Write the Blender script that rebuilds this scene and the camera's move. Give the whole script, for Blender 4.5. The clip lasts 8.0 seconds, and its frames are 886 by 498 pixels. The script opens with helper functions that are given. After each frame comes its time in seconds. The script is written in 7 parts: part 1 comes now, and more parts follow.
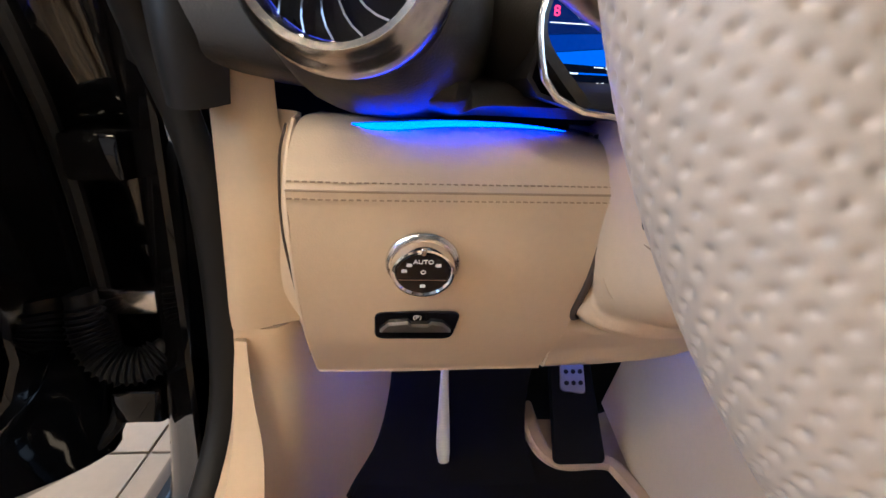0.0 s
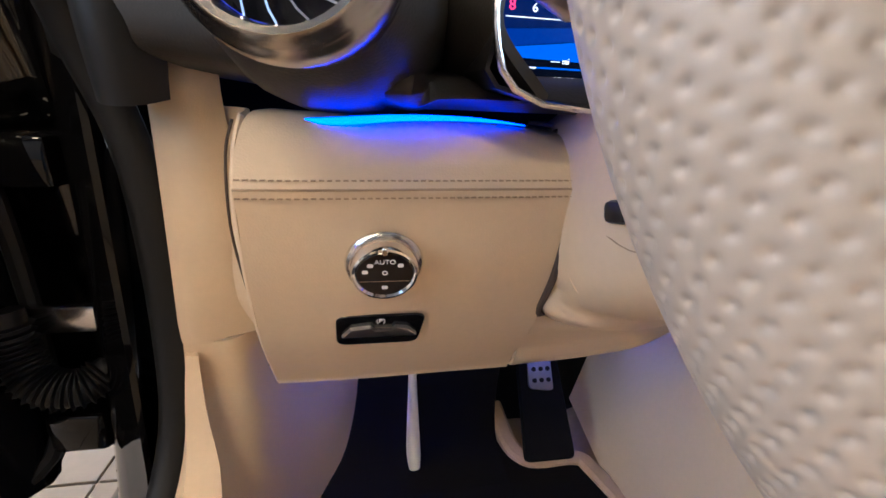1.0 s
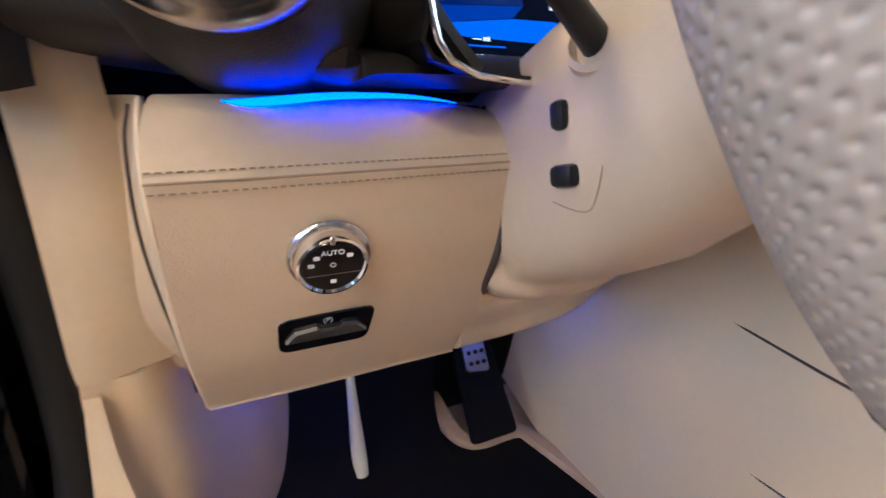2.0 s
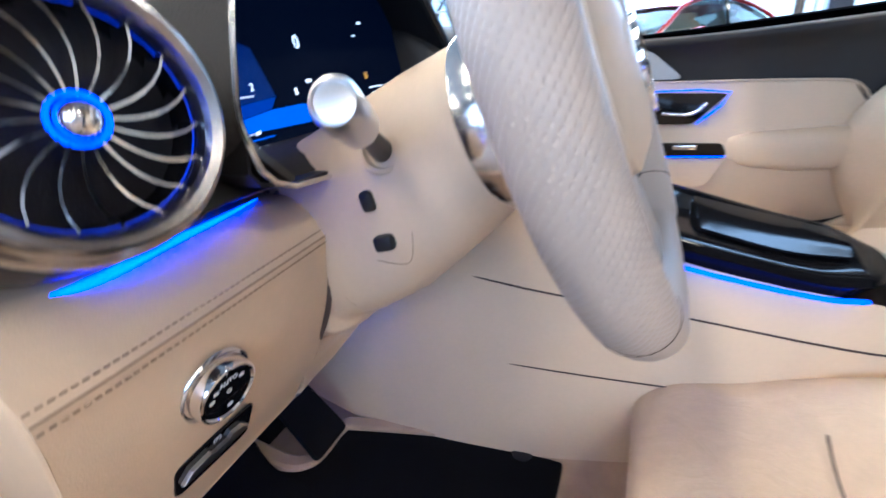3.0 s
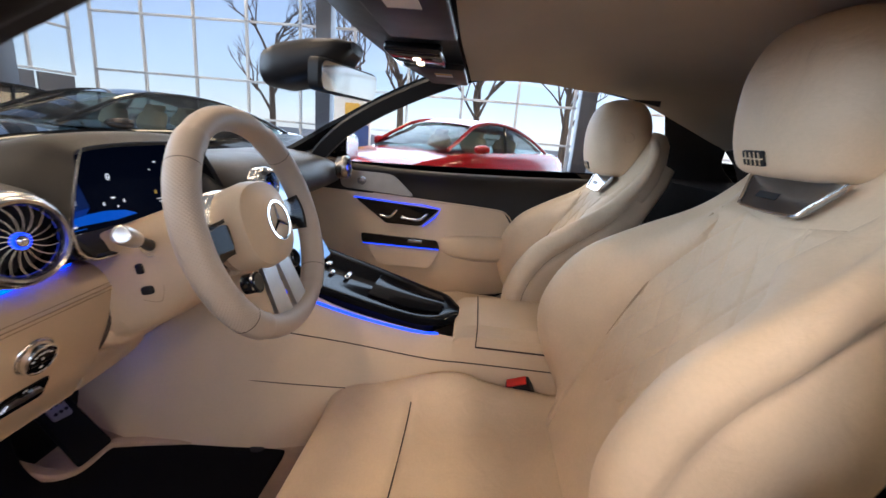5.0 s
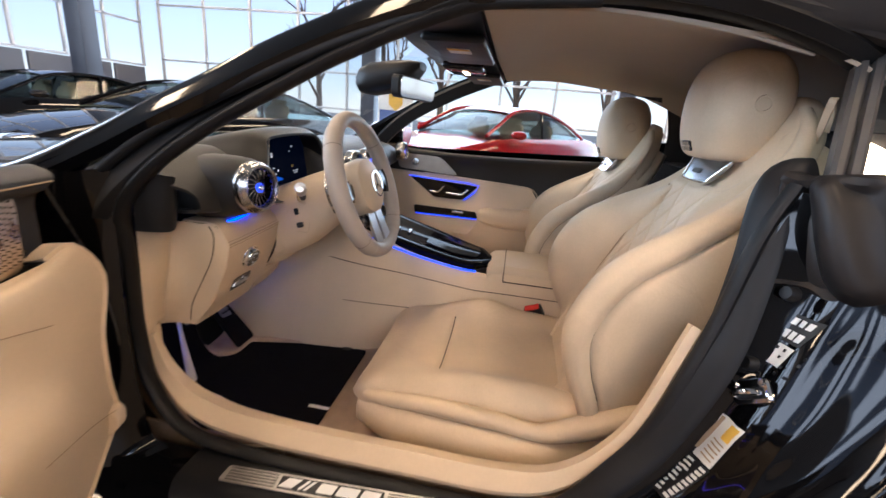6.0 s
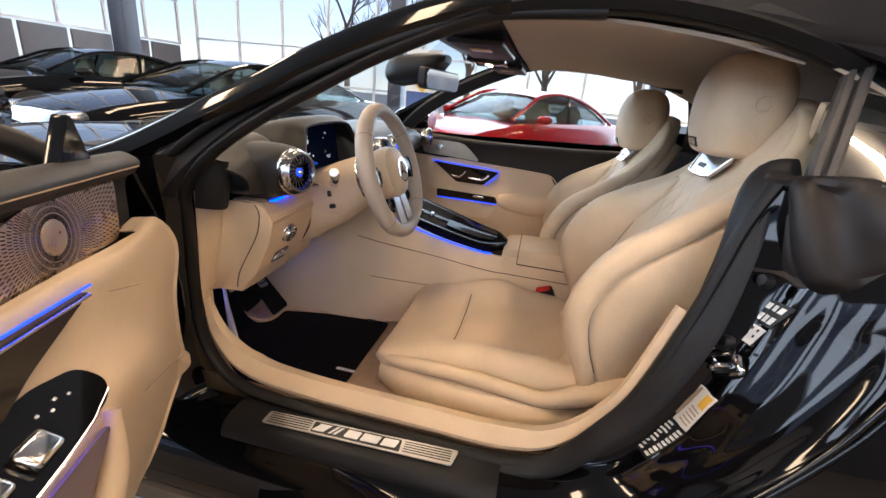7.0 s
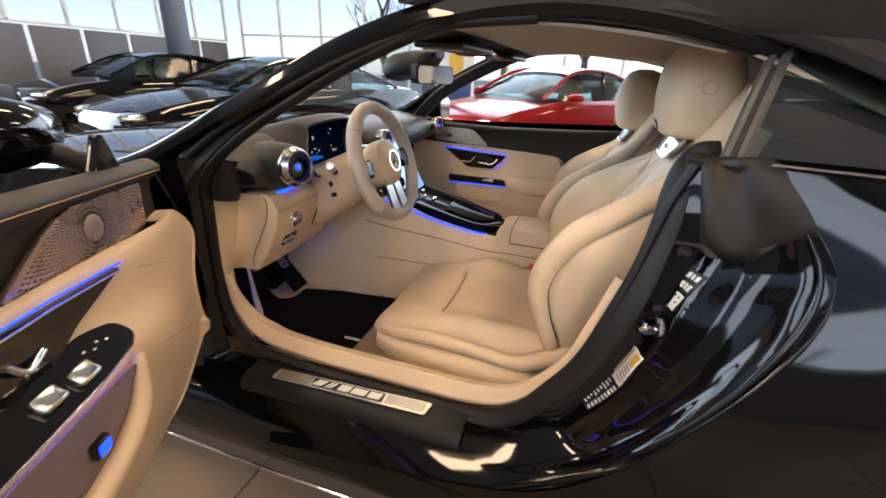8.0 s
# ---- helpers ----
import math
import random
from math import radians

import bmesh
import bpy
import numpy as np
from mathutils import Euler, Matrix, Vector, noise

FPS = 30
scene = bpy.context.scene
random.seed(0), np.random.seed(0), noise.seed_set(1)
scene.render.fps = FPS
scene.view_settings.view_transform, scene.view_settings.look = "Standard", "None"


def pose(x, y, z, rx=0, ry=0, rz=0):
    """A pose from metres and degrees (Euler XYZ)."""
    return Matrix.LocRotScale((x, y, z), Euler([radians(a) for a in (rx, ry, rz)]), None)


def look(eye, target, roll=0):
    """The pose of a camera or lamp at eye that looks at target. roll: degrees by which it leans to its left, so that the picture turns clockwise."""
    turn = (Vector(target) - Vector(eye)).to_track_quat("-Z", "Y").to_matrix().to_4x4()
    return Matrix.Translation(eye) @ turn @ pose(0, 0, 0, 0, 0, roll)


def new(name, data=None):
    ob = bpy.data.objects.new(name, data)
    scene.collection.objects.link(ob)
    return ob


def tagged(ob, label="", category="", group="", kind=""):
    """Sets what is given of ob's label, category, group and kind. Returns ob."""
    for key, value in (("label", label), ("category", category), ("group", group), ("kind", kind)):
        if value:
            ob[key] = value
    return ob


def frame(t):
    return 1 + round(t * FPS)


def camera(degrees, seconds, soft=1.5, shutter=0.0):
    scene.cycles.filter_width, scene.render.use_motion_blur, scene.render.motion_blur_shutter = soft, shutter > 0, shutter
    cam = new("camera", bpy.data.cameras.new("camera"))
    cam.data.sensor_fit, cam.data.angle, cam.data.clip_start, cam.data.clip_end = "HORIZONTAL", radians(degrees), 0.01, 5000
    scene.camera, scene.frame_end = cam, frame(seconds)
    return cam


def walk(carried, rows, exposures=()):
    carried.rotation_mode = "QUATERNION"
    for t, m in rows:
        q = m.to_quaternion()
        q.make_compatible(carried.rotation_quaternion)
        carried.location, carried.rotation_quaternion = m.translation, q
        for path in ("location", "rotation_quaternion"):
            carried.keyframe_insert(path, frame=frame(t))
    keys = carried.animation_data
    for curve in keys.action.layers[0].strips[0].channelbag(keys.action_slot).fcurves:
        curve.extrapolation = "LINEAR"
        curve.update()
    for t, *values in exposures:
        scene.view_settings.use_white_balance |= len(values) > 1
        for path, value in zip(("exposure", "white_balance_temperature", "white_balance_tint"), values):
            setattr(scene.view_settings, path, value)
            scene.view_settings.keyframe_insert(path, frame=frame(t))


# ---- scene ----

cam = camera(91.6, 8.0, shutter=0.4)
PATH = [
    (0, (-0.577, 0.308, 0.874), (-0.396, 2.183, 0.201), 2.85),
    (0.5, (-0.577, 0.314, 0.875), (-0.311, 2.181, 0.209), 3.29),
    (1, (-0.574, 0.316, 0.867), (-0.232, 2.177, 0.219), 2.52),
    (2.3, (-0.636, 0.347, 0.85), (0.485, 1.854, 0.163), -3.06),
    (2.5, (-0.671, 0.366, 0.858), (0.693, 1.564, 0.018), -4.3),
    (2.7, (-0.691, 0.361, 0.885), (0.828, 1.364, 0.057), -5.5),
    (2.9, (-0.7, 0.348, 0.922), (0.91, 1.239, 0.139), -6.3),
    (3, (-0.703, 0.351, 0.945), (0.935, 1.167, 0.137), -5.7),
    (3.5, (-0.752, 0.276, 1.012), (0.984, 0.813, 0.175), -7.3),
    (4, (-0.857, 0.173, 1.068), (0.979, 0.309, 0.286), -1.6),
    (4.2, (-0.898, 0.136, 1.078), (0.968, 0.168, 0.357), 1.7),
    (5.3, (-1.158, 0.022, 1.101), (0.774, 0.168, 0.607), 5.2),
    (5.5, (-1.262, 0.022, 1.106), (0.665, 0.174, 0.592), 5.1),
    (6, (-1.465, 0.003, 1.12), (0.425, 0.276, 0.528), 5.0),
    (6.5, (-1.532, -0.006, 1.144), (0.332, 0.356, 0.517), 5.3),
    (7, (-1.565, -0.026, 1.153), (0.281, 0.337, 0.475), 5.9),
    (7.5, (-1.579, -0.077, 1.181), (0.255, 0.288, 0.47), 6.0),
    (8, (-1.647, -0.228, 1.209), (0.117, 0.322, 0.443), 2.6),
]
EXPOSURES = [(0.0, 1.68, 5400, 7), (1.0, 1.62, 5400, 7), (2.5, 1.66, 4850, 7), (3.0, 1.69, 4700, 8), (3.5, 0.9, 5200, 12), (4.0, 0.52, 6050, 14), (5.5, 0.80, 5900, 14), (7.0, 0.86, 6150, 13), (8.0, 0.84, 6350, 12)]
walk(cam, [(t, look(eye, target, roll)) for t, eye, target, roll in PATH], EXPOSURES)

# ---- world, sun, lamps, exposure ----
world = bpy.data.worlds.new("overcast_sky")
scene.world = world
world.use_nodes = True
_n, _l = world.node_tree.nodes, world.node_tree.links
_sky = _n.new("ShaderNodeTexSky")
_sky.sky_type, _sky.sun_disc = "NISHITA", False
_sky.sun_elevation, _sky.sun_rotation = radians(55), radians(100)
_sky.air_density, _sky.dust_density = 1.0, 0.2
_hs = _n.new("ShaderNodeHueSaturation")
_hs.inputs["Saturation"].default_value = 0.55
_l.new(_sky.outputs[0], _hs.inputs["Color"])
_cast = _n.new("ShaderNodeMix")
_cast.data_type, _cast.blend_type = "RGBA", "MULTIPLY"
_cast.inputs[0].default_value = 1.0
_cast.inputs[7].default_value = (0.88, 0.97, 1.14, 1.0)
_l.new(_hs.outputs[0], _cast.inputs[6])
_l.new(_cast.outputs[2], _n["Background"].inputs[0])
_n["Background"].inputs[1].default_value = 0.085
sun = new("sun", bpy.data.lights.new("sun", "SUN"))
sun.data.energy, sun.data.angle, sun.data.color = 1.0, radians(15), (1.0, 0.96, 0.9)
sun.matrix_basis = look((6, 1, 6), (0, 0, 0))


def window_lamp(x, y, z, w, h, target, power, color=(0.9, 0.95, 1.0)):
    """Sky light that enters through a glazed opening."""
    lamp = new("window_light", bpy.data.lights.new("window_light", "AREA"))
    lamp.data.shape, lamp.data.size, lamp.data.size_y = "RECTANGLE", w, h
    lamp.data.energy, lamp.data.color = power, color
    lamp.matrix_basis = look((x, y, z), target)
    return lamp


window_lamp(9.2, 1.0, 2.6, 12.0, 4.2, (0, 1.0, 2.0), 560, (0.74, 0.87, 1.0))
window_lamp(-2.0, 9.6, 2.9, 11.0, 3.6, (-2.0, 0, 2.2), 620, (0.74, 0.87, 1.0))
for _y in (-5.5, -3.2, -0.9, 1.4, 3.7):
    window_lamp(-9.3, _y, 4.0, 1.3, 3.2, (0, _y, 1.4), 45, (0.78, 0.88, 1.0))

# ---- tools ----
BASE = {}
FLIP = Matrix.Diagonal((1, -1, 1, 1))


def thing(name, label, category, loc=(0, 0, 0), group="", kind="", m=None):
    """A top-level thing whose parts are built in world coordinates (or in its own, where a pose m is given)."""
    ob = new(name)
    ob.empty_display_size = 0.05
    ob.matrix_basis = m if m is not None else Matrix.Translation(loc)
    BASE[ob.name] = Vector((0, 0, 0)) if m is not None else Vector(loc)
    return tagged(ob, label, category, group, kind)


def make(name, bm, material, angle=38):
    bmesh.ops.recalc_face_normals(bm, faces=bm.faces)
    me = bpy.data.meshes.new(name)
    bm.to_mesh(me)
    bm.free()
    me.materials.append(material)
    me.shade_smooth()
    me.set_sharp_from_angle(angle=radians(angle))
    return me


def part(name, bm, material, parent, label="", angle=38):
    root = parent
    while root.parent:
        root = root.parent
    bmesh.ops.translate(bm, verts=bm.verts, vec=-BASE[root.name])
    ob = new(name, make(name, bm, material, angle))
    ob.parent = parent
    return tagged(ob, label)


def solo(name, bm, material, label, category, kind="", group="", angle=38):
    """A thing of one mesh, with its origin at its base."""
    lo = Vector([min(v.co[k] for v in bm.verts) for k in range(3)])
    hi = Vector([max(v.co[k] for v in bm.verts) for k in range(3)])
    base = Vector(((lo.x + hi.x) / 2, (lo.y + hi.y) / 2, lo.z))
    bmesh.ops.translate(bm, verts=bm.verts, vec=-base)
    ob = new(name, make(name, bm, material, angle))
    ob.matrix_basis = Matrix.Translation(base)
    BASE[ob.name] = base
    return tagged(ob, label, category, group, kind)


def cr(pts, n, closed=False):
    """A smooth curve through the points, n steps a span."""
    p = [Vector(q) for q in pts]
    k = len(p)
    at = (lambda i: p[i % k]) if closed else (lambda i: p[i] if 0 <= i < k else (2 * p[0] - p[1] if i < 0 else 2 * p[-1] - p[-2]))
    out = []
    for i in range(k if closed else k - 1):
        a, b, c, d = at(i - 1), at(i), at(i + 1), at(i + 2)
        for j in range(n):
            t = j / n
            out.append(0.5 * (2 * b + (c - a) * t + (2 * a - 5 * b + 4 * c - d) * t**2 + (3 * b - a - 3 * c + d) * t**3))
    if not closed:
        out.append(p[-1])
    return out


def grid(rows, thick=0.0, bm=None):
    """A sheet over rows of points; with a thickness it is closed on the other side."""
    bm = bm or bmesh.new()
    tmp = [[bm.verts.new(q) for q in r] for r in rows]
    h, w = len(rows), len(rows[0])
    faces = [bm.faces.new((tmp[i][j], tmp[i][j + 1], tmp[i + 1][j + 1], tmp[i + 1][j])) for i in range(h - 1) for j in range(w - 1)]
    if thick:
        for f in faces:
            f.normal_update()
        nor = {}
        for f in faces:
            for v in f.verts:
                nor[v] = nor.get(v, Vector()) + f.normal
        back = [[bm.verts.new(v.co - nor[v].normalized() * thick) for v in r] for r in tmp]
        for i in range(h - 1):
            for j in range(w - 1):
                bm.faces.new((back[i][j], back[i + 1][j], back[i + 1][j + 1], back[i][j + 1]))
        edge = [(0, j) for j in range(w)] + [(i, w - 1) for i in range(1, h)] + [(h - 1, j) for j in range(w - 2, -1, -1)] + [(i, 0) for i in range(h - 2, 0, -1)]
        for (a, b), (c, d) in zip(edge, edge[1:] + edge[:1]):
            bm.faces.new((tmp[a][b], tmp[c][d], back[c][d], back[a][b]))
    return bm


def sheet(rows, nu=6, nv=6, thick=0.0, bm=None, curve=None):
    """A smooth sheet through a few rows of control points. curve(u, v) may move a point."""
    fine = [cr(r, nu) for r in rows]
    cols = [cr([r[j] for r in fine], nv) for j in range(len(fine[0]))]
    out = [[cols[j][i] for j in range(len(cols))] for i in range(len(cols[0]))]
    if curve:
        h, w = len(out) - 1, len(out[0]) - 1
        out = [[Vector(p) + Vector(curve(j / w, i / h)) for j, p in enumerate(r)] for i, r in enumerate(out)]
    return grid(out, thick, bm)


def loft(rings, caps=True, bm=None, closed=False):
    bm = bm or bmesh.new()
    vs = [[bm.verts.new(q) for q in r] for r in rings]
    n = len(rings[0])
    for a, b in zip(vs, vs[1:] + (vs[:1] if closed else [])):
        for j in range(n):
            bm.faces.new((a[j], a[(j + 1) % n], b[(j + 1) % n], b[j]))
    if caps and not closed:
        bm.faces.new(vs[0][::-1])
        bm.faces.new(vs[-1])
    return bm


def ring(c, ax, ay, a, b, p=2.0, n=20):
    """A superellipse round c in the plane of ax and ay."""
    c, ax, ay = Vector(c), Vector(ax), Vector(ay)
    out = []
    for i in range(n):
        t = 2 * math.pi * (i + 0.5) / n
        x, y = math.cos(t), math.sin(t)
        out.append(c + ax * a * math.copysign(abs(x) ** (2 / p), x) + ay * b * math.copysign(abs(y) ** (2 / p), y))
    return out


def frames(path, closed=False):
    """Tangent and two sides along a path, with no twist."""
    k = len(path)
    tan = [(path[(i + 1) % k if closed else min(i + 1, k - 1)] - path[i - 1 if closed else max(i - 1, 0)]).normalized() for i in range(k)]
    side = tan[0].orthogonal().normalized()
    out = []
    for t in tan:
        side = (side - t * side.dot(t)).normalized()
        out.append((t, side, t.cross(side)))
    return out


def tube(pts, r, n=10, steps=4, closed=False, bm=None):
    """A round bar along a smooth curve; r is one radius or one for each control point."""
    path = cr(pts, steps, closed)
    rr = [p[0] for p in cr([(q, 0, 0) for q in r], steps, closed)] if isinstance(r, (list, tuple)) else [r] * len(path)
    rings = [[p + (s * math.cos(2 * math.pi * j / n) + q * math.sin(2 * math.pi * j / n)) * w for j in range(n)] for p, (t, s, q), w in zip(path, frames(path, closed), rr)]
    return loft(rings, True, bm, closed)


def sweep(profile, pts, up, steps=5, closed=False, bm=None, straight=False, scale=None):
    """A closed profile of (side, up) points along a curve; up is a vector or a function of the point."""
    path = [Vector(p) for p in pts] if straight else cr(pts, steps, closed)
    k = len(path)
    rings = []
    for i, p in enumerate(path):
        t = (path[(i + 1) % k if closed else min(i + 1, k - 1)] - path[i - 1 if closed else max(i - 1, 0)]).normalized()
        u = Vector(up(p) if callable(up) else up)
        u = (u - t * u.dot(t)).normalized()
        s = t.cross(u)
        f = scale(i / max(1, k - 1)) if scale else 1.0
        rings.append([p + s * a * f + u * b * f for a, b in profile])
    return loft(rings, True, bm, closed)


def lathe(profile, n, m, bm=None, arc=None):
    """Turns (radius, height) points round the local z of the pose m."""
    bm = bm or bmesh.new()
    rings = []
    for r, h in profile:
        rings.append([bm.verts.new(m @ Vector((r * math.cos(2 * math.pi * j / n), r * math.sin(2 * math.pi * j / n), h))) for j in range(n)] if r > 1e-6 else [bm.verts.new(m @ Vector((0, 0, h)))])
    for a, b in zip(rings, rings[1:]):
        for j in range(n):
            if len(a) == 1 and len(b) > 1:
                bm.faces.new((a[0], b[j], b[(j + 1) % n]))
            elif len(b) == 1 and len(a) > 1:
                bm.faces.new((a[j], b[0], a[(j + 1) % n]))
            elif len(a) > 1:
                bm.faces.new((a[j], a[(j + 1) % n], b[(j + 1) % n], b[j]))
    return bm


def box(c, s, bevel=0.003, seg=2, m=None, bm=None):
    bm = bm or bmesh.new()
    got = bmesh.ops.create_cube(bm, size=1.0, matrix=(m or Matrix.Identity(4)) @ Matrix.Translation(c) @ Matrix.Diagonal((*s, 1)))
    if bevel:
        edges = list({e for v in got["verts"] for e in v.link_edges})
        bmesh.ops.bevel(bm, geom=edges, offset=min(bevel, 0.45 * min(s)), segments=seg, affect="EDGES", profile=0.5)
    return bm


def rounded(pts, r, n=4):
    """A polygon with its corners rounded."""
    out, k = [], len(pts)
    for i in range(k):
        a, b, c = (Vector((*pts[j % k], 0)) for j in (i - 1, i, i + 1))
        d = min(r, 0.45 * (a - b).length, 0.45 * (c - b).length)
        p, q = b + (a - b).normalized() * d, b + (c - b).normalized() * d
        for j in range(n + 1):
            t = j / n
            w = p * (1 - t) ** 2 + b * 2 * t * (1 - t) + q * t**2
            out.append((w.x, w.y))
    return out


def plate(poly, thick, m, edge=0.0, bm=None, bulge=None):
    """A flat piece: a polygon in the xy plane of m, raised to its thickness, with an eased upper edge."""
    bm = bm or bmesh.new()
    cx, cy = sum(p[0] for p in poly) / len(poly), sum(p[1] for p in poly) / len(poly)
    size = max(max(abs(p[0] - cx), abs(p[1] - cy)) for p in poly)
    inset = [((x - cx) * (1 - edge / size) + cx, (y - cy) * (1 - edge / size) + cy) for x, y in poly]
    levels = [(poly, 0), (poly, thick - edge), (inset, thick)] if edge else [(poly, 0), (poly, thick)]
    rings = [[m @ Vector((x, y, h)) for x, y in q] for q, h in levels]
    return loft(rings, True, bm)


def axes(o, z, x=(1, 0, 0)):
    """A pose at o whose z points along z and whose x leans to x."""
    z, x = Vector(z).normalized(), Vector(x)
    x = (x - z * x.dot(z)).normalized()
    y = z.cross(x)
    return Matrix.Translation(o) @ Matrix((x, y, z)).transposed().to_4x4()


def mirror_x(pts, c=0.0):
    return [(2 * c - p[0], *p[1:]) for p in pts]


def letters(text, size, m, material, parent, name="lettering", depth=0.0004):
    """Printed writing in the plane of m."""
    cu = bpy.data.curves.new(name, "FONT")
    cu.body, cu.size, cu.align_x, cu.align_y, cu.extrude = text, size, "CENTER", "CENTER", depth
    tmp = bpy.data.objects.new(name, cu)
    scene.collection.objects.link(tmp)
    bpy.context.view_layer.update()
    me = bpy.data.meshes.new_from_object(tmp)
    bpy.data.objects.remove(tmp)
    bm = bmesh.new()
    bm.from_mesh(me)
    bmesh.ops.transform(bm, matrix=m, verts=bm.verts)
    return part(name, bm, material, parent)

# ---- materials ----
def mat(name, color, rough=0.5, metal=0.0, vary=0.06, scale=6.0, bump=0.0, bscale=300.0, cells=False, emit=None, power=0.0, rvary=0.08, sheen=0.0, spec=0.5, world=False, crease=0.0):
    m = bpy.data.materials.new(name)
    m.use_nodes = True
    n, l = m.node_tree.nodes, m.node_tree.links
    b = n["Principled BSDF"]
    tc = n.new("ShaderNodeTexCoord")
    big, small = n.new("ShaderNodeTexNoise"), n.new("ShaderNodeTexNoise")
    big.inputs["Scale"].default_value, big.inputs["Detail"].default_value = scale, 5
    small.inputs["Scale"].default_value, small.inputs["Detail"].default_value = scale * 22, 3
    if world:
        tc = n.new("ShaderNodeNewGeometry")
    where = tc.outputs["Position" if world else "Object"]
    for t in (big, small):
        l.new(where, t.inputs["Vector"])
    add = n.new("ShaderNodeMath")
    add.operation = "MULTIPLY_ADD"
    add.inputs[1].default_value = 0.35
    l.new(small.outputs["Fac"], add.inputs[0])
    l.new(big.outputs["Fac"], add.inputs[2])
    ramp = n.new("ShaderNodeMapRange")
    ramp.inputs["From Min"].default_value, ramp.inputs["From Max"].default_value = 0.4, 0.95
    ramp.inputs["To Min"].default_value, ramp.inputs["To Max"].default_value = 1 - vary, 1 + vary
    l.new(add.outputs[0], ramp.inputs["Value"])
    mul = n.new("ShaderNodeVectorMath")
    mul.operation = "SCALE"
    mul.inputs[0].default_value = color
    l.new(ramp.outputs[0], mul.inputs["Scale"])
    l.new(mul.outputs[0], b.inputs["Base Color"])
    rr = n.new("ShaderNodeMapRange")
    rr.inputs["From Min"].default_value, rr.inputs["From Max"].default_value = 0.35, 0.65
    rr.inputs["To Min"].default_value, rr.inputs["To Max"].default_value = max(0.0, rough - rvary * rough), min(1, rough + rvary * rough)
    l.new(big.outputs["Fac"], rr.inputs["Value"])
    l.new(rr.outputs[0], b.inputs["Roughness"])
    b.inputs["Metallic"].default_value = metal
    b.inputs["Specular IOR Level"].default_value = spec
    b.inputs["Sheen Weight"].default_value = sheen
    if bump:
        if cells:
            t = n.new("ShaderNodeTexVoronoi")
            t.inputs["Scale"].default_value = bscale
            out = t.outputs["Distance"]
        else:
            t = n.new("ShaderNodeTexNoise")
            t.inputs["Scale"].default_value, t.inputs["Detail"].default_value = bscale, 4
            out = t.outputs["Fac"]
        l.new(where, t.inputs["Vector"])
        bp = n.new("ShaderNodeBump")
        bp.inputs["Strength"].default_value, bp.inputs["Distance"].default_value = bump, 0.3 / bscale
        l.new(out, bp.inputs["Height"])
        l.new(bp.outputs[0], b.inputs["Normal"])
        if crease:
            wide, soft = n.new("ShaderNodeTexNoise"), n.new("ShaderNodeBump")
            wide.inputs["Scale"].default_value, wide.inputs["Detail"].default_value, wide.inputs["Distortion"].default_value = 16, 5, 1.2
            soft.inputs["Strength"].default_value, soft.inputs["Distance"].default_value = crease, 0.008
            l.new(where, wide.inputs["Vector"])
            l.new(wide.outputs["Fac"], soft.inputs["Height"])
            l.new(soft.outputs[0], bp.inputs["Normal"])
    if emit:
        b.inputs["Emission Color"].default_value, b.inputs["Emission Strength"].default_value = (*emit, 1), power
    return m


def glass(name, color=(0.9, 0.95, 0.95), rough=0.0, sheen=0.85, least=0.045):
    """A thin pane: clear, with a sharp sheen that grows towards a grazing view."""
    m = bpy.data.materials.new(name)
    m.use_nodes = True
    n, l = m.node_tree.nodes, m.node_tree.links
    n.remove(n["Principled BSDF"])
    tr, gl, mix, lw, pw, ma = (n.new("ShaderNode" + k) for k in ("BsdfTransparent", "BsdfGlossy", "MixShader", "LayerWeight", "Math", "Math"))
    tr.inputs[0].default_value = (*color, 1)
    gl.inputs["Roughness"].default_value = rough
    lw.inputs["Blend"].default_value = 0.5
    pw.operation, ma.operation = "POWER", "MULTIPLY_ADD"
    pw.inputs[1].default_value, ma.inputs[1].default_value, ma.inputs[2].default_value = 5.0, sheen, least
    l.new(lw.outputs["Facing"], pw.inputs[0])
    l.new(pw.outputs[0], ma.inputs[0])
    l.new(ma.outputs[0], mix.inputs[0])
    l.new(tr.outputs[0], mix.inputs[1])
    l.new(gl.outputs[0], mix.inputs[2])
    l.new(mix.outputs[0], n["Material Output"].inputs[0])
    return m


BEIGE = (0.62, 0.476, 0.318)
leather = mat("beige_leather", BEIGE, 0.48, vary=0.06, scale=7, bump=0.25, bscale=700, cells=True, spec=0.4)
leather_soft = mat("beige_seat_leather", BEIGE, 0.56, vary=0.09, scale=9, bump=0.3, bscale=600, cells=True, crease=0.3, spec=0.32)
rim_leather = mat("rim_leather", (0.395, 0.33, 0.265), 0.5, vary=0.05, scale=10, bump=0.06, bscale=1400, cells=True)
thread = mat("brown_thread", (0.36, 0.26, 0.165), 0.8, vary=0.1, scale=60)
seam = mat("dark_seam", (0.06, 0.04, 0.03), 0.9, vary=0.1)
carpet = mat("beige_carpet", (0.45, 0.315, 0.205), 0.95, vary=0.15, scale=25, bump=0.8, bscale=900, sheen=0.3)
mat_black = mat("black_carpet", (0.005, 0.005, 0.006), 0.95, vary=0.3, scale=30, bump=0.8, bscale=900, spec=0.1)
dark_leather = mat("black_nappa", (0.02, 0.018, 0.016), 0.5, vary=0.1, scale=8, bump=0.3, bscale=600, cells=True, spec=0.35)
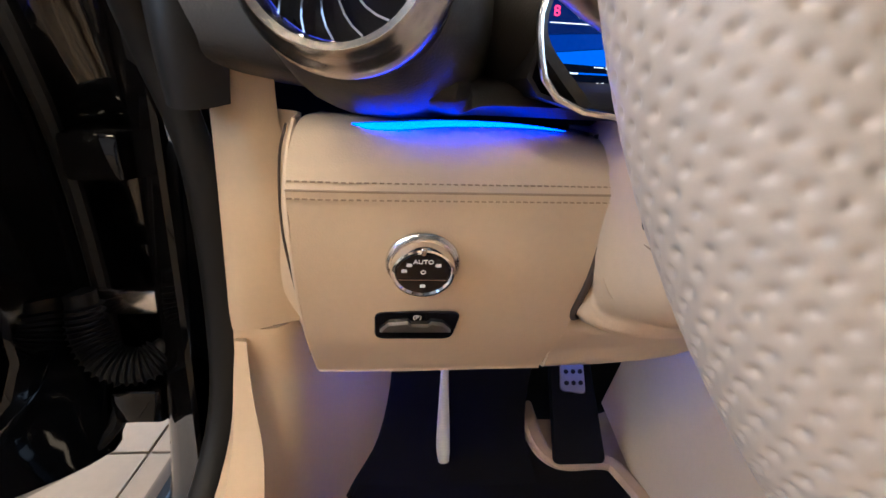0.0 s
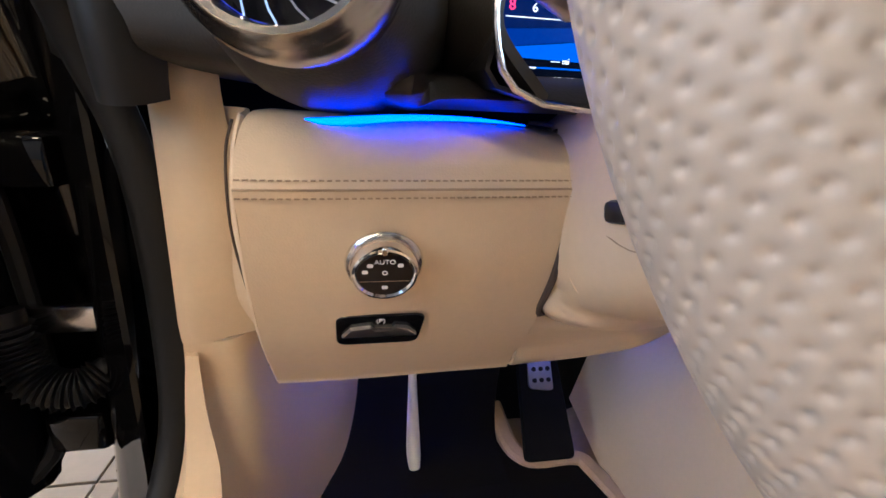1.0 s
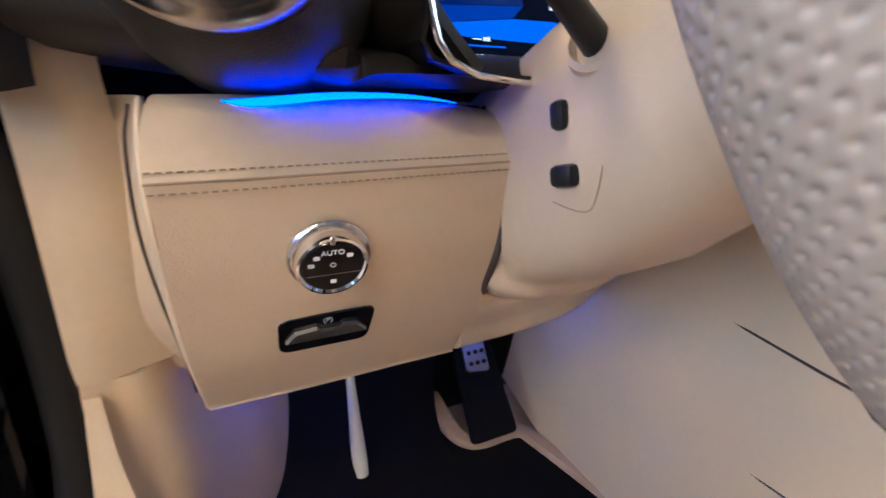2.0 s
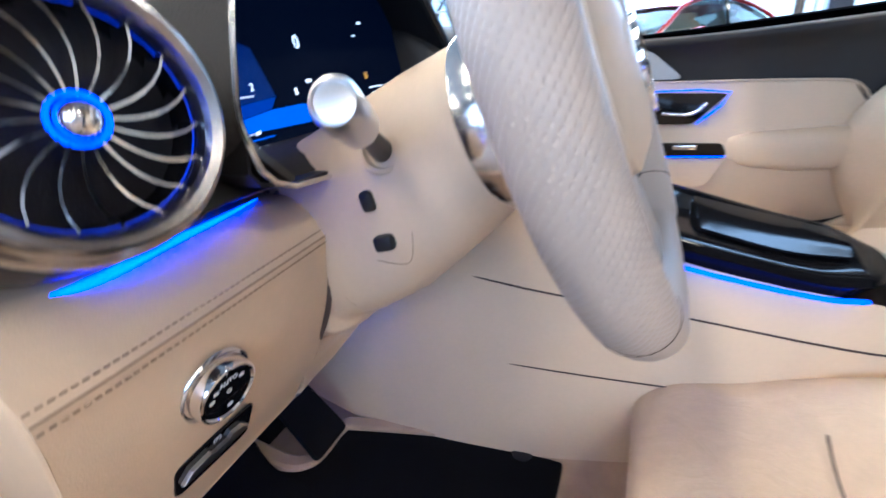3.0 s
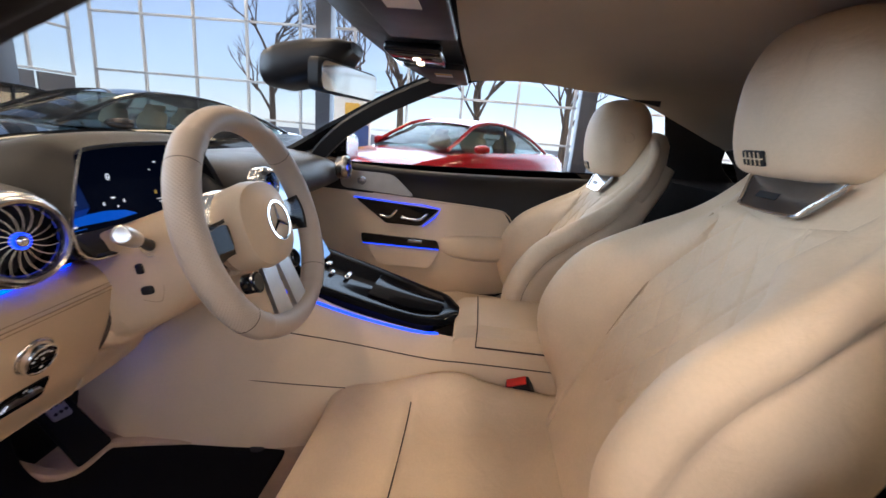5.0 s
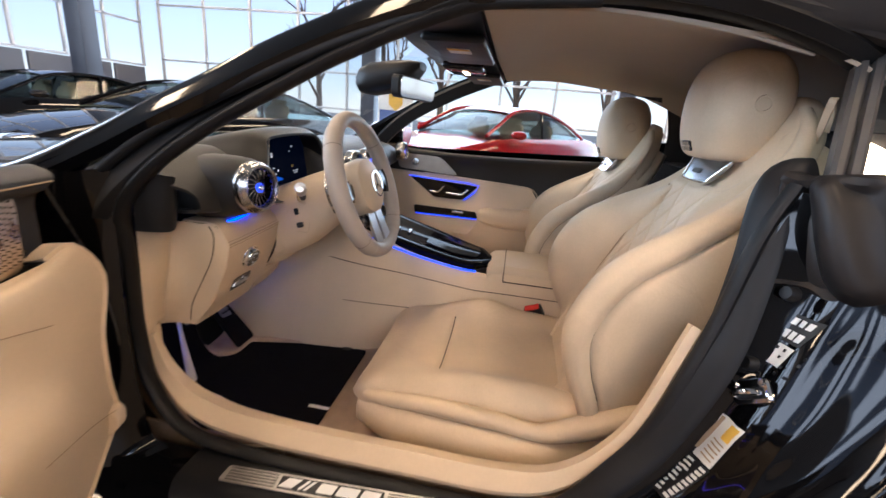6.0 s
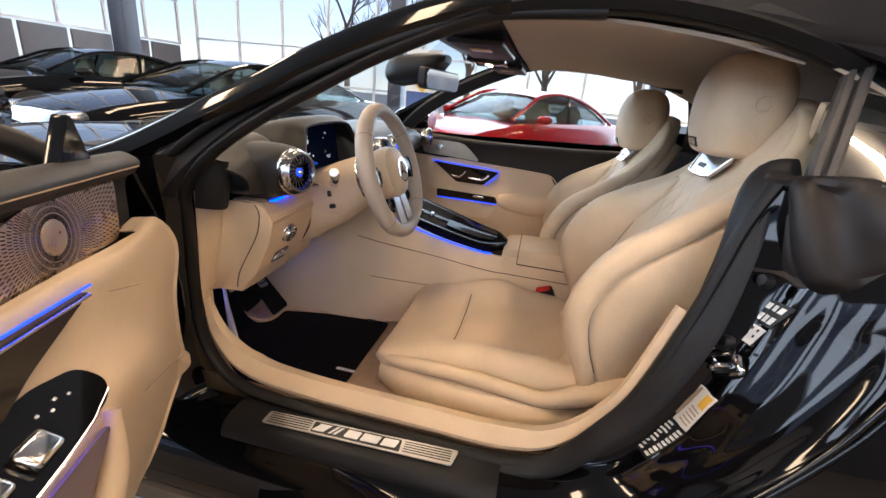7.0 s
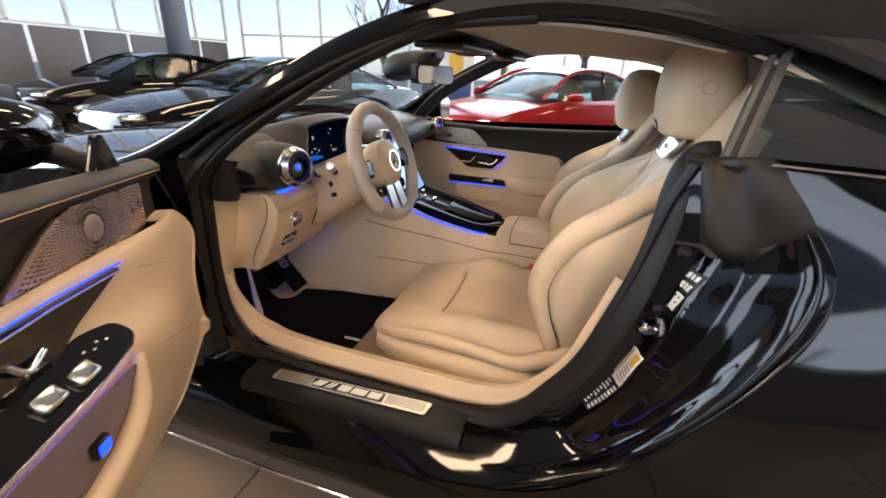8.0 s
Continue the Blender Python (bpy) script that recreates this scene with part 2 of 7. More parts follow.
rubber = mat("black_rubber", (0.009, 0.009, 0.0095), 0.5, vary=0.15, scale=10, bump=0.2, bscale=400, spec=0.25)
plastic = mat("black_plastic", (0.011, 0.011, 0.012), 0.42, vary=0.12, scale=12, bump=0.2, bscale=900, spec=0.3)
gloss_black = mat("piano_black", (0.006, 0.006, 0.007), 0.07, vary=0.1)
paint = mat("black_paint", (0.003, 0.003, 0.0035), 0.05, vary=0.1, spec=0.4)
pad_dark = mat("padded_vinyl", (0.0075, 0.0078, 0.009), 0.5, vary=0.12, scale=12, bump=0.3, bscale=700, cells=True, spec=0.3)
vent_metal = mat("vent_metal", (0.50, 0.485, 0.47), 0.24, 1.0, vary=0.08, scale=30)
grille_metal = mat("grille_metal", (0.62, 0.50, 0.38), 0.28, 1.0, vary=0.08, scale=30, bump=0.1, bscale=500)
grille_dark = mat("grille_dark", (0.30, 0.26, 0.22), 0.42, 1.0, vary=0.1, scale=30, bump=0.1, bscale=500)
seal_grey = mat("seal_grey", (0.06, 0.056, 0.053), 0.45, vary=0.1, scale=20, bump=0.1, bscale=400, spec=0.4)
cap_rubber = mat("cap_rubber", (0.019, 0.0165, 0.0155), 0.46, vary=0.2, scale=14, bump=0.3, bscale=500, spec=0.25)
console_black = mat("console_black", (0.005, 0.005, 0.006), 0.07, vary=0.1, spec=0.03)
chrome = mat("satin_chrome", (0.72, 0.71, 0.7), 0.18, 1.0, vary=0.04, scale=20)
chrome_bright = mat("bright_chrome", (0.85, 0.85, 0.86), 0.07, 1.0, vary=0.03)
brushed = mat("brushed_aluminium", (0.6, 0.58, 0.56), 0.3, 1.0, vary=0.1, scale=30, bump=0.2, bscale=500)
headliner_m = mat("beige_headliner", (0.40, 0.332, 0.252), 0.95, vary=0.05, scale=12, bump=0.4, bscale=900, sheen=0.2)
soft_top_m = mat("black_canvas", (0.022, 0.019, 0.018), 0.9, vary=0.15, scale=20, bump=0.5, bscale=900)
led_blue = mat("blue_led", (0.02, 0.05, 0.6), 0.4, emit=(0.008, 0.055, 1.0), power=1.5)
led_violet = mat("violet_led", (0.05, 0.03, 0.6), 0.4, emit=(0.12, 0.06, 1.0), power=6.0)
pocket_m = mat("pocket_lining", (0.20, 0.15, 0.16), 0.8, vary=0.12, scale=14, bump=0.3, bscale=700, cells=True)
plate_metal = mat("plate_metal", (0.36, 0.40, 0.45), 0.2, 1.0, vary=0.06, scale=20)
red_plastic = mat("red_plastic", (0.7, 0.03, 0.02), 0.35, vary=0.08, scale=30)
white_print = mat("white_print", (0.75, 0.75, 0.75), 0.5, vary=0.03)
label_white = mat("label_white", (0.72, 0.72, 0.7), 0.4, vary=0.04)
label_yellow = mat("label_yellow", (0.7, 0.42, 0.05), 0.5, vary=0.05)
clear = glass("clear_glass")
tinted = glass("tinted_glass", (0.62, 0.76, 0.74), 0.0, 0.85, 0.42)
white_lit = mat("lit_white", (0.6, 0.6, 0.6), 0.5, emit=(0.8, 0.85, 0.9), power=0.5)

# ---- the car: shell ----
car = thing("roadster", "glossy black roadster with closed soft top on the showroom floor", "car", (0, 0, 0))
# outline of the driver's door opening, from the foot of the windscreen pillar over the roof to the lock post and along the sill
OPEN_TOP = [(-0.768, 0.728, 0.62), (-0.768, 0.728, 0.80), (-0.785, 0.71, 0.90), (-0.778, 0.65, 0.98), (-0.757, 0.55, 1.060), (-0.736, 0.42, 1.140), (-0.705, 0.28, 1.220), (-0.675, 0.08, 1.302), (-0.664, -0.115, 1.322), (-0.653, -0.3, 1.309), (-0.61, -0.46, 1.279), (-0.555, -0.58, 1.25)]
OPEN_LOW = [(-0.768, 0.728, 0.62), (-0.775, 0.705, 0.51), (-0.79, 0.62, 0.43), (-0.80, 0.45, 0.41), (-0.80, 0.15, 0.405), (-0.80, -0.08, 0.41), (-0.79, -0.20, 0.47), (-0.775, -0.285, 0.60), (-0.74, -0.36, 0.80), (-0.71, -0.405, 0.97), (-0.70, -0.44, 1.06)]


def seal_profile(w, h):
    return [(w * math.cos(t), h * math.sin(t)) for t in [2 * math.pi * k / 12 for k in range(12)]]


OUT = (-1, 0, 0.15)
part("door_seal", sweep(seal_profile(0.011, 0.017), OPEN_LOW[::-1] + OPEN_TOP[1:], OUT), rubber, car, "matte black rubber seal round the door opening")
# beige trim strip inside the seal, along the sill
strip = [(0.012, -0.035), (0.012, 0.0), (0.02, 0.006), (0.058, -0.004), (0.062, -0.05)]
LOW_IN = [(p[0] + 0.015, p[1], p[2]) for p in OPEN_LOW[:9]]
part("sill_trim", sweep([(-a, b) for a, b in strip], LOW_IN, lambda p: (-1, 0, 0.55), scale=lambda f: min(1.0, 0.25 + 3.0 * f) if f < 0.62 else 1.0 - 0.6 * min(1, (f - 0.62) / 0.25)), leather, car, "beige trim strip along the sill")
# sill, in gloss black, and its cover
sill_rows = []
for y in (1.10, 0.9, 0.55, 0.2, 0.06, -0.01):
    sill_rows.append([(-0.79, y, 0.385), (-0.84, y, 0.383), (-0.89, y, 0.365), (-0.93, y, 0.33), (-0.95, y, 0.27), (-0.94, y, 0.20), (-0.90, y, 0.145), (-0.80, y, 0.13)])
part("sill", sheet(sill_rows, 4, 3, 0.006), paint, car)
cover_rows = [[(-0.80, y, 0.402), (-0.82, y, 0.408), (-0.866, y, 0.408), (-0.888, y, 0.402), (-0.901, y, 0.384), (-0.902, y, 0.368)] for y in (0.575, 0.5, 0.2, 0.0, -0.055)]
part("sill_cover", sheet(cover_rows, 4, 4, 0.008), pad_dark, car, "black plastic sill cover")
plate_m = axes((-0.848, 0.263, 0.4125), (-0.06, 0, 1), (0.045, -1, 0))
sill_metal = mat("sill_metal", (0.50, 0.48, 0.46), 0.36, 0.7, vary=0.1, scale=30, bump=0.1, bscale=500)
sill_plate = part("sill_plate", plate(rounded([(-0.226, -0.017), (0.215, -0.022), (0.226, 0.020), (-0.222, 0.018)], 0.006), 0.003, plate_m, 0.001), sill_metal, car, "brushed metal sill plate with ribbed ends and bright marks")
part("plate_field", plate(rounded([(-0.108, -0.0145), (0.098, -0.0165), (0.098, 0.0150), (-0.108, 0.0145)], 0.003), 0.0008, plate_m @ Matrix.Translation((0, 0, 0.003))), plastic, sill_plate, "dark middle field")
for x, w in ((-0.164, 0.100), (0.158, 0.106)):
    for k in range(5):
        part("groove", box((x, -0.0128 + k * 0.0066, 0.0033), (w, 0.0026, 0.0010), 0.0003, 1, plate_m), plastic, sill_plate)
# chrome badge marks, their bright reflection put in as a plain white colour
for x, w in ((-0.086, 0.026), (-0.058, 0.0055), (-0.047, 0.0055)):
    part("slash", plate([(x - w / 2 - 0.007, -0.0105), (x + w / 2 - 0.007, -0.0105), (x + w / 2 + 0.007, 0.0105), (x - w / 2 + 0.007, 0.0105)], 0.0012, plate_m @ Matrix.Translation((0, 0, 0.0038))), white_print, sill_plate)
for x, w in ((-0.013, 0.032), (0.029, 0.040), (0.073, 0.034)):
    part("badge_bar", plate(rounded([(x - w / 2 - 0.003, -0.0105), (x + w / 2 - 0.003, -0.0105), (x + w / 2 + 0.003, 0.0105), (x - w / 2 + 0.003, 0.0105)], 0.003), 0.0012, plate_m @ Matrix.Translation((0, 0, 0.0038))), white_print, sill_plate)
# windscreen pillars: outer gloss, inner trim
A_OUT = [(-0.86, 1.02, 0.90), (-0.825, 0.86, 0.955), (-0.79, 0.74, 1.018), (-0.765, 0.64, 1.077), (-0.745, 0.54, 1.131), (-0.725, 0.42, 1.197), (-0.70, 0.28, 1.262), (-0.682, 0.16, 1.305), (-0.676, 0.07, 1.322)]
ROOF_RAIL = [(-0.668, 0.10, 1.322), (-0.664, -0.12, 1.345), (-0.658, -0.33, 1.335), (-0.615, -0.57, 1.303), (-0.64, -0.78, 1.225), (-0.68, -1.0, 1.13)]
pillar_profile = [(-0.026, -0.018), (-0.027, 0.010), (-0.009, 0.020), (0.019, 0.017), (0.028, 0.0), (0.018, -0.02)]
trim_profile = [(-0.03, -0.015), (-0.034, 0.008), (-0.016, 0.024), (0.016, 0.024), (0.03, 0.006), (0.022, -0.017)]
A_IN = [(-0.80, 0.765, 0.86), (-0.79, 0.74, 0.915), (-0.758, 0.68, 0.99), (-0.724, 0.585, 1.074), (-0.699, 0.48, 1.142), (-0.685, 0.36, 1.206), (-0.676, 0.22, 1.270), (-0.672, 0.07, 1.323), (-0.668, -0.12, 1.345), (-0.66, -0.3, 1.332), (-0.62, -0.46, 1.303), (-0.56, -0.575, 1.276)]
for side in (1, -1):
    flip = (lambda q: q) if side == 1 else mirror_x
    part("pillar", sweep(pillar_profile, flip(A_OUT), (-side, 0, 0.6)), paint, car, "glossy black windscreen pillar")
    part("roof_rail", sweep(pillar_profile, flip(ROOF_RAIL), (-side, 0, 0.6)), soft_top_m, car, "dark fabric edge of the soft top")
    part("pillar_trim", sweep(trim_profile, flip(A_IN), (-side, 0, 0.3)), rubber, car)
BEAD = [(-0.80, 0.745, 0.965), (-0.775, 0.65, 1.045), (-0.752, 0.55, 1.105), (-0.735, 0.42, 1.172), (-0.71, 0.28, 1.238), (-0.683, 0.12, 1.293), (-0.672, -0.1, 1.313)]
part("roof_seal", tube(BEAD, 0.011, 10), rubber, car, "black rubber bead along the pillar")
# mirror sail and pillar foot cover
part("pillar_foot", sheet([[(-0.768, 0.70, 0.97), (-0.755, 0.675, 0.975), (-0.735, 0.655, 0.965), (-0.712, 0.67, 0.955)], [(-0.765, 0.70, 0.91), (-0.753, 0.675, 0.91), (-0.735, 0.655, 0.91), (-0.712, 0.67, 0.905)], [(-0.762, 0.705, 0.86), (-0.752, 0.682, 0.858), (-0.737, 0.665, 0.857), (-0.716, 0.675, 0.862)]], 5, 5, 0.012), rubber, car, "soft black cover at the foot of the pillar")
# front wing with its shut face, behind the open door
part("front_jamb", sheet([[(-0.79, 0.72, 0.98), (-0.80, 0.72, 0.62), (-0.80, 0.70, 0.42), (-0.80, 0.66, 0.38)], [(-0.84, 0.78, 0.97), (-0.85, 0.77, 0.62), (-0.86, 0.75, 0.40), (-0.86, 0.70, 0.36)], [(-0.86, 0.90, 0.96), (-0.88, 0.90, 0.62), (-0.90, 0.88, 0.36), (-0.90, 0.86, 0.28)], [(-0.92, 0.97, 0.94), (-0.955, 0.98, 0.62), (-0.95, 0.97, 0.3), (-0.93, 0.96, 0.2)]], 6, 4, 0.006), paint, car)
part("front_wing", sheet([[(-0.92, 0.97, 0.94), (-0.955, 0.98, 0.62), (-0.95, 0.97, 0.3), (-0.92, 0.96, 0.16)], [(-0.90, 1.4, 0.90), (-0.96, 1.4, 0.65), (-0.955, 1.4, 0.45), (-0.94, 1.4, 0.36)], [(-0.84, 2.0, 0.80), (-0.94, 2.0, 0.65), (-0.95, 2.0, 0.5), (-0.93, 2.0, 0.38)], [(-0.6, 2.55, 0.66), (-0.78, 2.5, 0.55), (-0.80, 2.48, 0.4), (-0.78, 2.45, 0.25)]], 6, 6, 0.006), paint, car)
hood_rows = [[(-0.88, 0.99, 0.935), (-0.5, 1.06, 0.965), (0, 1.09, 0.97), (0.5, 1.06, 0.965), (0.88, 0.99, 0.935)], [(-0.87, 1.5, 0.885), (-0.5, 1.5, 0.945), (0, 1.5, 0.93), (0.5, 1.5, 0.945), (0.87, 1.5, 0.885)], [(-0.82, 2.1, 0.80), (-0.45, 2.15, 0.84), (0, 2.2, 0.83), (0.45, 2.15, 0.84), (0.82, 2.1, 0.80)], [(-0.60, 2.5, 0.66), (-0.3, 2.6, 0.68), (0, 2.62, 0.68), (0.3, 2.6, 0.68), (0.60, 2.5, 0.66)]]
part("hood", sheet(hood_rows, 6, 5, 0.006), paint, car, "long glossy black bonnet")
part("front_wing", sheet([mirror_x(r) for r in [[(-0.89, 0.99, 0.93), (-0.955, 0.98, 0.62), (-0.95, 0.97, 0.3), (-0.92, 0.96, 0.16)], [(-0.88, 1.5, 0.88), (-0.96, 1.5, 0.65), (-0.955, 1.5, 0.45), (-0.94, 1.5, 0.36)], [(-0.82, 2.1, 0.79), (-0.94, 2.0, 0.65), (-0.95, 2.0, 0.5), (-0.93, 2.0, 0.38)], [(-0.6, 2.5, 0.66), (-0.78, 2.5, 0.55), (-0.80, 2.48, 0.4), (-0.78, 2.45, 0.25)]]], 6, 6, 0.006), paint, car)
part("bumper", sheet([[(-0.60, 2.5, 0.67), (0, 2.63, 0.69), (0.60, 2.5, 0.67)], [(-0.78, 2.48, 0.5), (0, 2.66, 0.5), (0.78, 2.48, 0.5)], [(-0.76, 2.42, 0.2), (0, 2.6, 0.18), (0.76, 2.42, 0.2)]], 6, 5, 0.006), paint, car)
# windscreen, header rail
part("windscreen", sheet([[(-0.82, 0.92, 0.965), (-0.45, 1.0, 0.985), (0, 1.03, 0.99), (0.45, 1.0, 0.985), (0.82, 0.92, 0.965)], [(-0.735, 0.58, 1.14), (-0.4, 0.66, 1.17), (0, 0.68, 1.175), (0.4, 0.66, 1.17), (0.735, 0.58, 1.14)], [(-0.69, 0.20, 1.305), (-0.35, 0.27, 1.32), (0, 0.29, 1.325), (0.35, 0.27, 1.32), (0.69, 0.20, 1.305)]], 5, 5), clear, car).visible_shadow = False
part("header_rail", sheet([[(-0.69, 0.235, 1.287), (-0.35, 0.305, 1.295), (0, 0.325, 1.30), (0.35, 0.305, 1.295), (0.69, 0.235, 1.282)], [(-0.70, 0.17, 1.272), (-0.35, 0.21, 1.278), (0, 0.225, 1.28), (0.35, 0.21, 1.278), (0.70, 0.17, 1.272)], [(-0.68, 0.09, 1.292), (-0.35, 0.10, 1.296), (0, 0.105, 1.298), (0.35, 0.10, 1.296), (0.68, 0.09, 1.292)]], 5, 4, 0.02), plastic, car, "dark windscreen header trim")
# soft top: canvas outside, beige lining inside
roof = [[(-0.70, 0.19, 1.335), (-0.35, 0.23, 1.365), (0, 0.24, 1.37), (0.35, 0.23, 1.365), (0.70, 0.19, 1.335)], [(-0.68, -0.1, 1.365), (-0.35, -0.1, 1.41), (0, -0.1, 1.415), (0.35, -0.1, 1.41), (0.68, -0.1, 1.365)], [(-0.672, -0.45, 1.372), (-0.35, -0.45, 1.435), (0, -0.45, 1.44), (0.35, -0.45, 1.435), (0.672, -0.45, 1.372)], [(-0.655, -0.75, 1.345), (-0.4, -0.8, 1.41), (0, -0.8, 1.417), (0.4, -0.8, 1.41), (0.655, -0.75, 1.345)], [(-0.665, -1.02, 1.245), (-0.4, -1.1, 1.305), (0, -1.1, 1.31), (0.4, -1.1, 1.305), (0.665, -1.02, 1.245)], [(-0.70, -1.35, 1.03), (-0.4, -1.5, 1.05), (0, -1.5, 1.06), (0.4, -1.5, 1.05), (0.70, -1.35, 1.03)]]
part("soft_top", sheet(roof, 5, 5, 0.006), soft_top_m, car, "dark fabric soft top")
lining = [[(-0.665, 0.085, 1.292), (-0.34, 0.09, 1.297), (0, 0.095, 1.299), (0.34, 0.09, 1.297), (0.665, 0.085, 1.292)], [(-0.65, -0.12, 1.302), (-0.35, -0.1, 1.335), (0, -0.1, 1.34), (0.35, -0.1, 1.335), (0.65, -0.12, 1.302)], [(-0.635, -0.33, 1.285), (-0.35, -0.38, 1.335), (0, -0.38, 1.34), (0.35, -0.38, 1.335), (0.635, -0.33, 1.285)], [(-0.60, -0.50, 1.262), (-0.4, -0.62, 1.30), (0, -0.62, 1.305), (0.4, -0.62, 1.30), (0.60, -0.50, 1.262)], [(-0.62, -0.85, 1.12), (-0.4, -0.9, 1.16), (0, -0.9, 1.17), (0.4, -0.9, 1.16), (0.62, -0.85, 1.12)]]
part("headliner", sheet(lining, 5, 5, 0.006), headliner_m, car, "beige fabric roof lining")
part("roof_edge", tube([(-0.655, 0.07, 1.296), (-0.647, -0.11, 1.305), (-0.635, -0.3, 1.289), (-0.60, -0.46, 1.266)], 0.0035, 8), headliner_m, car)
part("rear_lining", sheet([[(-0.62, -0.85, 1.118), (0, -0.90, 1.168), (0.62, -0.85, 1.118)], [(-0.66, -0.92, 1.06), (0, -0.99, 1.08), (0.66, -0.92, 1.06)], [(-0.69, -0.97, 0.985), (0, -1.08, 0.99), (0.69, -0.97, 0.985)]], 5, 4, 0.006), soft_top_m, car, "dark lining round the rear window")
part("rear_side_lining", sheet([[(0.60, -0.60, 1.262), (0.615, -0.72, 1.20), (0.62, -0.85, 1.12)], [(0.69, -0.66, 1.13), (0.68, -0.76, 1.10), (0.67, -0.88, 1.06)], [(0.745, -0.68, 1.0), (0.72, -0.80, 1.0), (0.69, -0.97, 0.985)]], 4, 4, 0.006), soft_top_m, car, "dark lining beside the rear quarter window")
# rear bulkhead and the tub
part("bulkhead", sheet([[(-0.72, -0.62, 1.0), (0, -0.66, 1.0), (0.72, -0.62, 1.0)], [(-0.74, -0.55, 0.7), (0, -0.6, 0.7), (0.74, -0.55, 0.7)], [(-0.74, -0.5, 0.3), (0, -0.5, 0.3), (0.74, -0.5, 0.3)]], 4, 4, 0.01), mat_black, car)
part("parcel_shelf", sheet([[(-0.72, -0.62, 0.99), (0, -0.66, 0.99), (0.72, -0.62, 0.99)], [(-0.70, -1.0, 1.0), (0, -1.1, 1.0), (0.70, -1.0, 1.0)], [(-0.70, -1.4, 1.02), (0, -1.5, 1.03), (0.70, -1.4, 1.02)]], 4, 4, 0.01), mat_black, car)
floor_rows = [[(-0.745, y, 0.39), (-0.72, y, 0.30), (-0.66, y, z), (-0.40, y, z - 0.005), (-0.2, y, z), (-0.12, y, z + 0.06)] for y, z in ((0.97, 0.286), (0.88, 0.286), (0.80, 0.287), (0.55, 0.288), (0.2, 0.29), (-0.2, 0.30), (-0.5, 0.30))]
part("floor_carpet", sheet(floor_rows, 4, 4, 0.006), carpet, car, "beige carpet in the driver's footwell")
part("floor_carpet", sheet([mirror_x(r) for r in floor_rows], 4, 4, 0.006), carpet, car, "beige carpet in the passenger's footwell")
part("firewall", sheet([[(-0.76, 1.0, 0.40), (0, 1.04, 0.40), (0.76, 1.0, 0.40)], [(-0.76, 0.98, 0.65), (0, 1.02, 0.65), (0.76, 0.98, 0.65)], [(-0.76, 0.93, 0.93), (0, 0.98, 0.95), (0.76, 0.93, 0.93)]], 4, 4, 0.01), mat_black, car)
part("underbody", sheet([[(-0.90, 2.4, 0.15), (0, 2.4, 0.14), (0.90, 2.4, 0.15)], [(-0.90, 0, 0.135), (0, 0, 0.13), (0.90, 0, 0.135)], [(-0.90, -1.8, 0.16), (0, -1.8, 0.16), (0.90, -1.8, 0.16)]], 3, 3, 0.01), plastic, car)
part("footwell_lining", sheet([[(-0.70, 0.80, 0.291), (-0.53, 0.80, 0.293), (-0.36, 0.80, 0.293)], [(-0.70, 0.90, 0.315), (-0.53, 0.905, 0.315), (-0.36, 0.905, 0.315)], [(-0.70, 0.965, 0.42), (-0.53, 0.97, 0.42), (-0.34, 0.97, 0.42)], [(-0.70, 0.955, 0.62), (-0.53, 0.96, 0.62), (-0.30, 0.96, 0.62)]], 4, 4, -0.012), mat_black, car, "black carpet lining at the front of the footwell")
# kick panel beside the footwell
part("kick_panel", sheet([[(-0.757, 0.722, 0.632), (-0.735, 0.725, 0.630), (-0.705, 0.736, 0.629), (-0.672, 0.81, 0.628), (-0.60, 0.955, 0.625)], [(-0.764, 0.708, 0.52), (-0.737, 0.718, 0.51), (-0.70, 0.735, 0.505), (-0.668, 0.81, 0.50), (-0.597, 0.955, 0.49)], [(-0.78, 0.645, 0.435), (-0.742, 0.66, 0.41), (-0.70, 0.705, 0.385), (-0.663, 0.80, 0.37), (-0.594, 0.95, 0.37)], [(-0.782, 0.53, 0.412), (-0.74, 0.56, 0.37), (-0.695, 0.63, 0.325), (-0.663, 0.78, 0.300), (-0.592, 0.93, 0.312)], [(-0.745, 0.42, 0.40), (-0.72, 0.44, 0.33), (-0.685, 0.54, 0.29), (-0.668, 0.72, 0.290), (-0.592, 0.89, 0.300)]], 5, 5, -0.006), leather, car, "beige side kick panel")
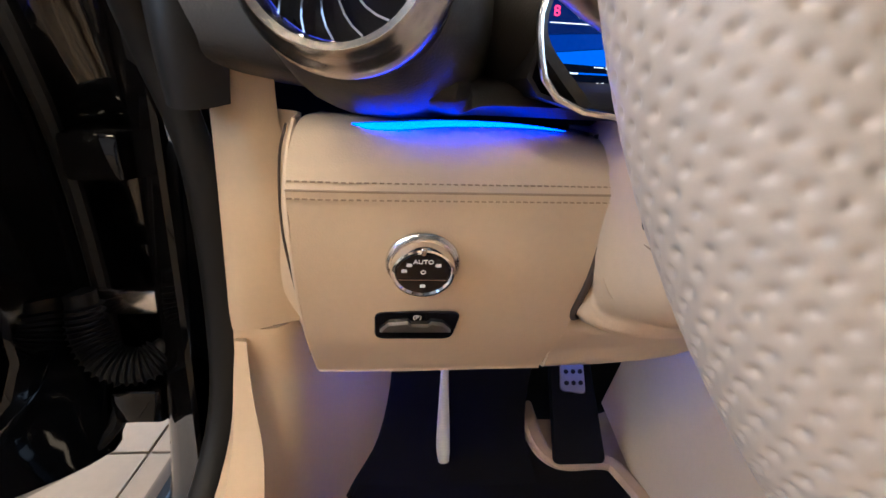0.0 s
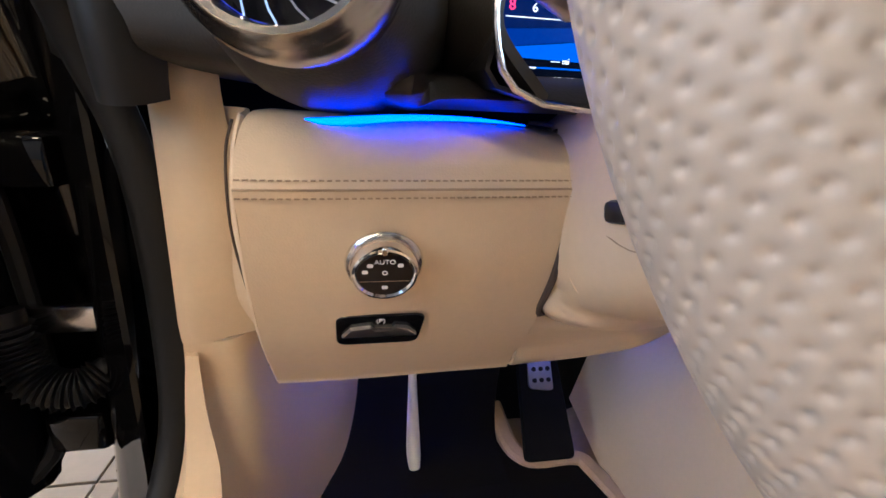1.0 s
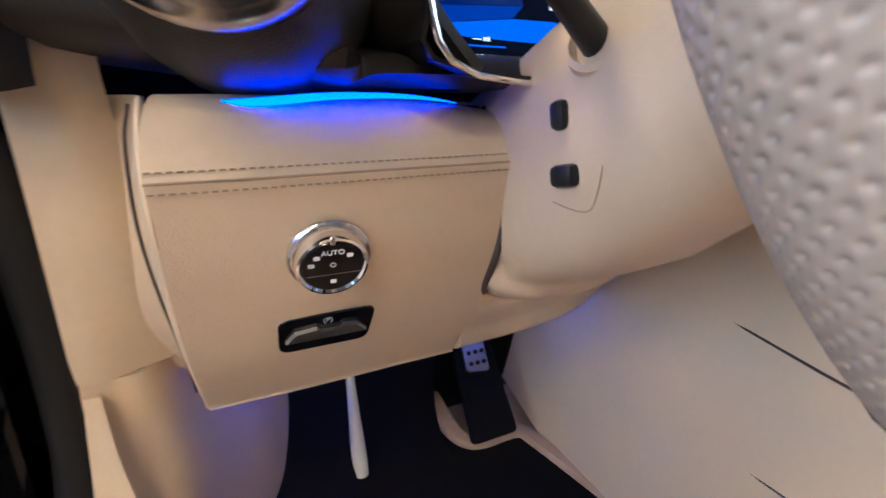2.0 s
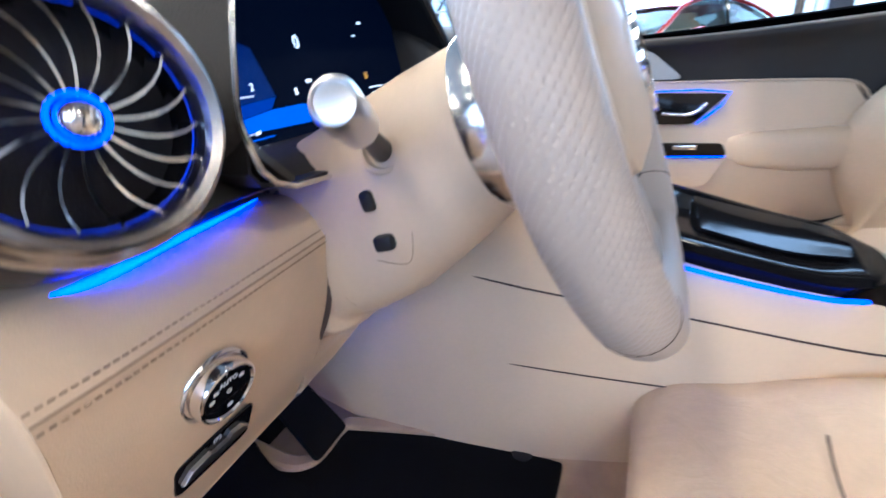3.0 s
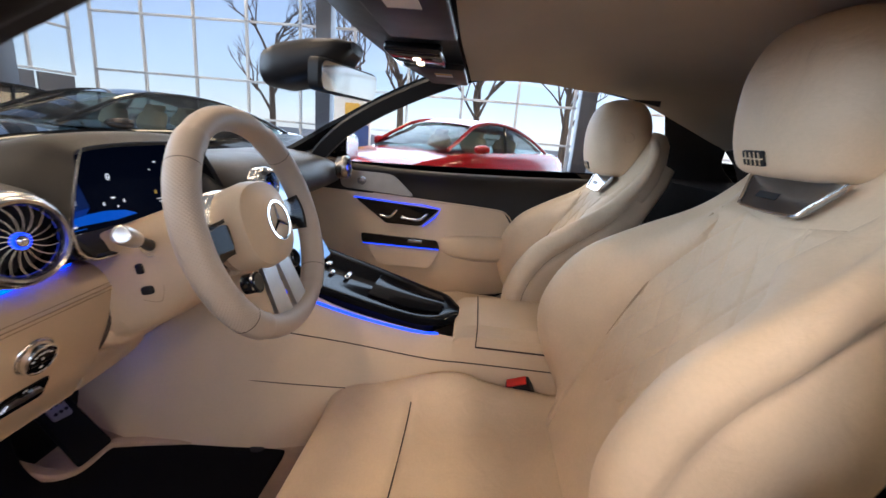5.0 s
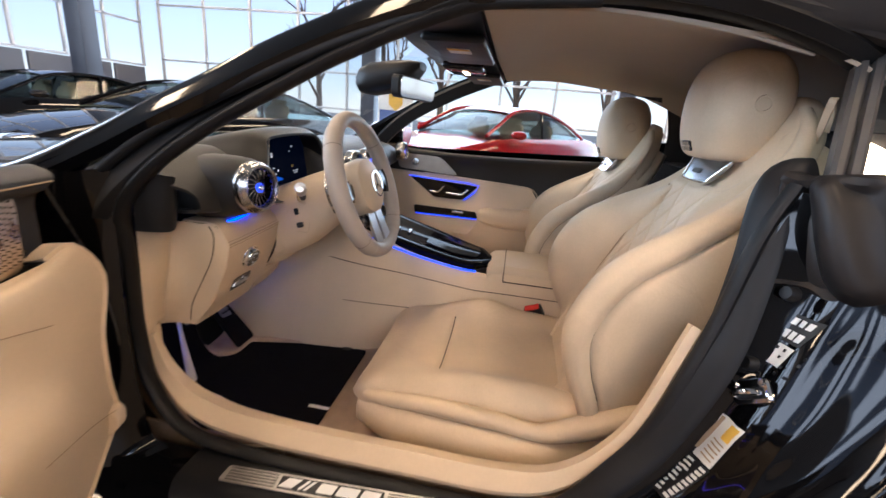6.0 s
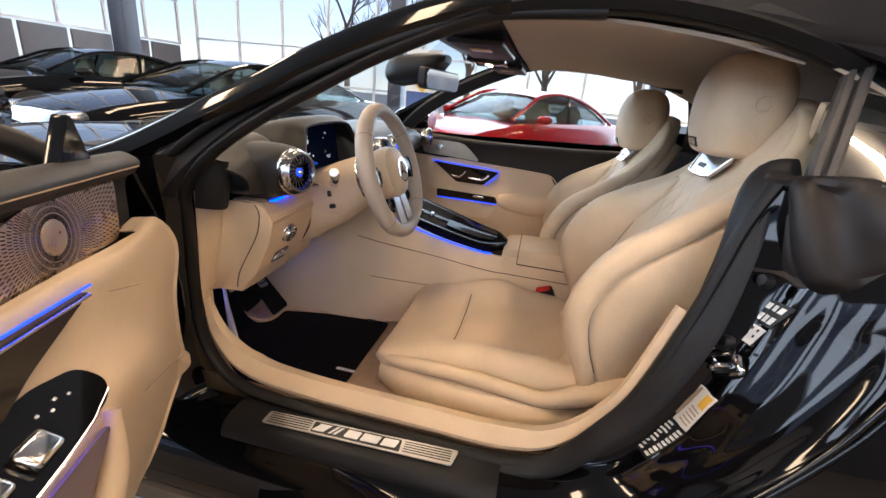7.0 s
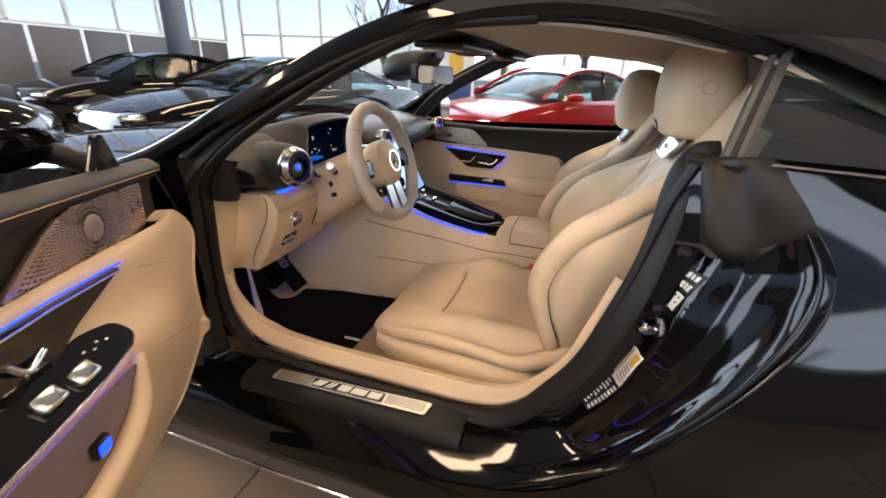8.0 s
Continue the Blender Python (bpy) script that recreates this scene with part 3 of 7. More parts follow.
# lock post and rear quarter of the driver's side
jamb_rows = [
    [(-0.70, -0.43, 1.05), (-0.72, -0.475, 1.05), (-0.745, -0.51, 1.055), (-0.76, -0.53, 1.065), (-0.775, -0.541, 1.079)],
    [(-0.72, -0.42, 0.98), (-0.742, -0.49, 0.97), (-0.775, -0.52, 0.965), (-0.795, -0.565, 0.98), (-0.812, -0.605, 1.0)],
    [(-0.73, -0.405, 0.90), (-0.752, -0.478, 0.89), (-0.785, -0.50, 0.88), (-0.815, -0.575, 0.90), (-0.838, -0.646, 0.938)],
    [(-0.74, -0.39, 0.84), (-0.762, -0.458, 0.825), (-0.797, -0.475, 0.815), (-0.833, -0.56, 0.84), (-0.858, -0.655, 0.885)],
    [(-0.752, -0.365, 0.76), (-0.772, -0.432, 0.75), (-0.812, -0.448, 0.74), (-0.85, -0.54, 0.77), (-0.88, -0.637, 0.828)],
    [(-0.762, -0.338, 0.69), (-0.776, -0.404, 0.68), (-0.824, -0.418, 0.67), (-0.862, -0.51, 0.70), (-0.895, -0.606, 0.77)],
    [(-0.772, -0.305, 0.61), (-0.782, -0.37, 0.60), (-0.826, -0.385, 0.585), (-0.875, -0.47, 0.62), (-0.91, -0.562, 0.70)],
    [(-0.785, -0.24, 0.51), (-0.795, -0.31, 0.51), (-0.832, -0.325, 0.50), (-0.89, -0.41, 0.53), (-0.927, -0.485, 0.60)],
    [(-0.793, -0.16, 0.43), (-0.81, -0.23, 0.44), (-0.845, -0.25, 0.43), (-0.90, -0.30, 0.43), (-0.942, -0.39, 0.495)],
    [(-0.80, -0.05, 0.392), (-0.83, -0.07, 0.392), (-0.865, -0.08, 0.385), (-0.905, -0.09, 0.36), (-0.948, -0.16, 0.35)],
    [(-0.80, 0.45, 0.3862), (-0.835, 0.45, 0.3852), (-0.87, 0.45, 0.372), (-0.91, 0.45, 0.345), (-0.9512, 0.45, 0.272)],
]


def jamb_relief(u, v):
    """Pressed channels and ridges that follow the lock post."""
    fade = math.sin(math.pi * min(1.0, max(0.0, (v - 0.05) / 0.85))) ** 0.6 if 0.05 < v < 0.9 else 0.0
    h = sum(a * math.exp(-((u - c - 0.02 * math.sin(5 * v)) / w) ** 2) for a, c, w in ((-0.0015, 0.54, 0.05), (0.0015, 0.615, 0.035), (-0.002, 0.72, 0.08), (0.0035, 0.86, 0.05)))
    return Vector((-0.78, 0.45, 0.43)) * h * fade


part("lock_post", sheet(jamb_rows, 18, 6, 0.006, None, jamb_relief), paint, car, "glossy black lock post with stickers")
quarter_rows = [
    [jamb_rows[0][4], (-0.83, -0.9, 1.078), (-0.845, -1.3, 1.05), (-0.80, -1.8, 0.94)],
    [jamb_rows[2][4], (-0.925, -0.95, 0.94), (-0.95, -1.3, 0.92), (-0.87, -1.8, 0.87)],
    [jamb_rows[4][4], (-0.945, -0.9, 0.82), (-0.975, -1.25, 0.83), (-0.90, -1.8, 0.80)],
    [jamb_rows[6][4], (-0.955, -0.8, 0.69), (-0.985, -1.1, 0.70), (-0.93, -1.8, 0.72)],
    [jamb_rows[7][4], (-0.958, -0.72, 0.57), (-0.985, -0.85, 0.53), (-0.96, -0.92, 0.48)],
    [jamb_rows[8][4], (-0.957, -0.6, 0.42), (-0.968, -0.72, 0.34), (-0.95, -0.80, 0.28)],
    [jamb_rows[9][4], (-0.952, -0.35, 0.27), (-0.955, -0.55, 0.22), (-0.945, -0.70, 0.19)],
    [jamb_rows[10][4], (-0.945, 0.0, 0.20), (-0.935, -0.45, 0.16), (-0.93, -0.65, 0.15)],
]
part("rear_quarter", sheet(quarter_rows, 6, 5, 0.006), paint, car, "glossy black rear quarter panel")
part("rear_quarter", sheet([mirror_x(r) for r in quarter_rows], 6, 5, 0.006), paint, car)
# rubber cushion on top of the lock post, seal post and quarter glass
CAP = [
    [(-0.672, -0.455, 1.072), (-0.695, -0.475, 1.066), (-0.72, -0.505, 1.076), (-0.75, -0.535, 1.082), (-0.772, -0.550, 1.083)],
    [(-0.676, -0.432, 1.064), (-0.702, -0.448, 1.062), (-0.735, -0.465, 1.068), (-0.765, -0.50, 1.074), (-0.786, -0.555, 1.070)],
    [(-0.688, -0.424, 1.03), (-0.715, -0.442, 1.03), (-0.752, -0.46, 1.035), (-0.785, -0.51, 1.035), (-0.805, -0.578, 1.040)],
    [(-0.704, -0.420, 0.985), (-0.73, -0.445, 0.985), (-0.765, -0.465, 0.985), (-0.797, -0.52, 0.987), (-0.819, -0.598, 1.012)],
    [(-0.720, -0.418, 0.94), (-0.742, -0.452, 0.94), (-0.772, -0.478, 0.935), (-0.803, -0.53, 0.952), (-0.826, -0.604, 0.998)],
    [(-0.733, -0.428, 0.905), (-0.75, -0.47, 0.905), (-0.775, -0.50, 0.900), (-0.80, -0.55, 0.930), (-0.820, -0.612, 0.988)],
]


def cap_folds(u, v):
    """A collar round the foot of the window seal, a sunken inner part and one deep fold between it and the outer swell."""
    fold = 0.34 + 0.22 * v
    down = min(1.0, max(0.0, (v - 0.16) / 0.10)) * min(1.0, max(0.0, (1.0 - v) / 0.12))
    sunk = 1.0 / (1.0 + math.exp((u - fold) / 0.014))
    h = -0.020 * sunk * min(1.0, u / 0.2) - 0.018 * math.exp(-((u - fold + 0.012) / 0.022) ** 2) + 0.020 * math.exp(-((u - fold - 0.10) / 0.07) ** 2) - 0.010 * math.exp(-((u - fold - 0.30) / 0.10) ** 2) + 0.004 * math.sin(7 * u + 5 * v)
    collar = 0.012 * math.exp(-((v - 0.13) / 0.07) ** 2) * min(1.0, max(0.0, (0.85 - u) / 0.1))
    return Vector((-0.72, 0.66, 0.2)) * (h * down + collar)


part("post_cover", sheet(CAP, 18, 12, 0.010, None, cap_folds), cap_rubber, car, "moulded dark rubber cap on the lock post")
post_line = [(-0.722, -0.486, 1.06), (-0.64, -0.527, 1.18), (-0.560, -0.567, 1.292)]
part("seal_post", sweep([(-0.020, -0.012), (-0.020, 0.012), (-0.014, 0.017), (-0.005, 0.014), (-0.002, 0.004), (0.002, 0.004), (0.005, 0.014), (0.014, 0.017), (0.020, 0.012), (0.020, -0.012)], post_line, (-0.75, 0.25, 0)), seal_grey, car, "upright grey rubber window seal with two rails")
part("quarter_glass", sheet([[(-0.55, -0.578, 1.29), (-0.575, -0.75, 1.225), (-0.63, -0.97, 1.125)], [(-0.635, -0.54, 1.19), (-0.665, -0.75, 1.155), (-0.70, -0.97, 1.105)], [(-0.72, -0.51, 1.088), (-0.755, -0.73, 1.088), (-0.77, -0.97, 1.085)]], 4, 4), tinted, car, "dark tinted rear quarter window")
part("top_side", sheet([[(-0.668, -0.33, 1.36), (-0.664, -0.55, 1.358), (-0.655, -0.75, 1.343), (-0.665, -1.02, 1.243)], [(-0.665, -0.35, 1.312), (-0.64, -0.55, 1.305), (-0.62, -0.75, 1.26), (-0.66, -1.02, 1.15)], [(-0.655, -0.36, 1.30), (-0.615, -0.555, 1.29), (-0.60, -0.75, 1.225), (-0.66, -1.02, 1.105)]], 5, 4, 0.006), soft_top_m, car, "dark fabric side of the soft top")
part("window_rail", tube([(-0.545, -0.572, 1.30), (-0.57, -0.75, 1.235), (-0.62, -0.97, 1.135), (-0.68, -1.1, 1.09)], 0.013, 8), rubber, car)
part("waist_strip", sweep([(-0.0016, -0.0018), (-0.0016, 0.0018), (0.0016, 0.0018), (0.0016, -0.0018)], [(-0.79, -0.53, 1.086), (-0.83, -0.75, 1.086), (-0.84, -1.0, 1.08), (-0.82, -1.25, 1.06)], (0, 0, 1)), chrome, car)
part("rear_deck", sheet([[(-0.85, -1.0, 1.02), (0, -1.45, 1.04), (0.85, -1.0, 1.02)], [(-0.82, -1.5, 0.98), (0, -1.6, 1.0), (0.82, -1.5, 0.98)], [(-0.70, -1.95, 0.90), (0, -2.05, 0.92), (0.70, -1.95, 0.90)], [(-0.78, -2.0, 0.4), (0, -2.1, 0.4), (0.78, -2.0, 0.4)]], 5, 5, 0.006), paint, car)


def wheel_set(x, y, s):
    w = part("wheel", lathe([(0.0, 0.0), (0.26, 0.0), (0.335, 0.02), (0.345, 0.06), (0.345, 0.20), (0.33, 0.24), (0.0, 0.24)], 40, axes((x, y, 0.345), (s, 0, 0), (0, 0, 1))), rubber, car, "black tyre on a dark wheel")
    part("rim", lathe([(0.0, 0.225), (0.06, 0.235), (0.12, 0.215), (0.24, 0.225), (0.25, 0.242), (0.262, 0.242), (0.262, 0.2)], 40, axes((x, y, 0.345), (s, 0, 0), (0, 0, 1))), brushed, w)


for y in (1.72, -0.98 - 0.02):
    wheel_set(-0.72, y, -1)
    wheel_set(0.72, y, 1)
# padded strip along the lock post, seal side
PAD = [(-0.812, 0.30, 0.398), (-0.812, 0.05, 0.398), (-0.812, -0.08, 0.406), (-0.810, -0.165, 0.44), (-0.802, -0.235, 0.52), (-0.788, -0.300, 0.61), (-0.762, -0.368, 0.77), (-0.722, -0.403, 0.91), (-0.694, -0.416, 1.0), (-0.676, -0.426, 1.04), (-0.664, -0.444, 1.064), (-0.660, -0.485, 1.070)]
part("post_pad", sweep([(0.036 * math.cos(a), 0.013 * math.sin(a)) for a in [2 * math.pi * k / 14 for k in range(14)]], PAD, lambda p: (-0.5, 0.0, 0.8) if p[2] < 0.42 else (-0.58, 0.80, 0.12), scale=lambda f: 0.35 + 0.65 * min(1.0, f / 0.55)), pad_dark, car, "padded black rubber strip along the lock post")
part("pad_mark", box((0, 0, 0), (0.012, 0.0015, 0.0006), 0, 1, axes((-0.694, -0.402, 0.995), (-0.58, 0.80, 0.12), (0.6, 0.4, 0.5))), white_print, car)
# rolled edge and inner lip of the lock post
part("shut_edge", tube([tuple(Vector(r[4]) + Vector((0.003, 0.002, 0))) for r in jamb_rows[:10]], 0.008, 10), paint, car)
part("shut_edge", tube([tuple(Vector(r[4]).lerp(Vector(r[3]), 0.22) + Vector((-0.012, 0.008, 0.006))) for r in jamb_rows[1:9]], [0.002, 0.006, 0.007, 0.007, 0.007, 0.006, 0.004, 0.002], 10), paint, car)
# stickers, buffers and striker on the lock post


jamb_skin = bmesh.new()
sheet(jamb_rows, 18, 24, 0.0, jamb_skin, jamb_relief)
jamb_skin.verts.ensure_lookup_table()
JAMB = np.array([tuple(v.co) for k, v in enumerate(jamb_skin.verts) if 18 <= k % 73 <= 38])
jamb_skin.free()


def jamb_patch(x0, x1, z0, z1, lift, n=4):
    """A sticker laid on the lock post: x0 to x1 across it and z0 to z1 in height."""
    rows = []
    for j in range(n + 1):
        row = []
        for i in range(n + 1):
            x, z = x0 + (x1 - x0) * i / n, z0 + (z1 - z0) * j / n
            d = np.hypot(JAMB[:, 0] - x, JAMB[:, 2] - z)
            near = np.argsort(d)[:4]
            w = 1.0 / (d[near] + 0.002)
            row.append(Vector((x, float((JAMB[near, 1] * w).sum() / w.sum()) + lift, z)))
        rows.append(row)
    return grid(rows, 0.0006)


tyre_label = part("label", jamb_patch(-0.776, -0.821, 0.682, 0.600, 0.0103), label_white, car, "white and yellow tyre sticker")
part("label_field", jamb_patch(-0.803, -0.818, 0.679, 0.651, 0.0118, 2), label_yellow, tyre_label)
part("label_band", jamb_patch(-0.780, -0.786, 0.679, 0.612, 0.0118, 2), thread, tyre_label)
for k in range(5):
    part("label_line", jamb_patch(-0.793, -0.817, 0.644 - k * 0.008, 0.6415 - k * 0.008, 0.0118, 2), thread, tyre_label)
code_label = part("label", jamb_patch(-0.784, -0.823, 0.598, 0.520, 0.0103), plastic, car, "dark maker's sticker with pale bars")
for k in range(9):
    part("label_line", jamb_patch(-0.787, -0.797 - 0.003 * (k % 3), 0.594 - k * 0.008, 0.590 - k * 0.008, 0.0118, 2), label_white, code_label)
    part("label_line", jamb_patch(-0.811, -0.821, 0.5945 - k * 0.008, 0.5895 - k * 0.008, 0.0118, 2), label_white, code_label)
data_label = part("label", jamb_patch(-0.764, -0.789, 0.819, 0.785, 0.0103), label_white, car, "small white sticker with a grey dot field")
for i in range(4):
    for k in range(4):
        if (i * 3 + k * 5) % 7 < 4:
            part("label_dot", jamb_patch(-0.7665 - 0.0118 * i, -0.7705 - 0.0118 * i, 0.815 - 0.0118 * k, 0.810 - 0.0118 * k, 0.0118, 1), plastic, data_label)
warn = part("label", jamb_patch(-0.757, -0.790, 0.868, 0.824, 0.0103), plastic, car, "black warning sticker with pale symbols")
for k in range(3):
    part("label_symbol", jamb_patch(-0.760 - 0.0098 * k, -0.766 - 0.0098 * k, 0.863, 0.852, 0.0118, 1), label_white, warn)
    part("label_symbol", jamb_patch(-0.760 - 0.0098 * k, -0.767 - 0.0098 * k, 0.843, 0.830, 0.0118, 1), label_white, warn)
stm = axes((-0.792, -0.421, 0.738), (-0.35, 0.90, 0.22), (-0.7, -0.2, 0.65))
striker = part("striker", plate(rounded([(-0.032, -0.02), (0.032, -0.02), (0.032, 0.02), (-0.032, 0.02)], 0.012), 0.008, stm, 0.003), chrome_bright, car, "chrome door striker")
part("loop", tube([stm @ Vector(p) for p in ((-0.018, -0.004, 0.004), (-0.018, -0.004, 0.024), (0, -0.004, 0.030), (0.018, -0.004, 0.024), (0.018, -0.004, 0.004))], 0.0045, 8), chrome_bright, striker)
part("recess", plate(rounded([(-0.024, -0.012), (0.024, -0.012), (0.024, 0.006), (-0.024, 0.006)], 0.006), 0.0012, stm @ Matrix.Translation((0, 0, 0.008))), plastic, striker)
for d in (-0.023, 0.023):
    part("bolt", lathe([(0.0, 0.0135), (0.0055, 0.013), (0.006, 0.008)], 10, stm @ Matrix.Translation((d, 0.013, 0))), chrome, striker)
for x, y, z in ((-0.766, -0.418, 0.775), (-0.768, -0.395, 0.66), (-0.76, -0.446, 0.90)):
    part("buffer", lathe([(0.0, 0.012), (0.010, 0.011), (0.012, 0.006), (0.013, -0.006)], 16, axes((x, y, z), (-0.3, 0.93, 0.2), (0, 0, 1))), plastic, car)
# bright strip along the foot of the sill
part("sill_strip", tube([(-0.957, 0.95, 0.172), (-0.962, 0.4, 0.168), (-0.958, -0.1, 0.166), (-0.95, -0.6, 0.165)], 0.004, 8), chrome, car, "thin bright strip along the foot of the sill")

# ---- dashboard ----
led_foot = mat("footwell_led", (0.02, 0.05, 0.6), 0.4, emit=(0.2, 0.25, 1.0), power=8.0)
led_kick = mat("kick_panel_led", (0.02, 0.05, 0.6), 0.4, emit=(0.07, 0.13, 1.0), power=32.0)
led_vent = mat("dim_blue_led", (0.02, 0.05, 0.6), 0.4, emit=(0.01, 0.06, 1.0), power=0.12)
led_glow = mat("bright_blue_led", (0.02, 0.05, 0.6), 0.4, emit=(0.0, 0.03, 1.0), power=6.5)
dash = thing("dashboard", "dashboard with black upper pad, beige lower panels and round turbine vents", "dashboard", (-0.2, 0.7, 0.6))
PAD_X = (-0.80, -0.56, -0.515, -0.335, -0.155, -0.10, 0.2, 0.5, 0.80)
pad_rows = []
for ys, zs in (((0.985,) * 9, (0.965,) * 9),
               ((0.84,) * 9, (0.97, 0.985, 0.985, 0.985, 0.985, 0.985, 0.98, 0.98, 0.97)),
               ((0.70, 0.70, 0.725, 0.725, 0.72, 0.70, 0.70, 0.70, 0.70), (0.955, 1.0, 0.995, 0.99, 0.99, 0.99, 0.985, 0.98, 0.955)),
               ((0.625, 0.64, 0.715, 0.72, 0.70, 0.62, 0.60, 0.60, 0.62), (0.935, 0.97, 0.965, 0.965, 0.965, 0.965, 0.97, 0.965, 0.93)),
               ((0.615, 0.60, 0.705, 0.715, 0.69, 0.58, 0.57, 0.57, 0.60), (0.905, 0.90, 0.90, 0.90, 0.90, 0.90, 0.90, 0.90, 0.89)),
               ((0.635, 0.612, 0.610, 0.606, 0.610, 0.61, 0.62, 0.62, 0.63), (0.893, 0.870, 0.870, 0.870, 0.870, 0.868, 0.86, 0.86, 0.866)),
               ((0.75,) * 9, (0.885, 0.868, 0.868, 0.868, 0.868, 0.866, 0.855, 0.855, 0.862))):
    k = len(pad_rows)
    pad_rows.append([(x, y, z) for x, y, z in zip(((-0.80, -0.80, -0.765, -0.725, -0.705, -0.705, -0.705)[k], *PAD_X[1:-1], (0.80, 0.80, 0.77, 0.75, 0.735, 0.73, 0.73)[k]), ys, zs)])
part("upper_pad", sheet(pad_rows, 6, 4, 0.006), dark_leather, dash, "black leather upper dashboard")
VENT = Vector((-0.611, 0.534, 0.937))
VN = Vector((-0.18, -0.97, 0.08)).normalized()


def turbine_vent(c, n, s, parent, name="air_vent", lit=True):
    """A round vent: chrome shell, curved blades, lit hub. s: the scale."""
    m = axes(c, n, (0, 0, 1)) @ Matrix.Diagonal((s, s, s, 1))
    v = part(name, lathe([(0.0475, 0.0), (0.049, 0.004), (0.053, 0.006), (0.056, 0.003), (0.0575, -0.004), (0.059, -0.006), (0.062, -0.010), (0.064, -0.018), (0.063, -0.028), (0.060, -0.034), (0.061, -0.045), (0.058, -0.055), (0.047, -0.052), (0.0465, -0.01), (0.0475, 0.0)], 48, m), vent_metal, parent, "round chrome turbine air vent with blue light")
    part("throat", lathe([(0.0, -0.045), (0.046, -0.045), (0.0465, -0.008)], 32, m), gloss_black, v)
    for k in range(18):
        a = 2 * math.pi * k / 18
        bm = bmesh.new()
        rows = []
        for i in range(7):
            f = i / 6
            r, t = 0.010 + 0.0365 * f, a + 0.32 * f * f
            rows.append([m @ Vector((r * math.cos(t + d), r * math.sin(t + d), h)) for d, h in ((0.0, -0.004), (0.035, -0.018))])
        part("blade", grid(rows, 0.0012 * s, bm), chrome_bright, v)
    part("hub", lathe([(0.0085, -0.012), (0.0085, -0.003), (0.007, 0.001), (0.004, 0.0035), (0.0, 0.004)], 24, m), chrome_bright, v)
    if lit:
        part("light_ring", lathe([(0.0098, -0.008), (0.0098, -0.003), (0.0112, -0.003), (0.0112, -0.008)], 24, m), led_blue, v)
        part("rim_light", lathe([(0.0458, -0.010), (0.0458, -0.009), (0.0463, -0.009), (0.0463, -0.010)], 40, m), led_vent, v)
    return v


turbine_vent(VENT, VN, 0.89, dash)
# nacelle behind the driver's vent
nac = []
for f, a, b, dz in ((0.0, 0.054, 0.054, 0), (0.015, 0.062, 0.062, 0), (0.05, 0.070, 0.069, -0.002), (0.11, 0.075, 0.072, -0.002), (0.20, 0.07, 0.06, 0.005), (0.28, 0.03, 0.03, 0.01)):
    c = VENT - VN * (0.028 + f) + Vector((0, 0, dz))
    nac.append(ring(c, VN.cross(Vector((0, 0, 1))).normalized(), (0, 0, 1), a, b, 2.3, 28))
part("vent_pod", loft(nac), dark_leather, dash, "black leather vent pod")
for x, y in ((-0.02, 0.53), (0.12, 0.53), (0.63, 0.53)):
    turbine_vent(Vector((x, y, 0.935)), Vector((0, -1, 0.05)), 0.72, dash)
# instrument display with its hood
sm = axes((-0.335, 0.675, 0.947), (0, -0.985, 0.17), (1, 0, 0))
screen_blue = mat("display_blue", (0.01, 0.02, 0.05), 0.5, vary=0.5, spec=0.0, scale=14, emit=(0.004, 0.09, 0.55), power=0.5)
screen_dark = mat("display_dark", (0.004, 0.005, 0.008), 0.5, vary=0.2, spec=0.0, emit=(0.001, 0.003, 0.012), power=0.2)
red_print = mat("red_print", (0.6, 0.02, 0.08), 0.5, emit=(0.9, 0.03, 0.12), power=0.8)
disp = part("instrument_display", plate(rounded([(-0.158, -0.082), (0.215, -0.082), (0.235, -0.03), (0.22, 0.03), (0.200, 0.085), (-0.132, 0.085), (-0.160, 0.03), (-0.172, -0.03)], 0.01), 0.006, sm, 0.002), screen_dark, dash, "wide instrument display glowing blue")
GT = sm @ Matrix.Translation((0, 0, 0.0062))
screen_mid = mat("display_mid_blue", (0.01, 0.02, 0.05), 0.5, spec=0.0, vary=0.4, scale=12, emit=(0.002, 0.035, 0.30), power=0.32)
screen_deep = mat("display_deep_blue", (0.01, 0.02, 0.05), 0.5, spec=0.0, vary=0.3, scale=10, emit=(0.001, 0.012, 0.11), power=0.25)
part("display_glow", plate([(-0.168, -0.0465), (0.0, -0.0505), (0.045, -0.047), (0.02, -0.037), (-0.02, -0.032), (-0.06, -0.0325), (-0.168, -0.0445)], 0.0006, GT), screen_blue, disp, "bright blue horizon on the display")
part("display_glow", plate([(-0.168, -0.0440), (-0.06, -0.0318), (-0.05, -0.022), (-0.168, -0.030)], 0.0006, GT), screen_mid, disp)
part("display_glow", plate([(-0.168, -0.0296), (-0.05, -0.0216), (-0.06, 0.02), (-0.150, 0.055), (-0.166, 0.0)], 0.0006, GT), screen_deep, disp)
part("display_edge", plate([(-0.1405, -0.040), (-0.1392, -0.040), (-0.1352, 0.05), (-0.1368, 0.05)], 0.0006, GT @ Matrix.Translation((0, 0, 0.0008))), screen_mid, disp)
DT = sm @ Matrix.Translation((0, 0, 0.0072))
letters("12:41 pm", 0.0085, DT @ Matrix.Translation((-0.080, -0.064, 0)), white_lit, disp, "display_text")
letters("8", 0.011, DT @ Matrix.Translation((-0.130, -0.011, 0)), red_print, disp, "display_text")
for k, c in enumerate("642"):
    letters(c, 0.009, DT @ Matrix.Translation((-0.112 + k * 0.019, -0.012, 0)), white_lit, disp, "display_text")
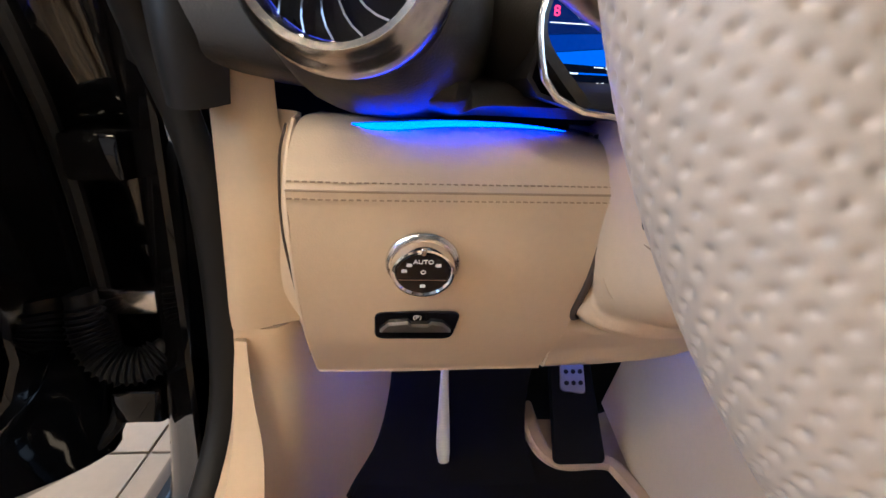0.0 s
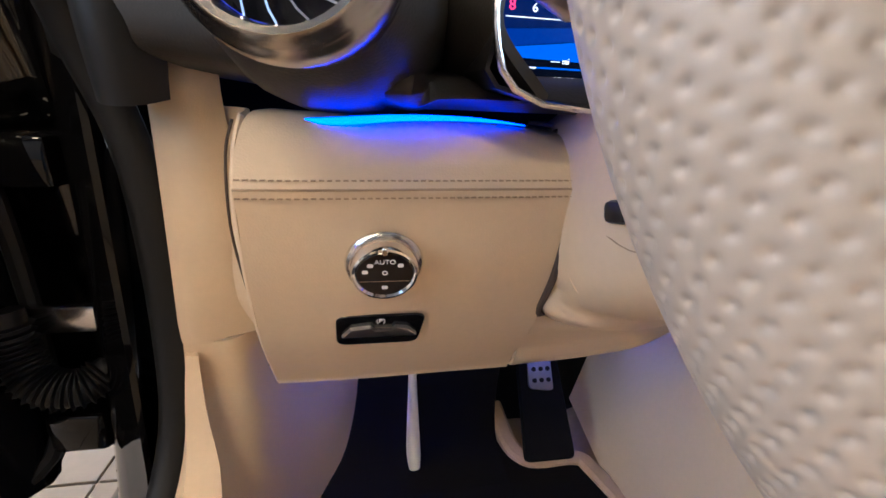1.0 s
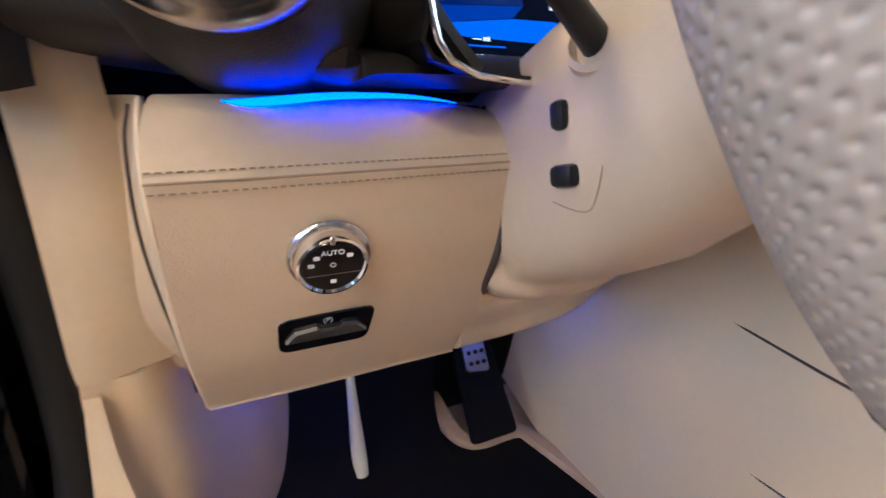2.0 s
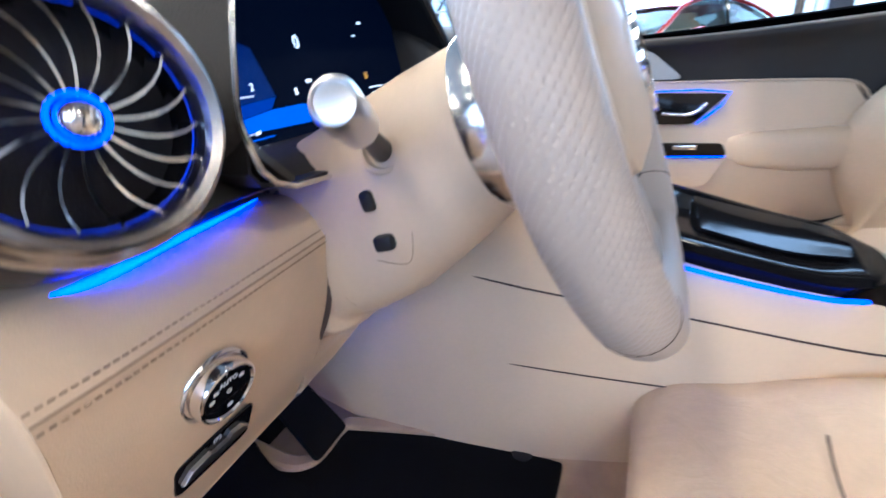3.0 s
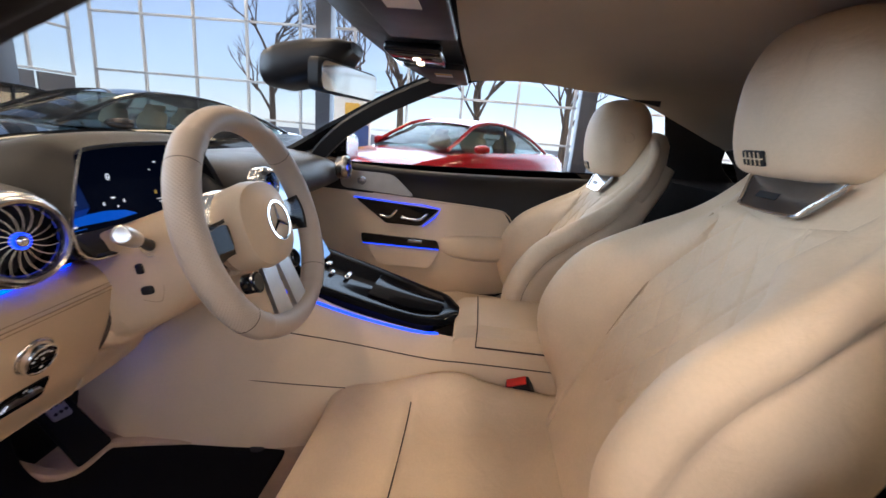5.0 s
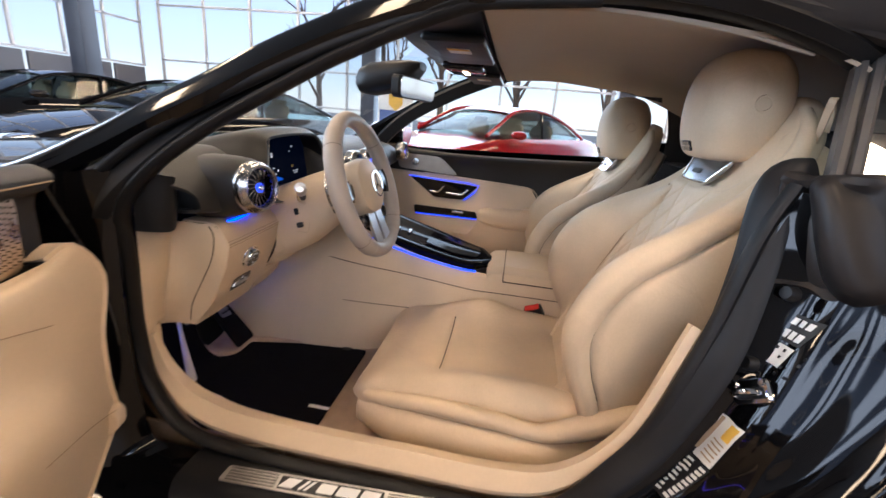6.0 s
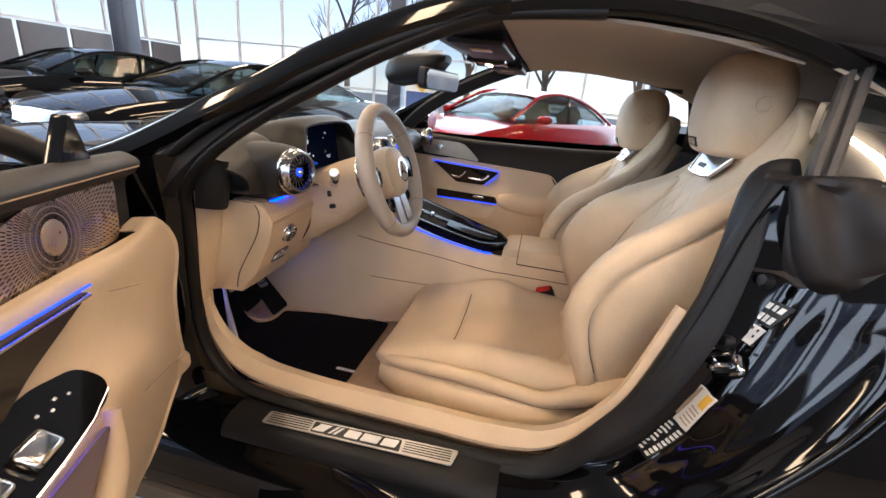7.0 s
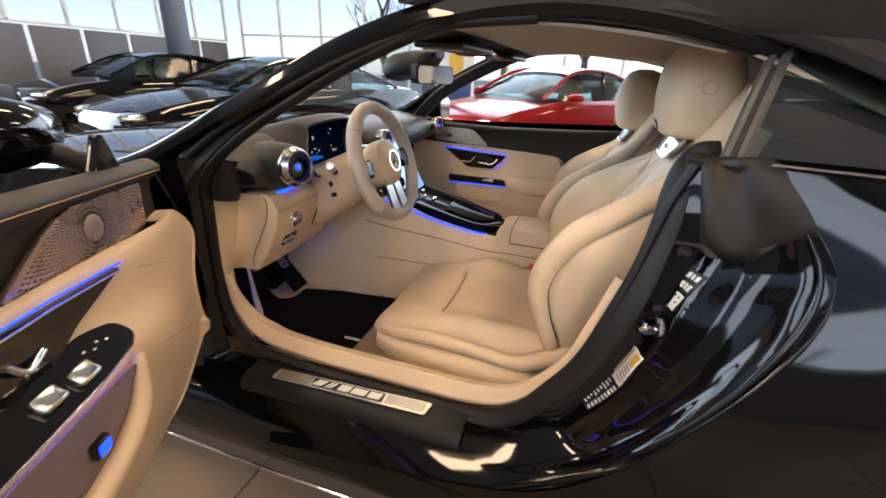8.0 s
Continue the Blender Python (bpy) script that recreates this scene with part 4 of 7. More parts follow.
part("scale_line", box((-0.105, -0.019, 0), (0.06, 0.0007, 0.0005), 0, 1, DT), white_lit, disp)
part("fuel_bar", box((-0.096, -0.0545, 0), (0.056, 0.0012, 0.0005), 0, 1, DT), screen_blue, disp)
part("fuel_bar", box((-0.116, -0.0547, 0.0003), (0.012, 0.0011, 0.0005), 0, 1, DT), white_lit, disp)
letters("---- mi", 0.006, DT @ Matrix.Translation((-0.090, -0.049, 0)), white_lit, disp, "display_text")
letters("0", 0.017, DT @ Matrix.Translation((0.0, 0.024, 0)), white_lit, disp, "display_text")
for x, y, w, h in ((0.0, -0.012, 0.008, 0.003), (-0.022, -0.020, 0.003, 0.006), (0.022, -0.020, 0.003, 0.006), (0.006, -0.028, 0.004, 0.003), (0.118, 0.044, 0.007, 0.003), (0.10, 0.030, 0.005, 0.002), (0.118, -0.028, 0.030, 0.0015), (0.118, -0.034, 0.022, 0.0015)):
    part("display_symbol", box((x, y, 0), (w, h, 0.0005), 0, 1, DT), white_lit, disp)
part("warning_symbol", box((0.103, -0.014, 0), (0.006, 0.007, 0.0005), 0, 1, DT), label_yellow, disp)
LIP = [(-0.465, 0.588, 0.868), (-0.499, 0.588, 0.910), (-0.487, 0.594, 0.955), (-0.462, 0.606, 1.0), (-0.440, 0.616, 1.029), (-0.30, 0.620, 1.037), (-0.175, 0.616, 1.029), (-0.142, 0.604, 0.99), (-0.115, 0.596, 0.945), (-0.103, 0.590, 0.910), (-0.135, 0.588, 0.868)]
part("display_frame", tube([(-0.30, 0.586, 0.866)] + [(x, y - 0.002, z) for x, y, z in LIP[:5]], [0.0015, 0.0022, 0.0024, 0.0024, 0.0022, 0.0012], 8, 4), chrome, disp, "thin satin lip at the edge of the display")
lip_fine = cr(LIP, 4, True)
part("display_recess", grid([lip_fine + lip_fine[:1], [Vector((-0.30 + (p.x + 0.30) * 1.035, 0.684, 0.947 + (p.z - 0.947) * 1.0)) for p in lip_fine + lip_fine[:1]]], 0.003), plastic, disp, "dark recess between the lip and the screen")
hood = [LIP, [(-0.49, 0.64, 0.868), (-0.527, 0.64, 0.91), (-0.522, 0.645, 0.965), (-0.495, 0.655, 1.012), (-0.455, 0.665, 1.042), (-0.30, 0.67, 1.050), (-0.16, 0.665, 1.042), (-0.118, 0.655, 1.005), (-0.09, 0.645, 0.955), (-0.075, 0.64, 0.91), (-0.105, 0.64, 0.868)], [(-0.55, 0.76, 0.868), (-0.58, 0.76, 0.91), (-0.565, 0.76, 0.965), (-0.53, 0.77, 0.995), (-0.47, 0.78, 1.015), (-0.30, 0.79, 1.02), (-0.14, 0.78, 1.012), (-0.09, 0.77, 0.985), (-0.06, 0.76, 0.95), (-0.04, 0.76, 0.91), (-0.07, 0.76, 0.868)]]
part("display_hood", sheet(hood, 6, 5, 0.008), dark_leather, dash, "black leather hood over the display")
# beige lower panel in front of the driver's knees
FACE = Vector((0, -0.943, -0.333))
KNEE_Z = (0.600, 0.620, 0.667, 0.703, 0.755, 0.811, 0.836)
KNEE_Y = (0.688, 0.674, 0.639, 0.621, 0.600, 0.5880, 0.604)


def knee(x, z):
    """A point of the panel's curved face at x and height z."""
    return Vector((x, float(np.interp(z, KNEE_Z, KNEE_Y)) + 0.07 * max(0.0, x + 0.62), z))


L, R = -0.654, -0.426
knee_rows = [[(x, 0.70, 0.856 - 0.035 * (x + 0.65)) for x in (L + 0.004, -0.58, -0.5, R + 0.004)], [(x, 0.626 + 0.075 * (x + 0.65), 0.854 - 0.035 * (x + 0.65) + d) for x, d in ((L + 0.004, 0), (-0.58, 0.004), (-0.5, 0.006), (R + 0.004, 0))]]
for z in (0.834, 0.818, 0.8125, 0.8105, 0.806, 0.79, 0.755, 0.703, 0.667, 0.630, 0.612):
    left = L - 0.006 * max(0, (0.8 - z) / 0.2)
    knee_rows.append([knee(left + f * (R - left), z - 0.013 * f * min(1.0, max(0.0, (0.811 - z) / 0.2))) for f in (0.0, 0.33, 0.66, 1.0)])
low = [p + Vector((0, 0.012, -0.006)) for p in knee_rows[-1]]
deep = [p + Vector((0, 0.10, 0.004)) for p in knee_rows[-1]]
knee_panel = part("knee_panel", sheet(knee_rows + [low, deep], 6, 4, -0.004), leather, dash, "beige leather knee panel with double stitching")
under = [[(R, 0.648, 0.690), (-0.40, 0.664, 0.682), (-0.34, 0.676, 0.676), (-0.26, 0.688, 0.682), (-0.20, 0.72, 0.70)], [tuple(knee(R, 0.672)), (-0.40, 0.657, 0.668), (-0.34, 0.664, 0.664), (-0.26, 0.68, 0.668), (-0.19, 0.73, 0.68)], [tuple(knee(R, 0.635)), (-0.40, 0.681, 0.633), (-0.34, 0.688, 0.632), (-0.26, 0.70, 0.634), (-0.18, 0.745, 0.64)], [tuple(knee(R, 0.599)), (-0.40, 0.705, 0.598), (-0.34, 0.71, 0.597), (-0.26, 0.72, 0.60), (-0.17, 0.76, 0.60)], [(R, 0.80, 0.603), (-0.40, 0.80, 0.603), (-0.34, 0.80, 0.602), (-0.26, 0.80, 0.603), (-0.16, 0.82, 0.60)]]
part("lower_panel", sheet(under, 5, 5, -0.004), leather, dash, "beige panel below the steering column")
part("column_seam", tube([(R + 0.001, 0.652, 0.848), (R, 0.610, 0.800), (R, 0.618, 0.74), (R - 0.0005, 0.640, 0.695), (-0.412, 0.657, 0.684), (-0.385, 0.664, 0.679), (-0.34, 0.673, 0.676), (-0.27, 0.684, 0.681)], 0.0032, 8), seam, dash)
part("column_gap", sheet([[(R - 0.002, 0.66, 0.85), (R + 0.002, 0.72, 0.85)], [(R - 0.002, 0.64, 0.77), (R + 0.002, 0.72, 0.77)], [(R - 0.002, 0.655, 0.69), (R + 0.002, 0.72, 0.69)]], 3, 3, 0.003), seam, dash)
part("panel_top_trim", sheet([[(R + 0.003, 0.66, 0.853), (-0.38, 0.67, 0.852)], [(R + 0.003, 0.72, 0.853), (-0.38, 0.72, 0.852)]], 2, 2, 0.004), leather, dash)
for dz in (0.0055, -0.0055):
    bm = bmesh.new()
    for i in range(46):
        f = 0.01 + 0.98 * i / 45
        x = L + f * (R - L)
        p = knee(x, 0.8115 + dz)
        box((p.x, p.y - 0.0006, p.z), (0.0030, 0.0013, 0.0009), 0, m=None, bm=bm)
    part("stitching", bm, thread, knee_panel)
part("seam", tube([tuple(knee(L + f * (R - L), 0.8115) + Vector((0, 0.0002, 0))) for f in (0.0, 0.25, 0.5, 0.75, 1.0)], 0.0009, 6), thread, knee_panel)
# side of the knee panel and trim towards the door
side_rows = []
for z, out in ((0.856, 0.0), (0.834, 0.004), (0.80, 0.010), (0.74, 0.012), (0.68, 0.010), (0.609, 0.004)):
    p = knee(L, z) if z < 0.85 else Vector((L + 0.004, 0.626, 0.854))
    p.x = L - 0.006 * max(0, (0.8 - z) / 0.2)
    side_rows.append([p, p + Vector((-0.003, 0.004, 0)), p + Vector((-0.007 - out * 0.3, 0.03, 0)), Vector((p.x - 0.013 - out * 0.3, max(p.y + 0.06, 0.68), z)), Vector((p.x - 0.042, max(p.y + 0.09, 0.715), z))])
part("knee_side", sheet(side_rows, 4, 5, 0.003), leather, dash, "rounded beige edge of the knee panel")
part("side_seam", tube([(-0.661, 0.630, 0.850), (-0.664, 0.618, 0.828), (-0.668, 0.624, 0.779), (-0.670, 0.650, 0.724), (-0.670, 0.680, 0.665), (-0.668, 0.690, 0.622)], 0.0011, 6), seam, dash)
part("side_trim", sheet([[(-0.685, 0.70, 0.905), (-0.712, 0.688, 0.907), (-0.73, 0.70, 0.90), (-0.75, 0.722, 0.89)], [(-0.685, 0.70, 0.85), (-0.71, 0.69, 0.85), (-0.732, 0.70, 0.85), (-0.75, 0.722, 0.84)], [(-0.675, 0.72, 0.74), (-0.705, 0.708, 0.74), (-0.735, 0.71, 0.74), (-0.753, 0.722, 0.74)], [(-0.67, 0.745, 0.634), (-0.705, 0.735, 0.632), (-0.737, 0.722, 0.63), (-0.757, 0.722, 0.632)]], 5, 5, 0.004), leather, dash, "beige side trim beside the knee panel")
# blue light under the pad
part("light_strip", tube([(-0.632, 0.634, 0.8505), (-0.612, 0.622, 0.8510), (-0.585, 0.616, 0.8525), (-0.55, 0.615, 0.8555), (-0.51, 0.620, 0.8560), (-0.48, 0.630, 0.8545), (-0.455, 0.642, 0.8520)], [0.0004, 0.0018, 0.0026, 0.0022, 0.0016, 0.001, 0.0003], 10), led_glow, dash, "blue ambient light strip")
KM = axes(knee(-0.563, 0.757), FACE, (1, 0, 0))
knob = part("light_switch", lathe([(0.0, 0.012), (0.0195, 0.012), (0.021, 0.0135), (0.0225, 0.013), (0.0235, 0.010), (0.0235, 0.0)], 40, KM), chrome_bright, dash, "chrome rotary headlamp switch")
part("bezel", lathe([(0.0235, 0.001), (0.0265, 0.0025), (0.0275, 0.0015), (0.0278, 0.0)], 40, KM), chrome, knob)
part("dial_face", lathe([(0.0, 0.0127), (0.0188, 0.0127), (0.0195, 0.012)], 32, KM), gloss_black, knob)
part("pointer", box((0, 0.0205, 0.0125), (0.004, 0.006, 0.003), 0.0008, 1, KM), chrome_bright, knob)
part("dial_line", box((0, -0.0055, 0.0129), (0.034, 0.0006, 0.0004), 0, 1, KM), chrome, knob)
letters("AUTO", 0.0052, KM @ Matrix.Translation((0, 0.0115, 0.0128)), white_print, knob, "dial_text")
for x, y in ((-0.010, 0.0085), (0.0105, 0.0085), (-0.0135, 0.003), (0, -0.0115)):
    part("dial_symbol", plate(rounded([(x - 0.002, y - 0.0015), (x + 0.002, y - 0.0015), (x + 0.002, y + 0.0015), (x - 0.002, y + 0.0015)], 0.001), 0.0003, KM @ Matrix.Translation((0, 0, 0.0128))), white_print, knob)
part("sun_symbol", lathe([(0.0012, 0.0128), (0.0012, 0.0131), (0.0019, 0.0131), (0.0019, 0.0128)], 16, KM @ Matrix.Translation((0, 0.002, 0))), white_print, knob)
PM = axes(knee(-0.565, 0.690) + Vector((0, -0.001, 0)), (0, -0.91, -0.41), (1, 0, 0))
psw = part("parking_brake_switch", plate(rounded([(-0.036, -0.0185), (0.031, -0.0185), (0.036, 0.0185), (-0.035, 0.0185)], 0.008), 0.002, PM, 0.0008), gloss_black, dash, "black parking brake switch")
part("rocker", plate([(-0.031, -0.004), (-0.024, 0.005), (-0.008, 0.007), (-0.005, 0.003), (0.009, 0.003), (0.012, 0.007), (0.022, 0.005), (0.029, -0.004)], 0.004, PM @ Matrix.Translation((0, 0, 0.0015)), 0.001), brushed, psw)
letters("(P)", 0.0065, PM @ Matrix.Translation((0, 0.0125, 0.0021)), white_print, psw, "switch_symbol")

# ---- steering column and wheel ----
WC = Vector((-0.347, 0.388, 0.919))
WN = Vector((0, -0.945, 0.327)).normalized()
WU = Vector((0, 0.327, 0.945)).normalized()
WX = Vector((1, 0, 0))
column = thing("steering_column", "beige steering column shroud with stalk and adjustment switches", "steering column", (-0.345, 0.6, 0.7))
col_rings = []
for d, a, b, dz, p in ((0.052, 0.052, 0.052, 0.0, 2.2), (0.062, 0.062, 0.062, 0.0, 2.2), (0.09, 0.069, 0.072, -0.003, 2.4), (0.13, 0.076, 0.081, -0.015, 2.8), (0.18, 0.081, 0.090, -0.030, 3.2), (0.23, 0.083, 0.093, -0.039, 3.4), (0.30, 0.083, 0.093, -0.041, 3.4)):
    col_rings.append(ring(WC - WN * d + Vector((0, 0, dz)), WX, WU, a, b, p, 40))
part("shroud", loft(col_rings), leather, column, "beige shroud")
part("collar", lathe([(0.066, -0.092), (0.0735, -0.086), (0.0745, -0.066), (0.071, -0.061), (0.071, -0.057), (0.0725, -0.054), (0.070, -0.046), (0.062, -0.042), (0.055, -0.06)], 40, axes(WC, WN, WX)), chrome, column, "chrome collar behind the wheel")
stalk_a, stalk_b = Vector((-0.422, 0.535, 0.885)), Vector((-0.552, 0.478, 0.941))
sd = (stalk_b - stalk_a).normalized()
stalk = part("stalk", tube([stalk_a - sd * 0.03, stalk_a, stalk_a + sd * 0.05, stalk_a + sd * 0.075], [0.010, 0.009, 0.007, 0.007], 14), plastic, column, "black indicator stalk with silver tip")
part("stalk_tip", lathe([(0.007, 0.0), (0.0125, 0.004), (0.0135, 0.02), (0.0135, 0.052), (0.012, 0.056), (0.0105, 0.0565), (0.010, 0.054), (0.0, 0.055)], 24, axes(stalk_a + sd * 0.07 + (sd * 0.0), sd, (0, 0, 1))), brushed, stalk)
part("stalk_socket", lathe([(0.019, -0.004), (0.018, 0.003), (0.0145, 0.005), (0.012, -0.002)], 24, axes(stalk_a - sd * 0.004, sd, (0, 0, 1))), leather, column)
for k, p in enumerate(((-0.4245, 0.552, 0.845), (-0.4265, 0.541, 0.810))):
    part("adjust_switch", box((0, 0, 0), (0.018 - 0.004 * k, 0.012 + 0.006 * k, 0.016), 0.004, 2, axes(p, (-1, -0.15, 0), (0, 0.2, 1))), plastic, column, "black column adjustment switch")
part("access_seam", tube([(-0.4268, 0.568, 0.793), (-0.4258, 0.530, 0.790), (-0.4232, 0.519, 0.798), (-0.4225, 0.516, 0.835)], 0.0004, 6, 3), thread, column)
boot_rows = []
for z, y, w in ((0.735, 0.60, 0.0), (0.715, 0.625, 0.006), (0.70, 0.64, -0.004), (0.688, 0.66, 0.004), (0.68, 0.69, 0.0)):
    boot_rows.append([(-0.4265 + w * 0.5, y + 0.03, z + 0.09), (-0.424 + w, y, z + 0.02 + w), (-0.405, y - 0.012 + w, z - 0.006), (-0.345, y - 0.018 - w, z - 0.014 + w), (-0.285, y - 0.012 + w, z - 0.006), (-0.266, y, z + 0.02)])
part("boot", sheet(boot_rows, 6, 5, 0.003), leather_soft, column, "creased beige leather boot")

wheel = thing("steering_wheel", "beige leather sports steering wheel with perforated grips", "steering wheel", tuple(WC))
RIM, THICK = 0.1795, 0.0200


def rim_point(a, b, extra=0.0):
    """A point of the rim: a round the wheel from the top, b round its section; the foot of the rim is flattened."""
    flat = 1.0 - 0.035 * max(0.0, -math.cos(a)) ** 6
    rad = WX * math.sin(a) + WU * math.cos(a)
    c = WC + rad * RIM * flat
    r = THICK * (1.12 if abs(math.sin(a)) > 0.55 else 1.0) + extra
    return c + rad * (r * math.cos(b)) + WN * (r * 1.05 * math.sin(b))


def rim_piece(a0, a1, na, nb, dimples):
    rows = []
    for i in range(na + 1):
        a = a0 + (a1 - a0) * i / na
        row = []
        for j in range(nb):
            b = 2 * math.pi * j / nb
            e = 0.0
            if dimples:
                u, v = (a - a0) * RIM / 0.0052, j / nb * round(2 * math.pi * THICK / 0.0052)
                d = min(((u - round(u + k * 0.5) + k * 0.5) ** 2 + (v - round(v + k * 0.5) + k * 0.5) ** 2) for k in (0, 1))
                e = -0.00075 * math.exp(-d / 0.024)
            row.append(rim_point(a, b, e))
        rows.append(row)
    return loft(rows)


q = math.pi / 180
part("rim", rim_piece(-52 * q, 52 * q, 50, 20, False), rim_leather, wheel, "smooth beige leather rim")
part("rim", rim_piece(132 * q, 228 * q, 50, 20, False), rim_leather, wheel, "smooth beige leather rim")
part("grip", rim_piece(232 * q - 0.065, 308 * q, 640, 300, True), rim_leather, wheel, "beige perforated leather grip")
part("grip", rim_piece(52 * q, 132 * q, 240, 100, True), rim_leather, wheel, "beige perforated leather grip")
for a in (-52, 52, 132, 228):
    part("rim_seam", loft([[rim_point(a * q + d, 2 * math.pi * j / 24, e) for j in range(24)] for d, e in ((-0.004, 0.0), (0, 0.0004), (0.004, 0.0))], False), seam, wheel)
hub_rings = []
for h, a, b in ((-0.055, 0.058, 0.056), (-0.04, 0.078, 0.072), (-0.01, 0.083, 0.076), (0.010, 0.077, 0.070), (0.021, 0.056, 0.050), (0.026, 0.025, 0.022), (0.0268, 0.005, 0.005)):
    hub_rings.append(ring(WC + WN * (h + 0.004), WX, WU, a, b, 2.5, 32))
hubp = part("airbag_cover", loft(hub_rings), leather, wheel, "beige padded airbag cover")
bm_b = lathe([(0.031, 0.0), (0.031, 0.003), (0.035, 0.003), (0.035, 0.0)], 40, axes(WC + WN * 0.0305, WN, WU))
for k in range(3):
    ang = math.radians(120 * k)
    tip = WX * math.sin(ang) + WU * math.cos(ang)
    side = WX * math.cos(ang) - WU * math.sin(ang)
    loft([[WC + WN * 0.0315 + tip * 0.002 + side * w + WN * h for w, h in ((-0.004, 0), (0, 0.0035), (0.004, 0))], [WC + WN * 0.0325 + tip * 0.032 + side * w + WN * h for w, h in ((-0.0006, 0), (0, 0.001), (0.0006, 0))]], True, bm_b)
part("badge_ring", bm_b, chrome_bright, hubp, "plain chrome ring badge")
for s in (-1, 1):
    sp = part("spoke", sheet([[WC + WX * s * 0.06 + WU * 0.03 - WN * 0.012, WC + WX * s * 0.11 + WU * 0.025 - WN * 0.012, WC + WX * s * 0.166 + WU * 0.03 - WN * 0.005], [WC + WX * s * 0.06 - WU * 0.0 - WN * 0.008, WC + WX * s * 0.11 - WU * 0.0 - WN * 0.008, WC + WX * s * 0.166 - WN * 0.003], [WC + WX * s * 0.055 - WU * 0.03 - WN * 0.012, WC + WX * s * 0.10 - WU * 0.03 - WN * 0.012, WC + WX * s * 0.160 - WU * 0.04 - WN * 0.005]], 4, 4, 0.012), gloss_black, wheel, "black spoke with touch controls")
    cp = part("control_pad", plate(rounded([(-0.024, -0.02), (0.026, -0.024), (0.03, 0.018), (-0.02, 0.022)], 0.01), 0.006, axes(WC + WX * s * 0.114 - WN * 0.006, WN, WX * s), 0.002), gloss_black, sp)
    part("pad_trim", tube([WC + WX * s * (0.114 + x) + WU * y - WN * 0.001 for x, y in ((-0.022, 0.02), (0.0, 0.021), (0.027, 0.017))], 0.0016, 6), chrome_bright, cp)
    part("paddle", box((0, 0, 0), (0.03, 0.075, 0.006), 0.003, 2, axes(WC + WX * s * 0.115 + WU * 0.035 - WN * 0.04, WN, WX)), gloss_black, wheel, "black shift paddle")
    dial = part("dial", lathe([(0.0, 0.014), (0.014, 0.014), (0.0165, 0.010), (0.0165, -0.01)], 24, axes(WC + WX * s * 0.072 - WU * 0.082 - WN * 0.010, WN, WX)), gloss_black, wheel, "black drive mode dial")
    part("dial_ring", lathe([(0.0165, 0.011), (0.0165, 0.008), (0.018, 0.008), (0.018, 0.011)], 24, axes(WC + WX * s * 0.072 - WU * 0.082 - WN * 0.010, WN, WX)), chrome, dial)
for dx in (-0.025, 0.025):
    part("lower_spoke", sheet([[WC + WX * (dx - 0.021) - WU * 0.05 - WN * 0.008, WC + WX * (dx + 0.021) - WU * 0.05 - WN * 0.008], [WC + WX * (dx * 1.2 - 0.022) - WU * 0.105 - WN * 0.004, WC + WX * (dx * 1.2 + 0.022) - WU * 0.105 - WN * 0.004], [WC + WX * (dx * 1.3 - 0.024) - WU * 0.160, WC + WX * (dx * 1.3 + 0.024) - WU * 0.160]], 4, 4, 0.008), brushed, wheel, "satin metal lower spoke")

# ---- centre console ----
console = thing("centre_console", "beige centre console with glossy black top and blue light strip", "console", (0, 0.1, 0.29))
CX = 0.035
side = [[(-0.115, 0.95, 0.80), (-0.125, 0.72, 0.80), (-0.12, 0.5, 0.745), (-0.11, 0.3, 0.67), (-0.085, 0.1, 0.625), (-0.075, -0.02, 0.615), (-0.075, -0.45, 0.615)], [(-0.125, 0.95, 0.70), (-0.145, 0.72, 0.70), (-0.14, 0.5, 0.65), (-0.125, 0.3, 0.60), (-0.10, 0.1, 0.56), (-0.09, -0.02, 0.55), (-0.09, -0.45, 0.55)], [(-0.15, 0.95, 0.55), (-0.17, 0.72, 0.55), (-0.155, 0.5, 0.52), (-0.135, 0.3, 0.49), (-0.11, 0.1, 0.47), (-0.10, -0.02, 0.46), (-0.10, -0.45, 0.46)], [(-0.18, 0.95, 0.42), (-0.19, 0.72, 0.40), (-0.17, 0.5, 0.38), (-0.145, 0.3, 0.37), (-0.12, 0.1, 0.36), (-0.11, -0.02, 0.36), (-0.11, -0.45, 0.36)], [(-0.20, 0.95, 0.34), (-0.20, 0.72, 0.285), (-0.18, 0.5, 0.285), (-0.15, 0.3, 0.285), (-0.13, 0.1, 0.285), (-0.12, -0.02, 0.285), (-0.12, -0.45, 0.285)]]
part("tunnel_side", sheet(side, 5, 5, -0.004), leather, console, "beige leather tunnel side")
part("tunnel_side", sheet([mirror_x(r, CX) for r in side], 5, 5, 0.004), leather, console, "beige leather tunnel side")
part("side_seam", tube([(-0.150, 0.74, 0.655), (-0.146, 0.5, 0.618), (-0.126, 0.3, 0.594), (-0.1005, 0.1, 0.562), (-0.0895, -0.02, 0.557), (-0.0895, -0.4, 0.557)], 0.0015, 6), seam, console)
part("side_seam", tube([(-0.173, 0.74, 0.49), (-0.159, 0.5, 0.482), (-0.138, 0.3, 0.478), (-0.1105, 0.1, 0.475)], 0.0012, 6), seam, console)
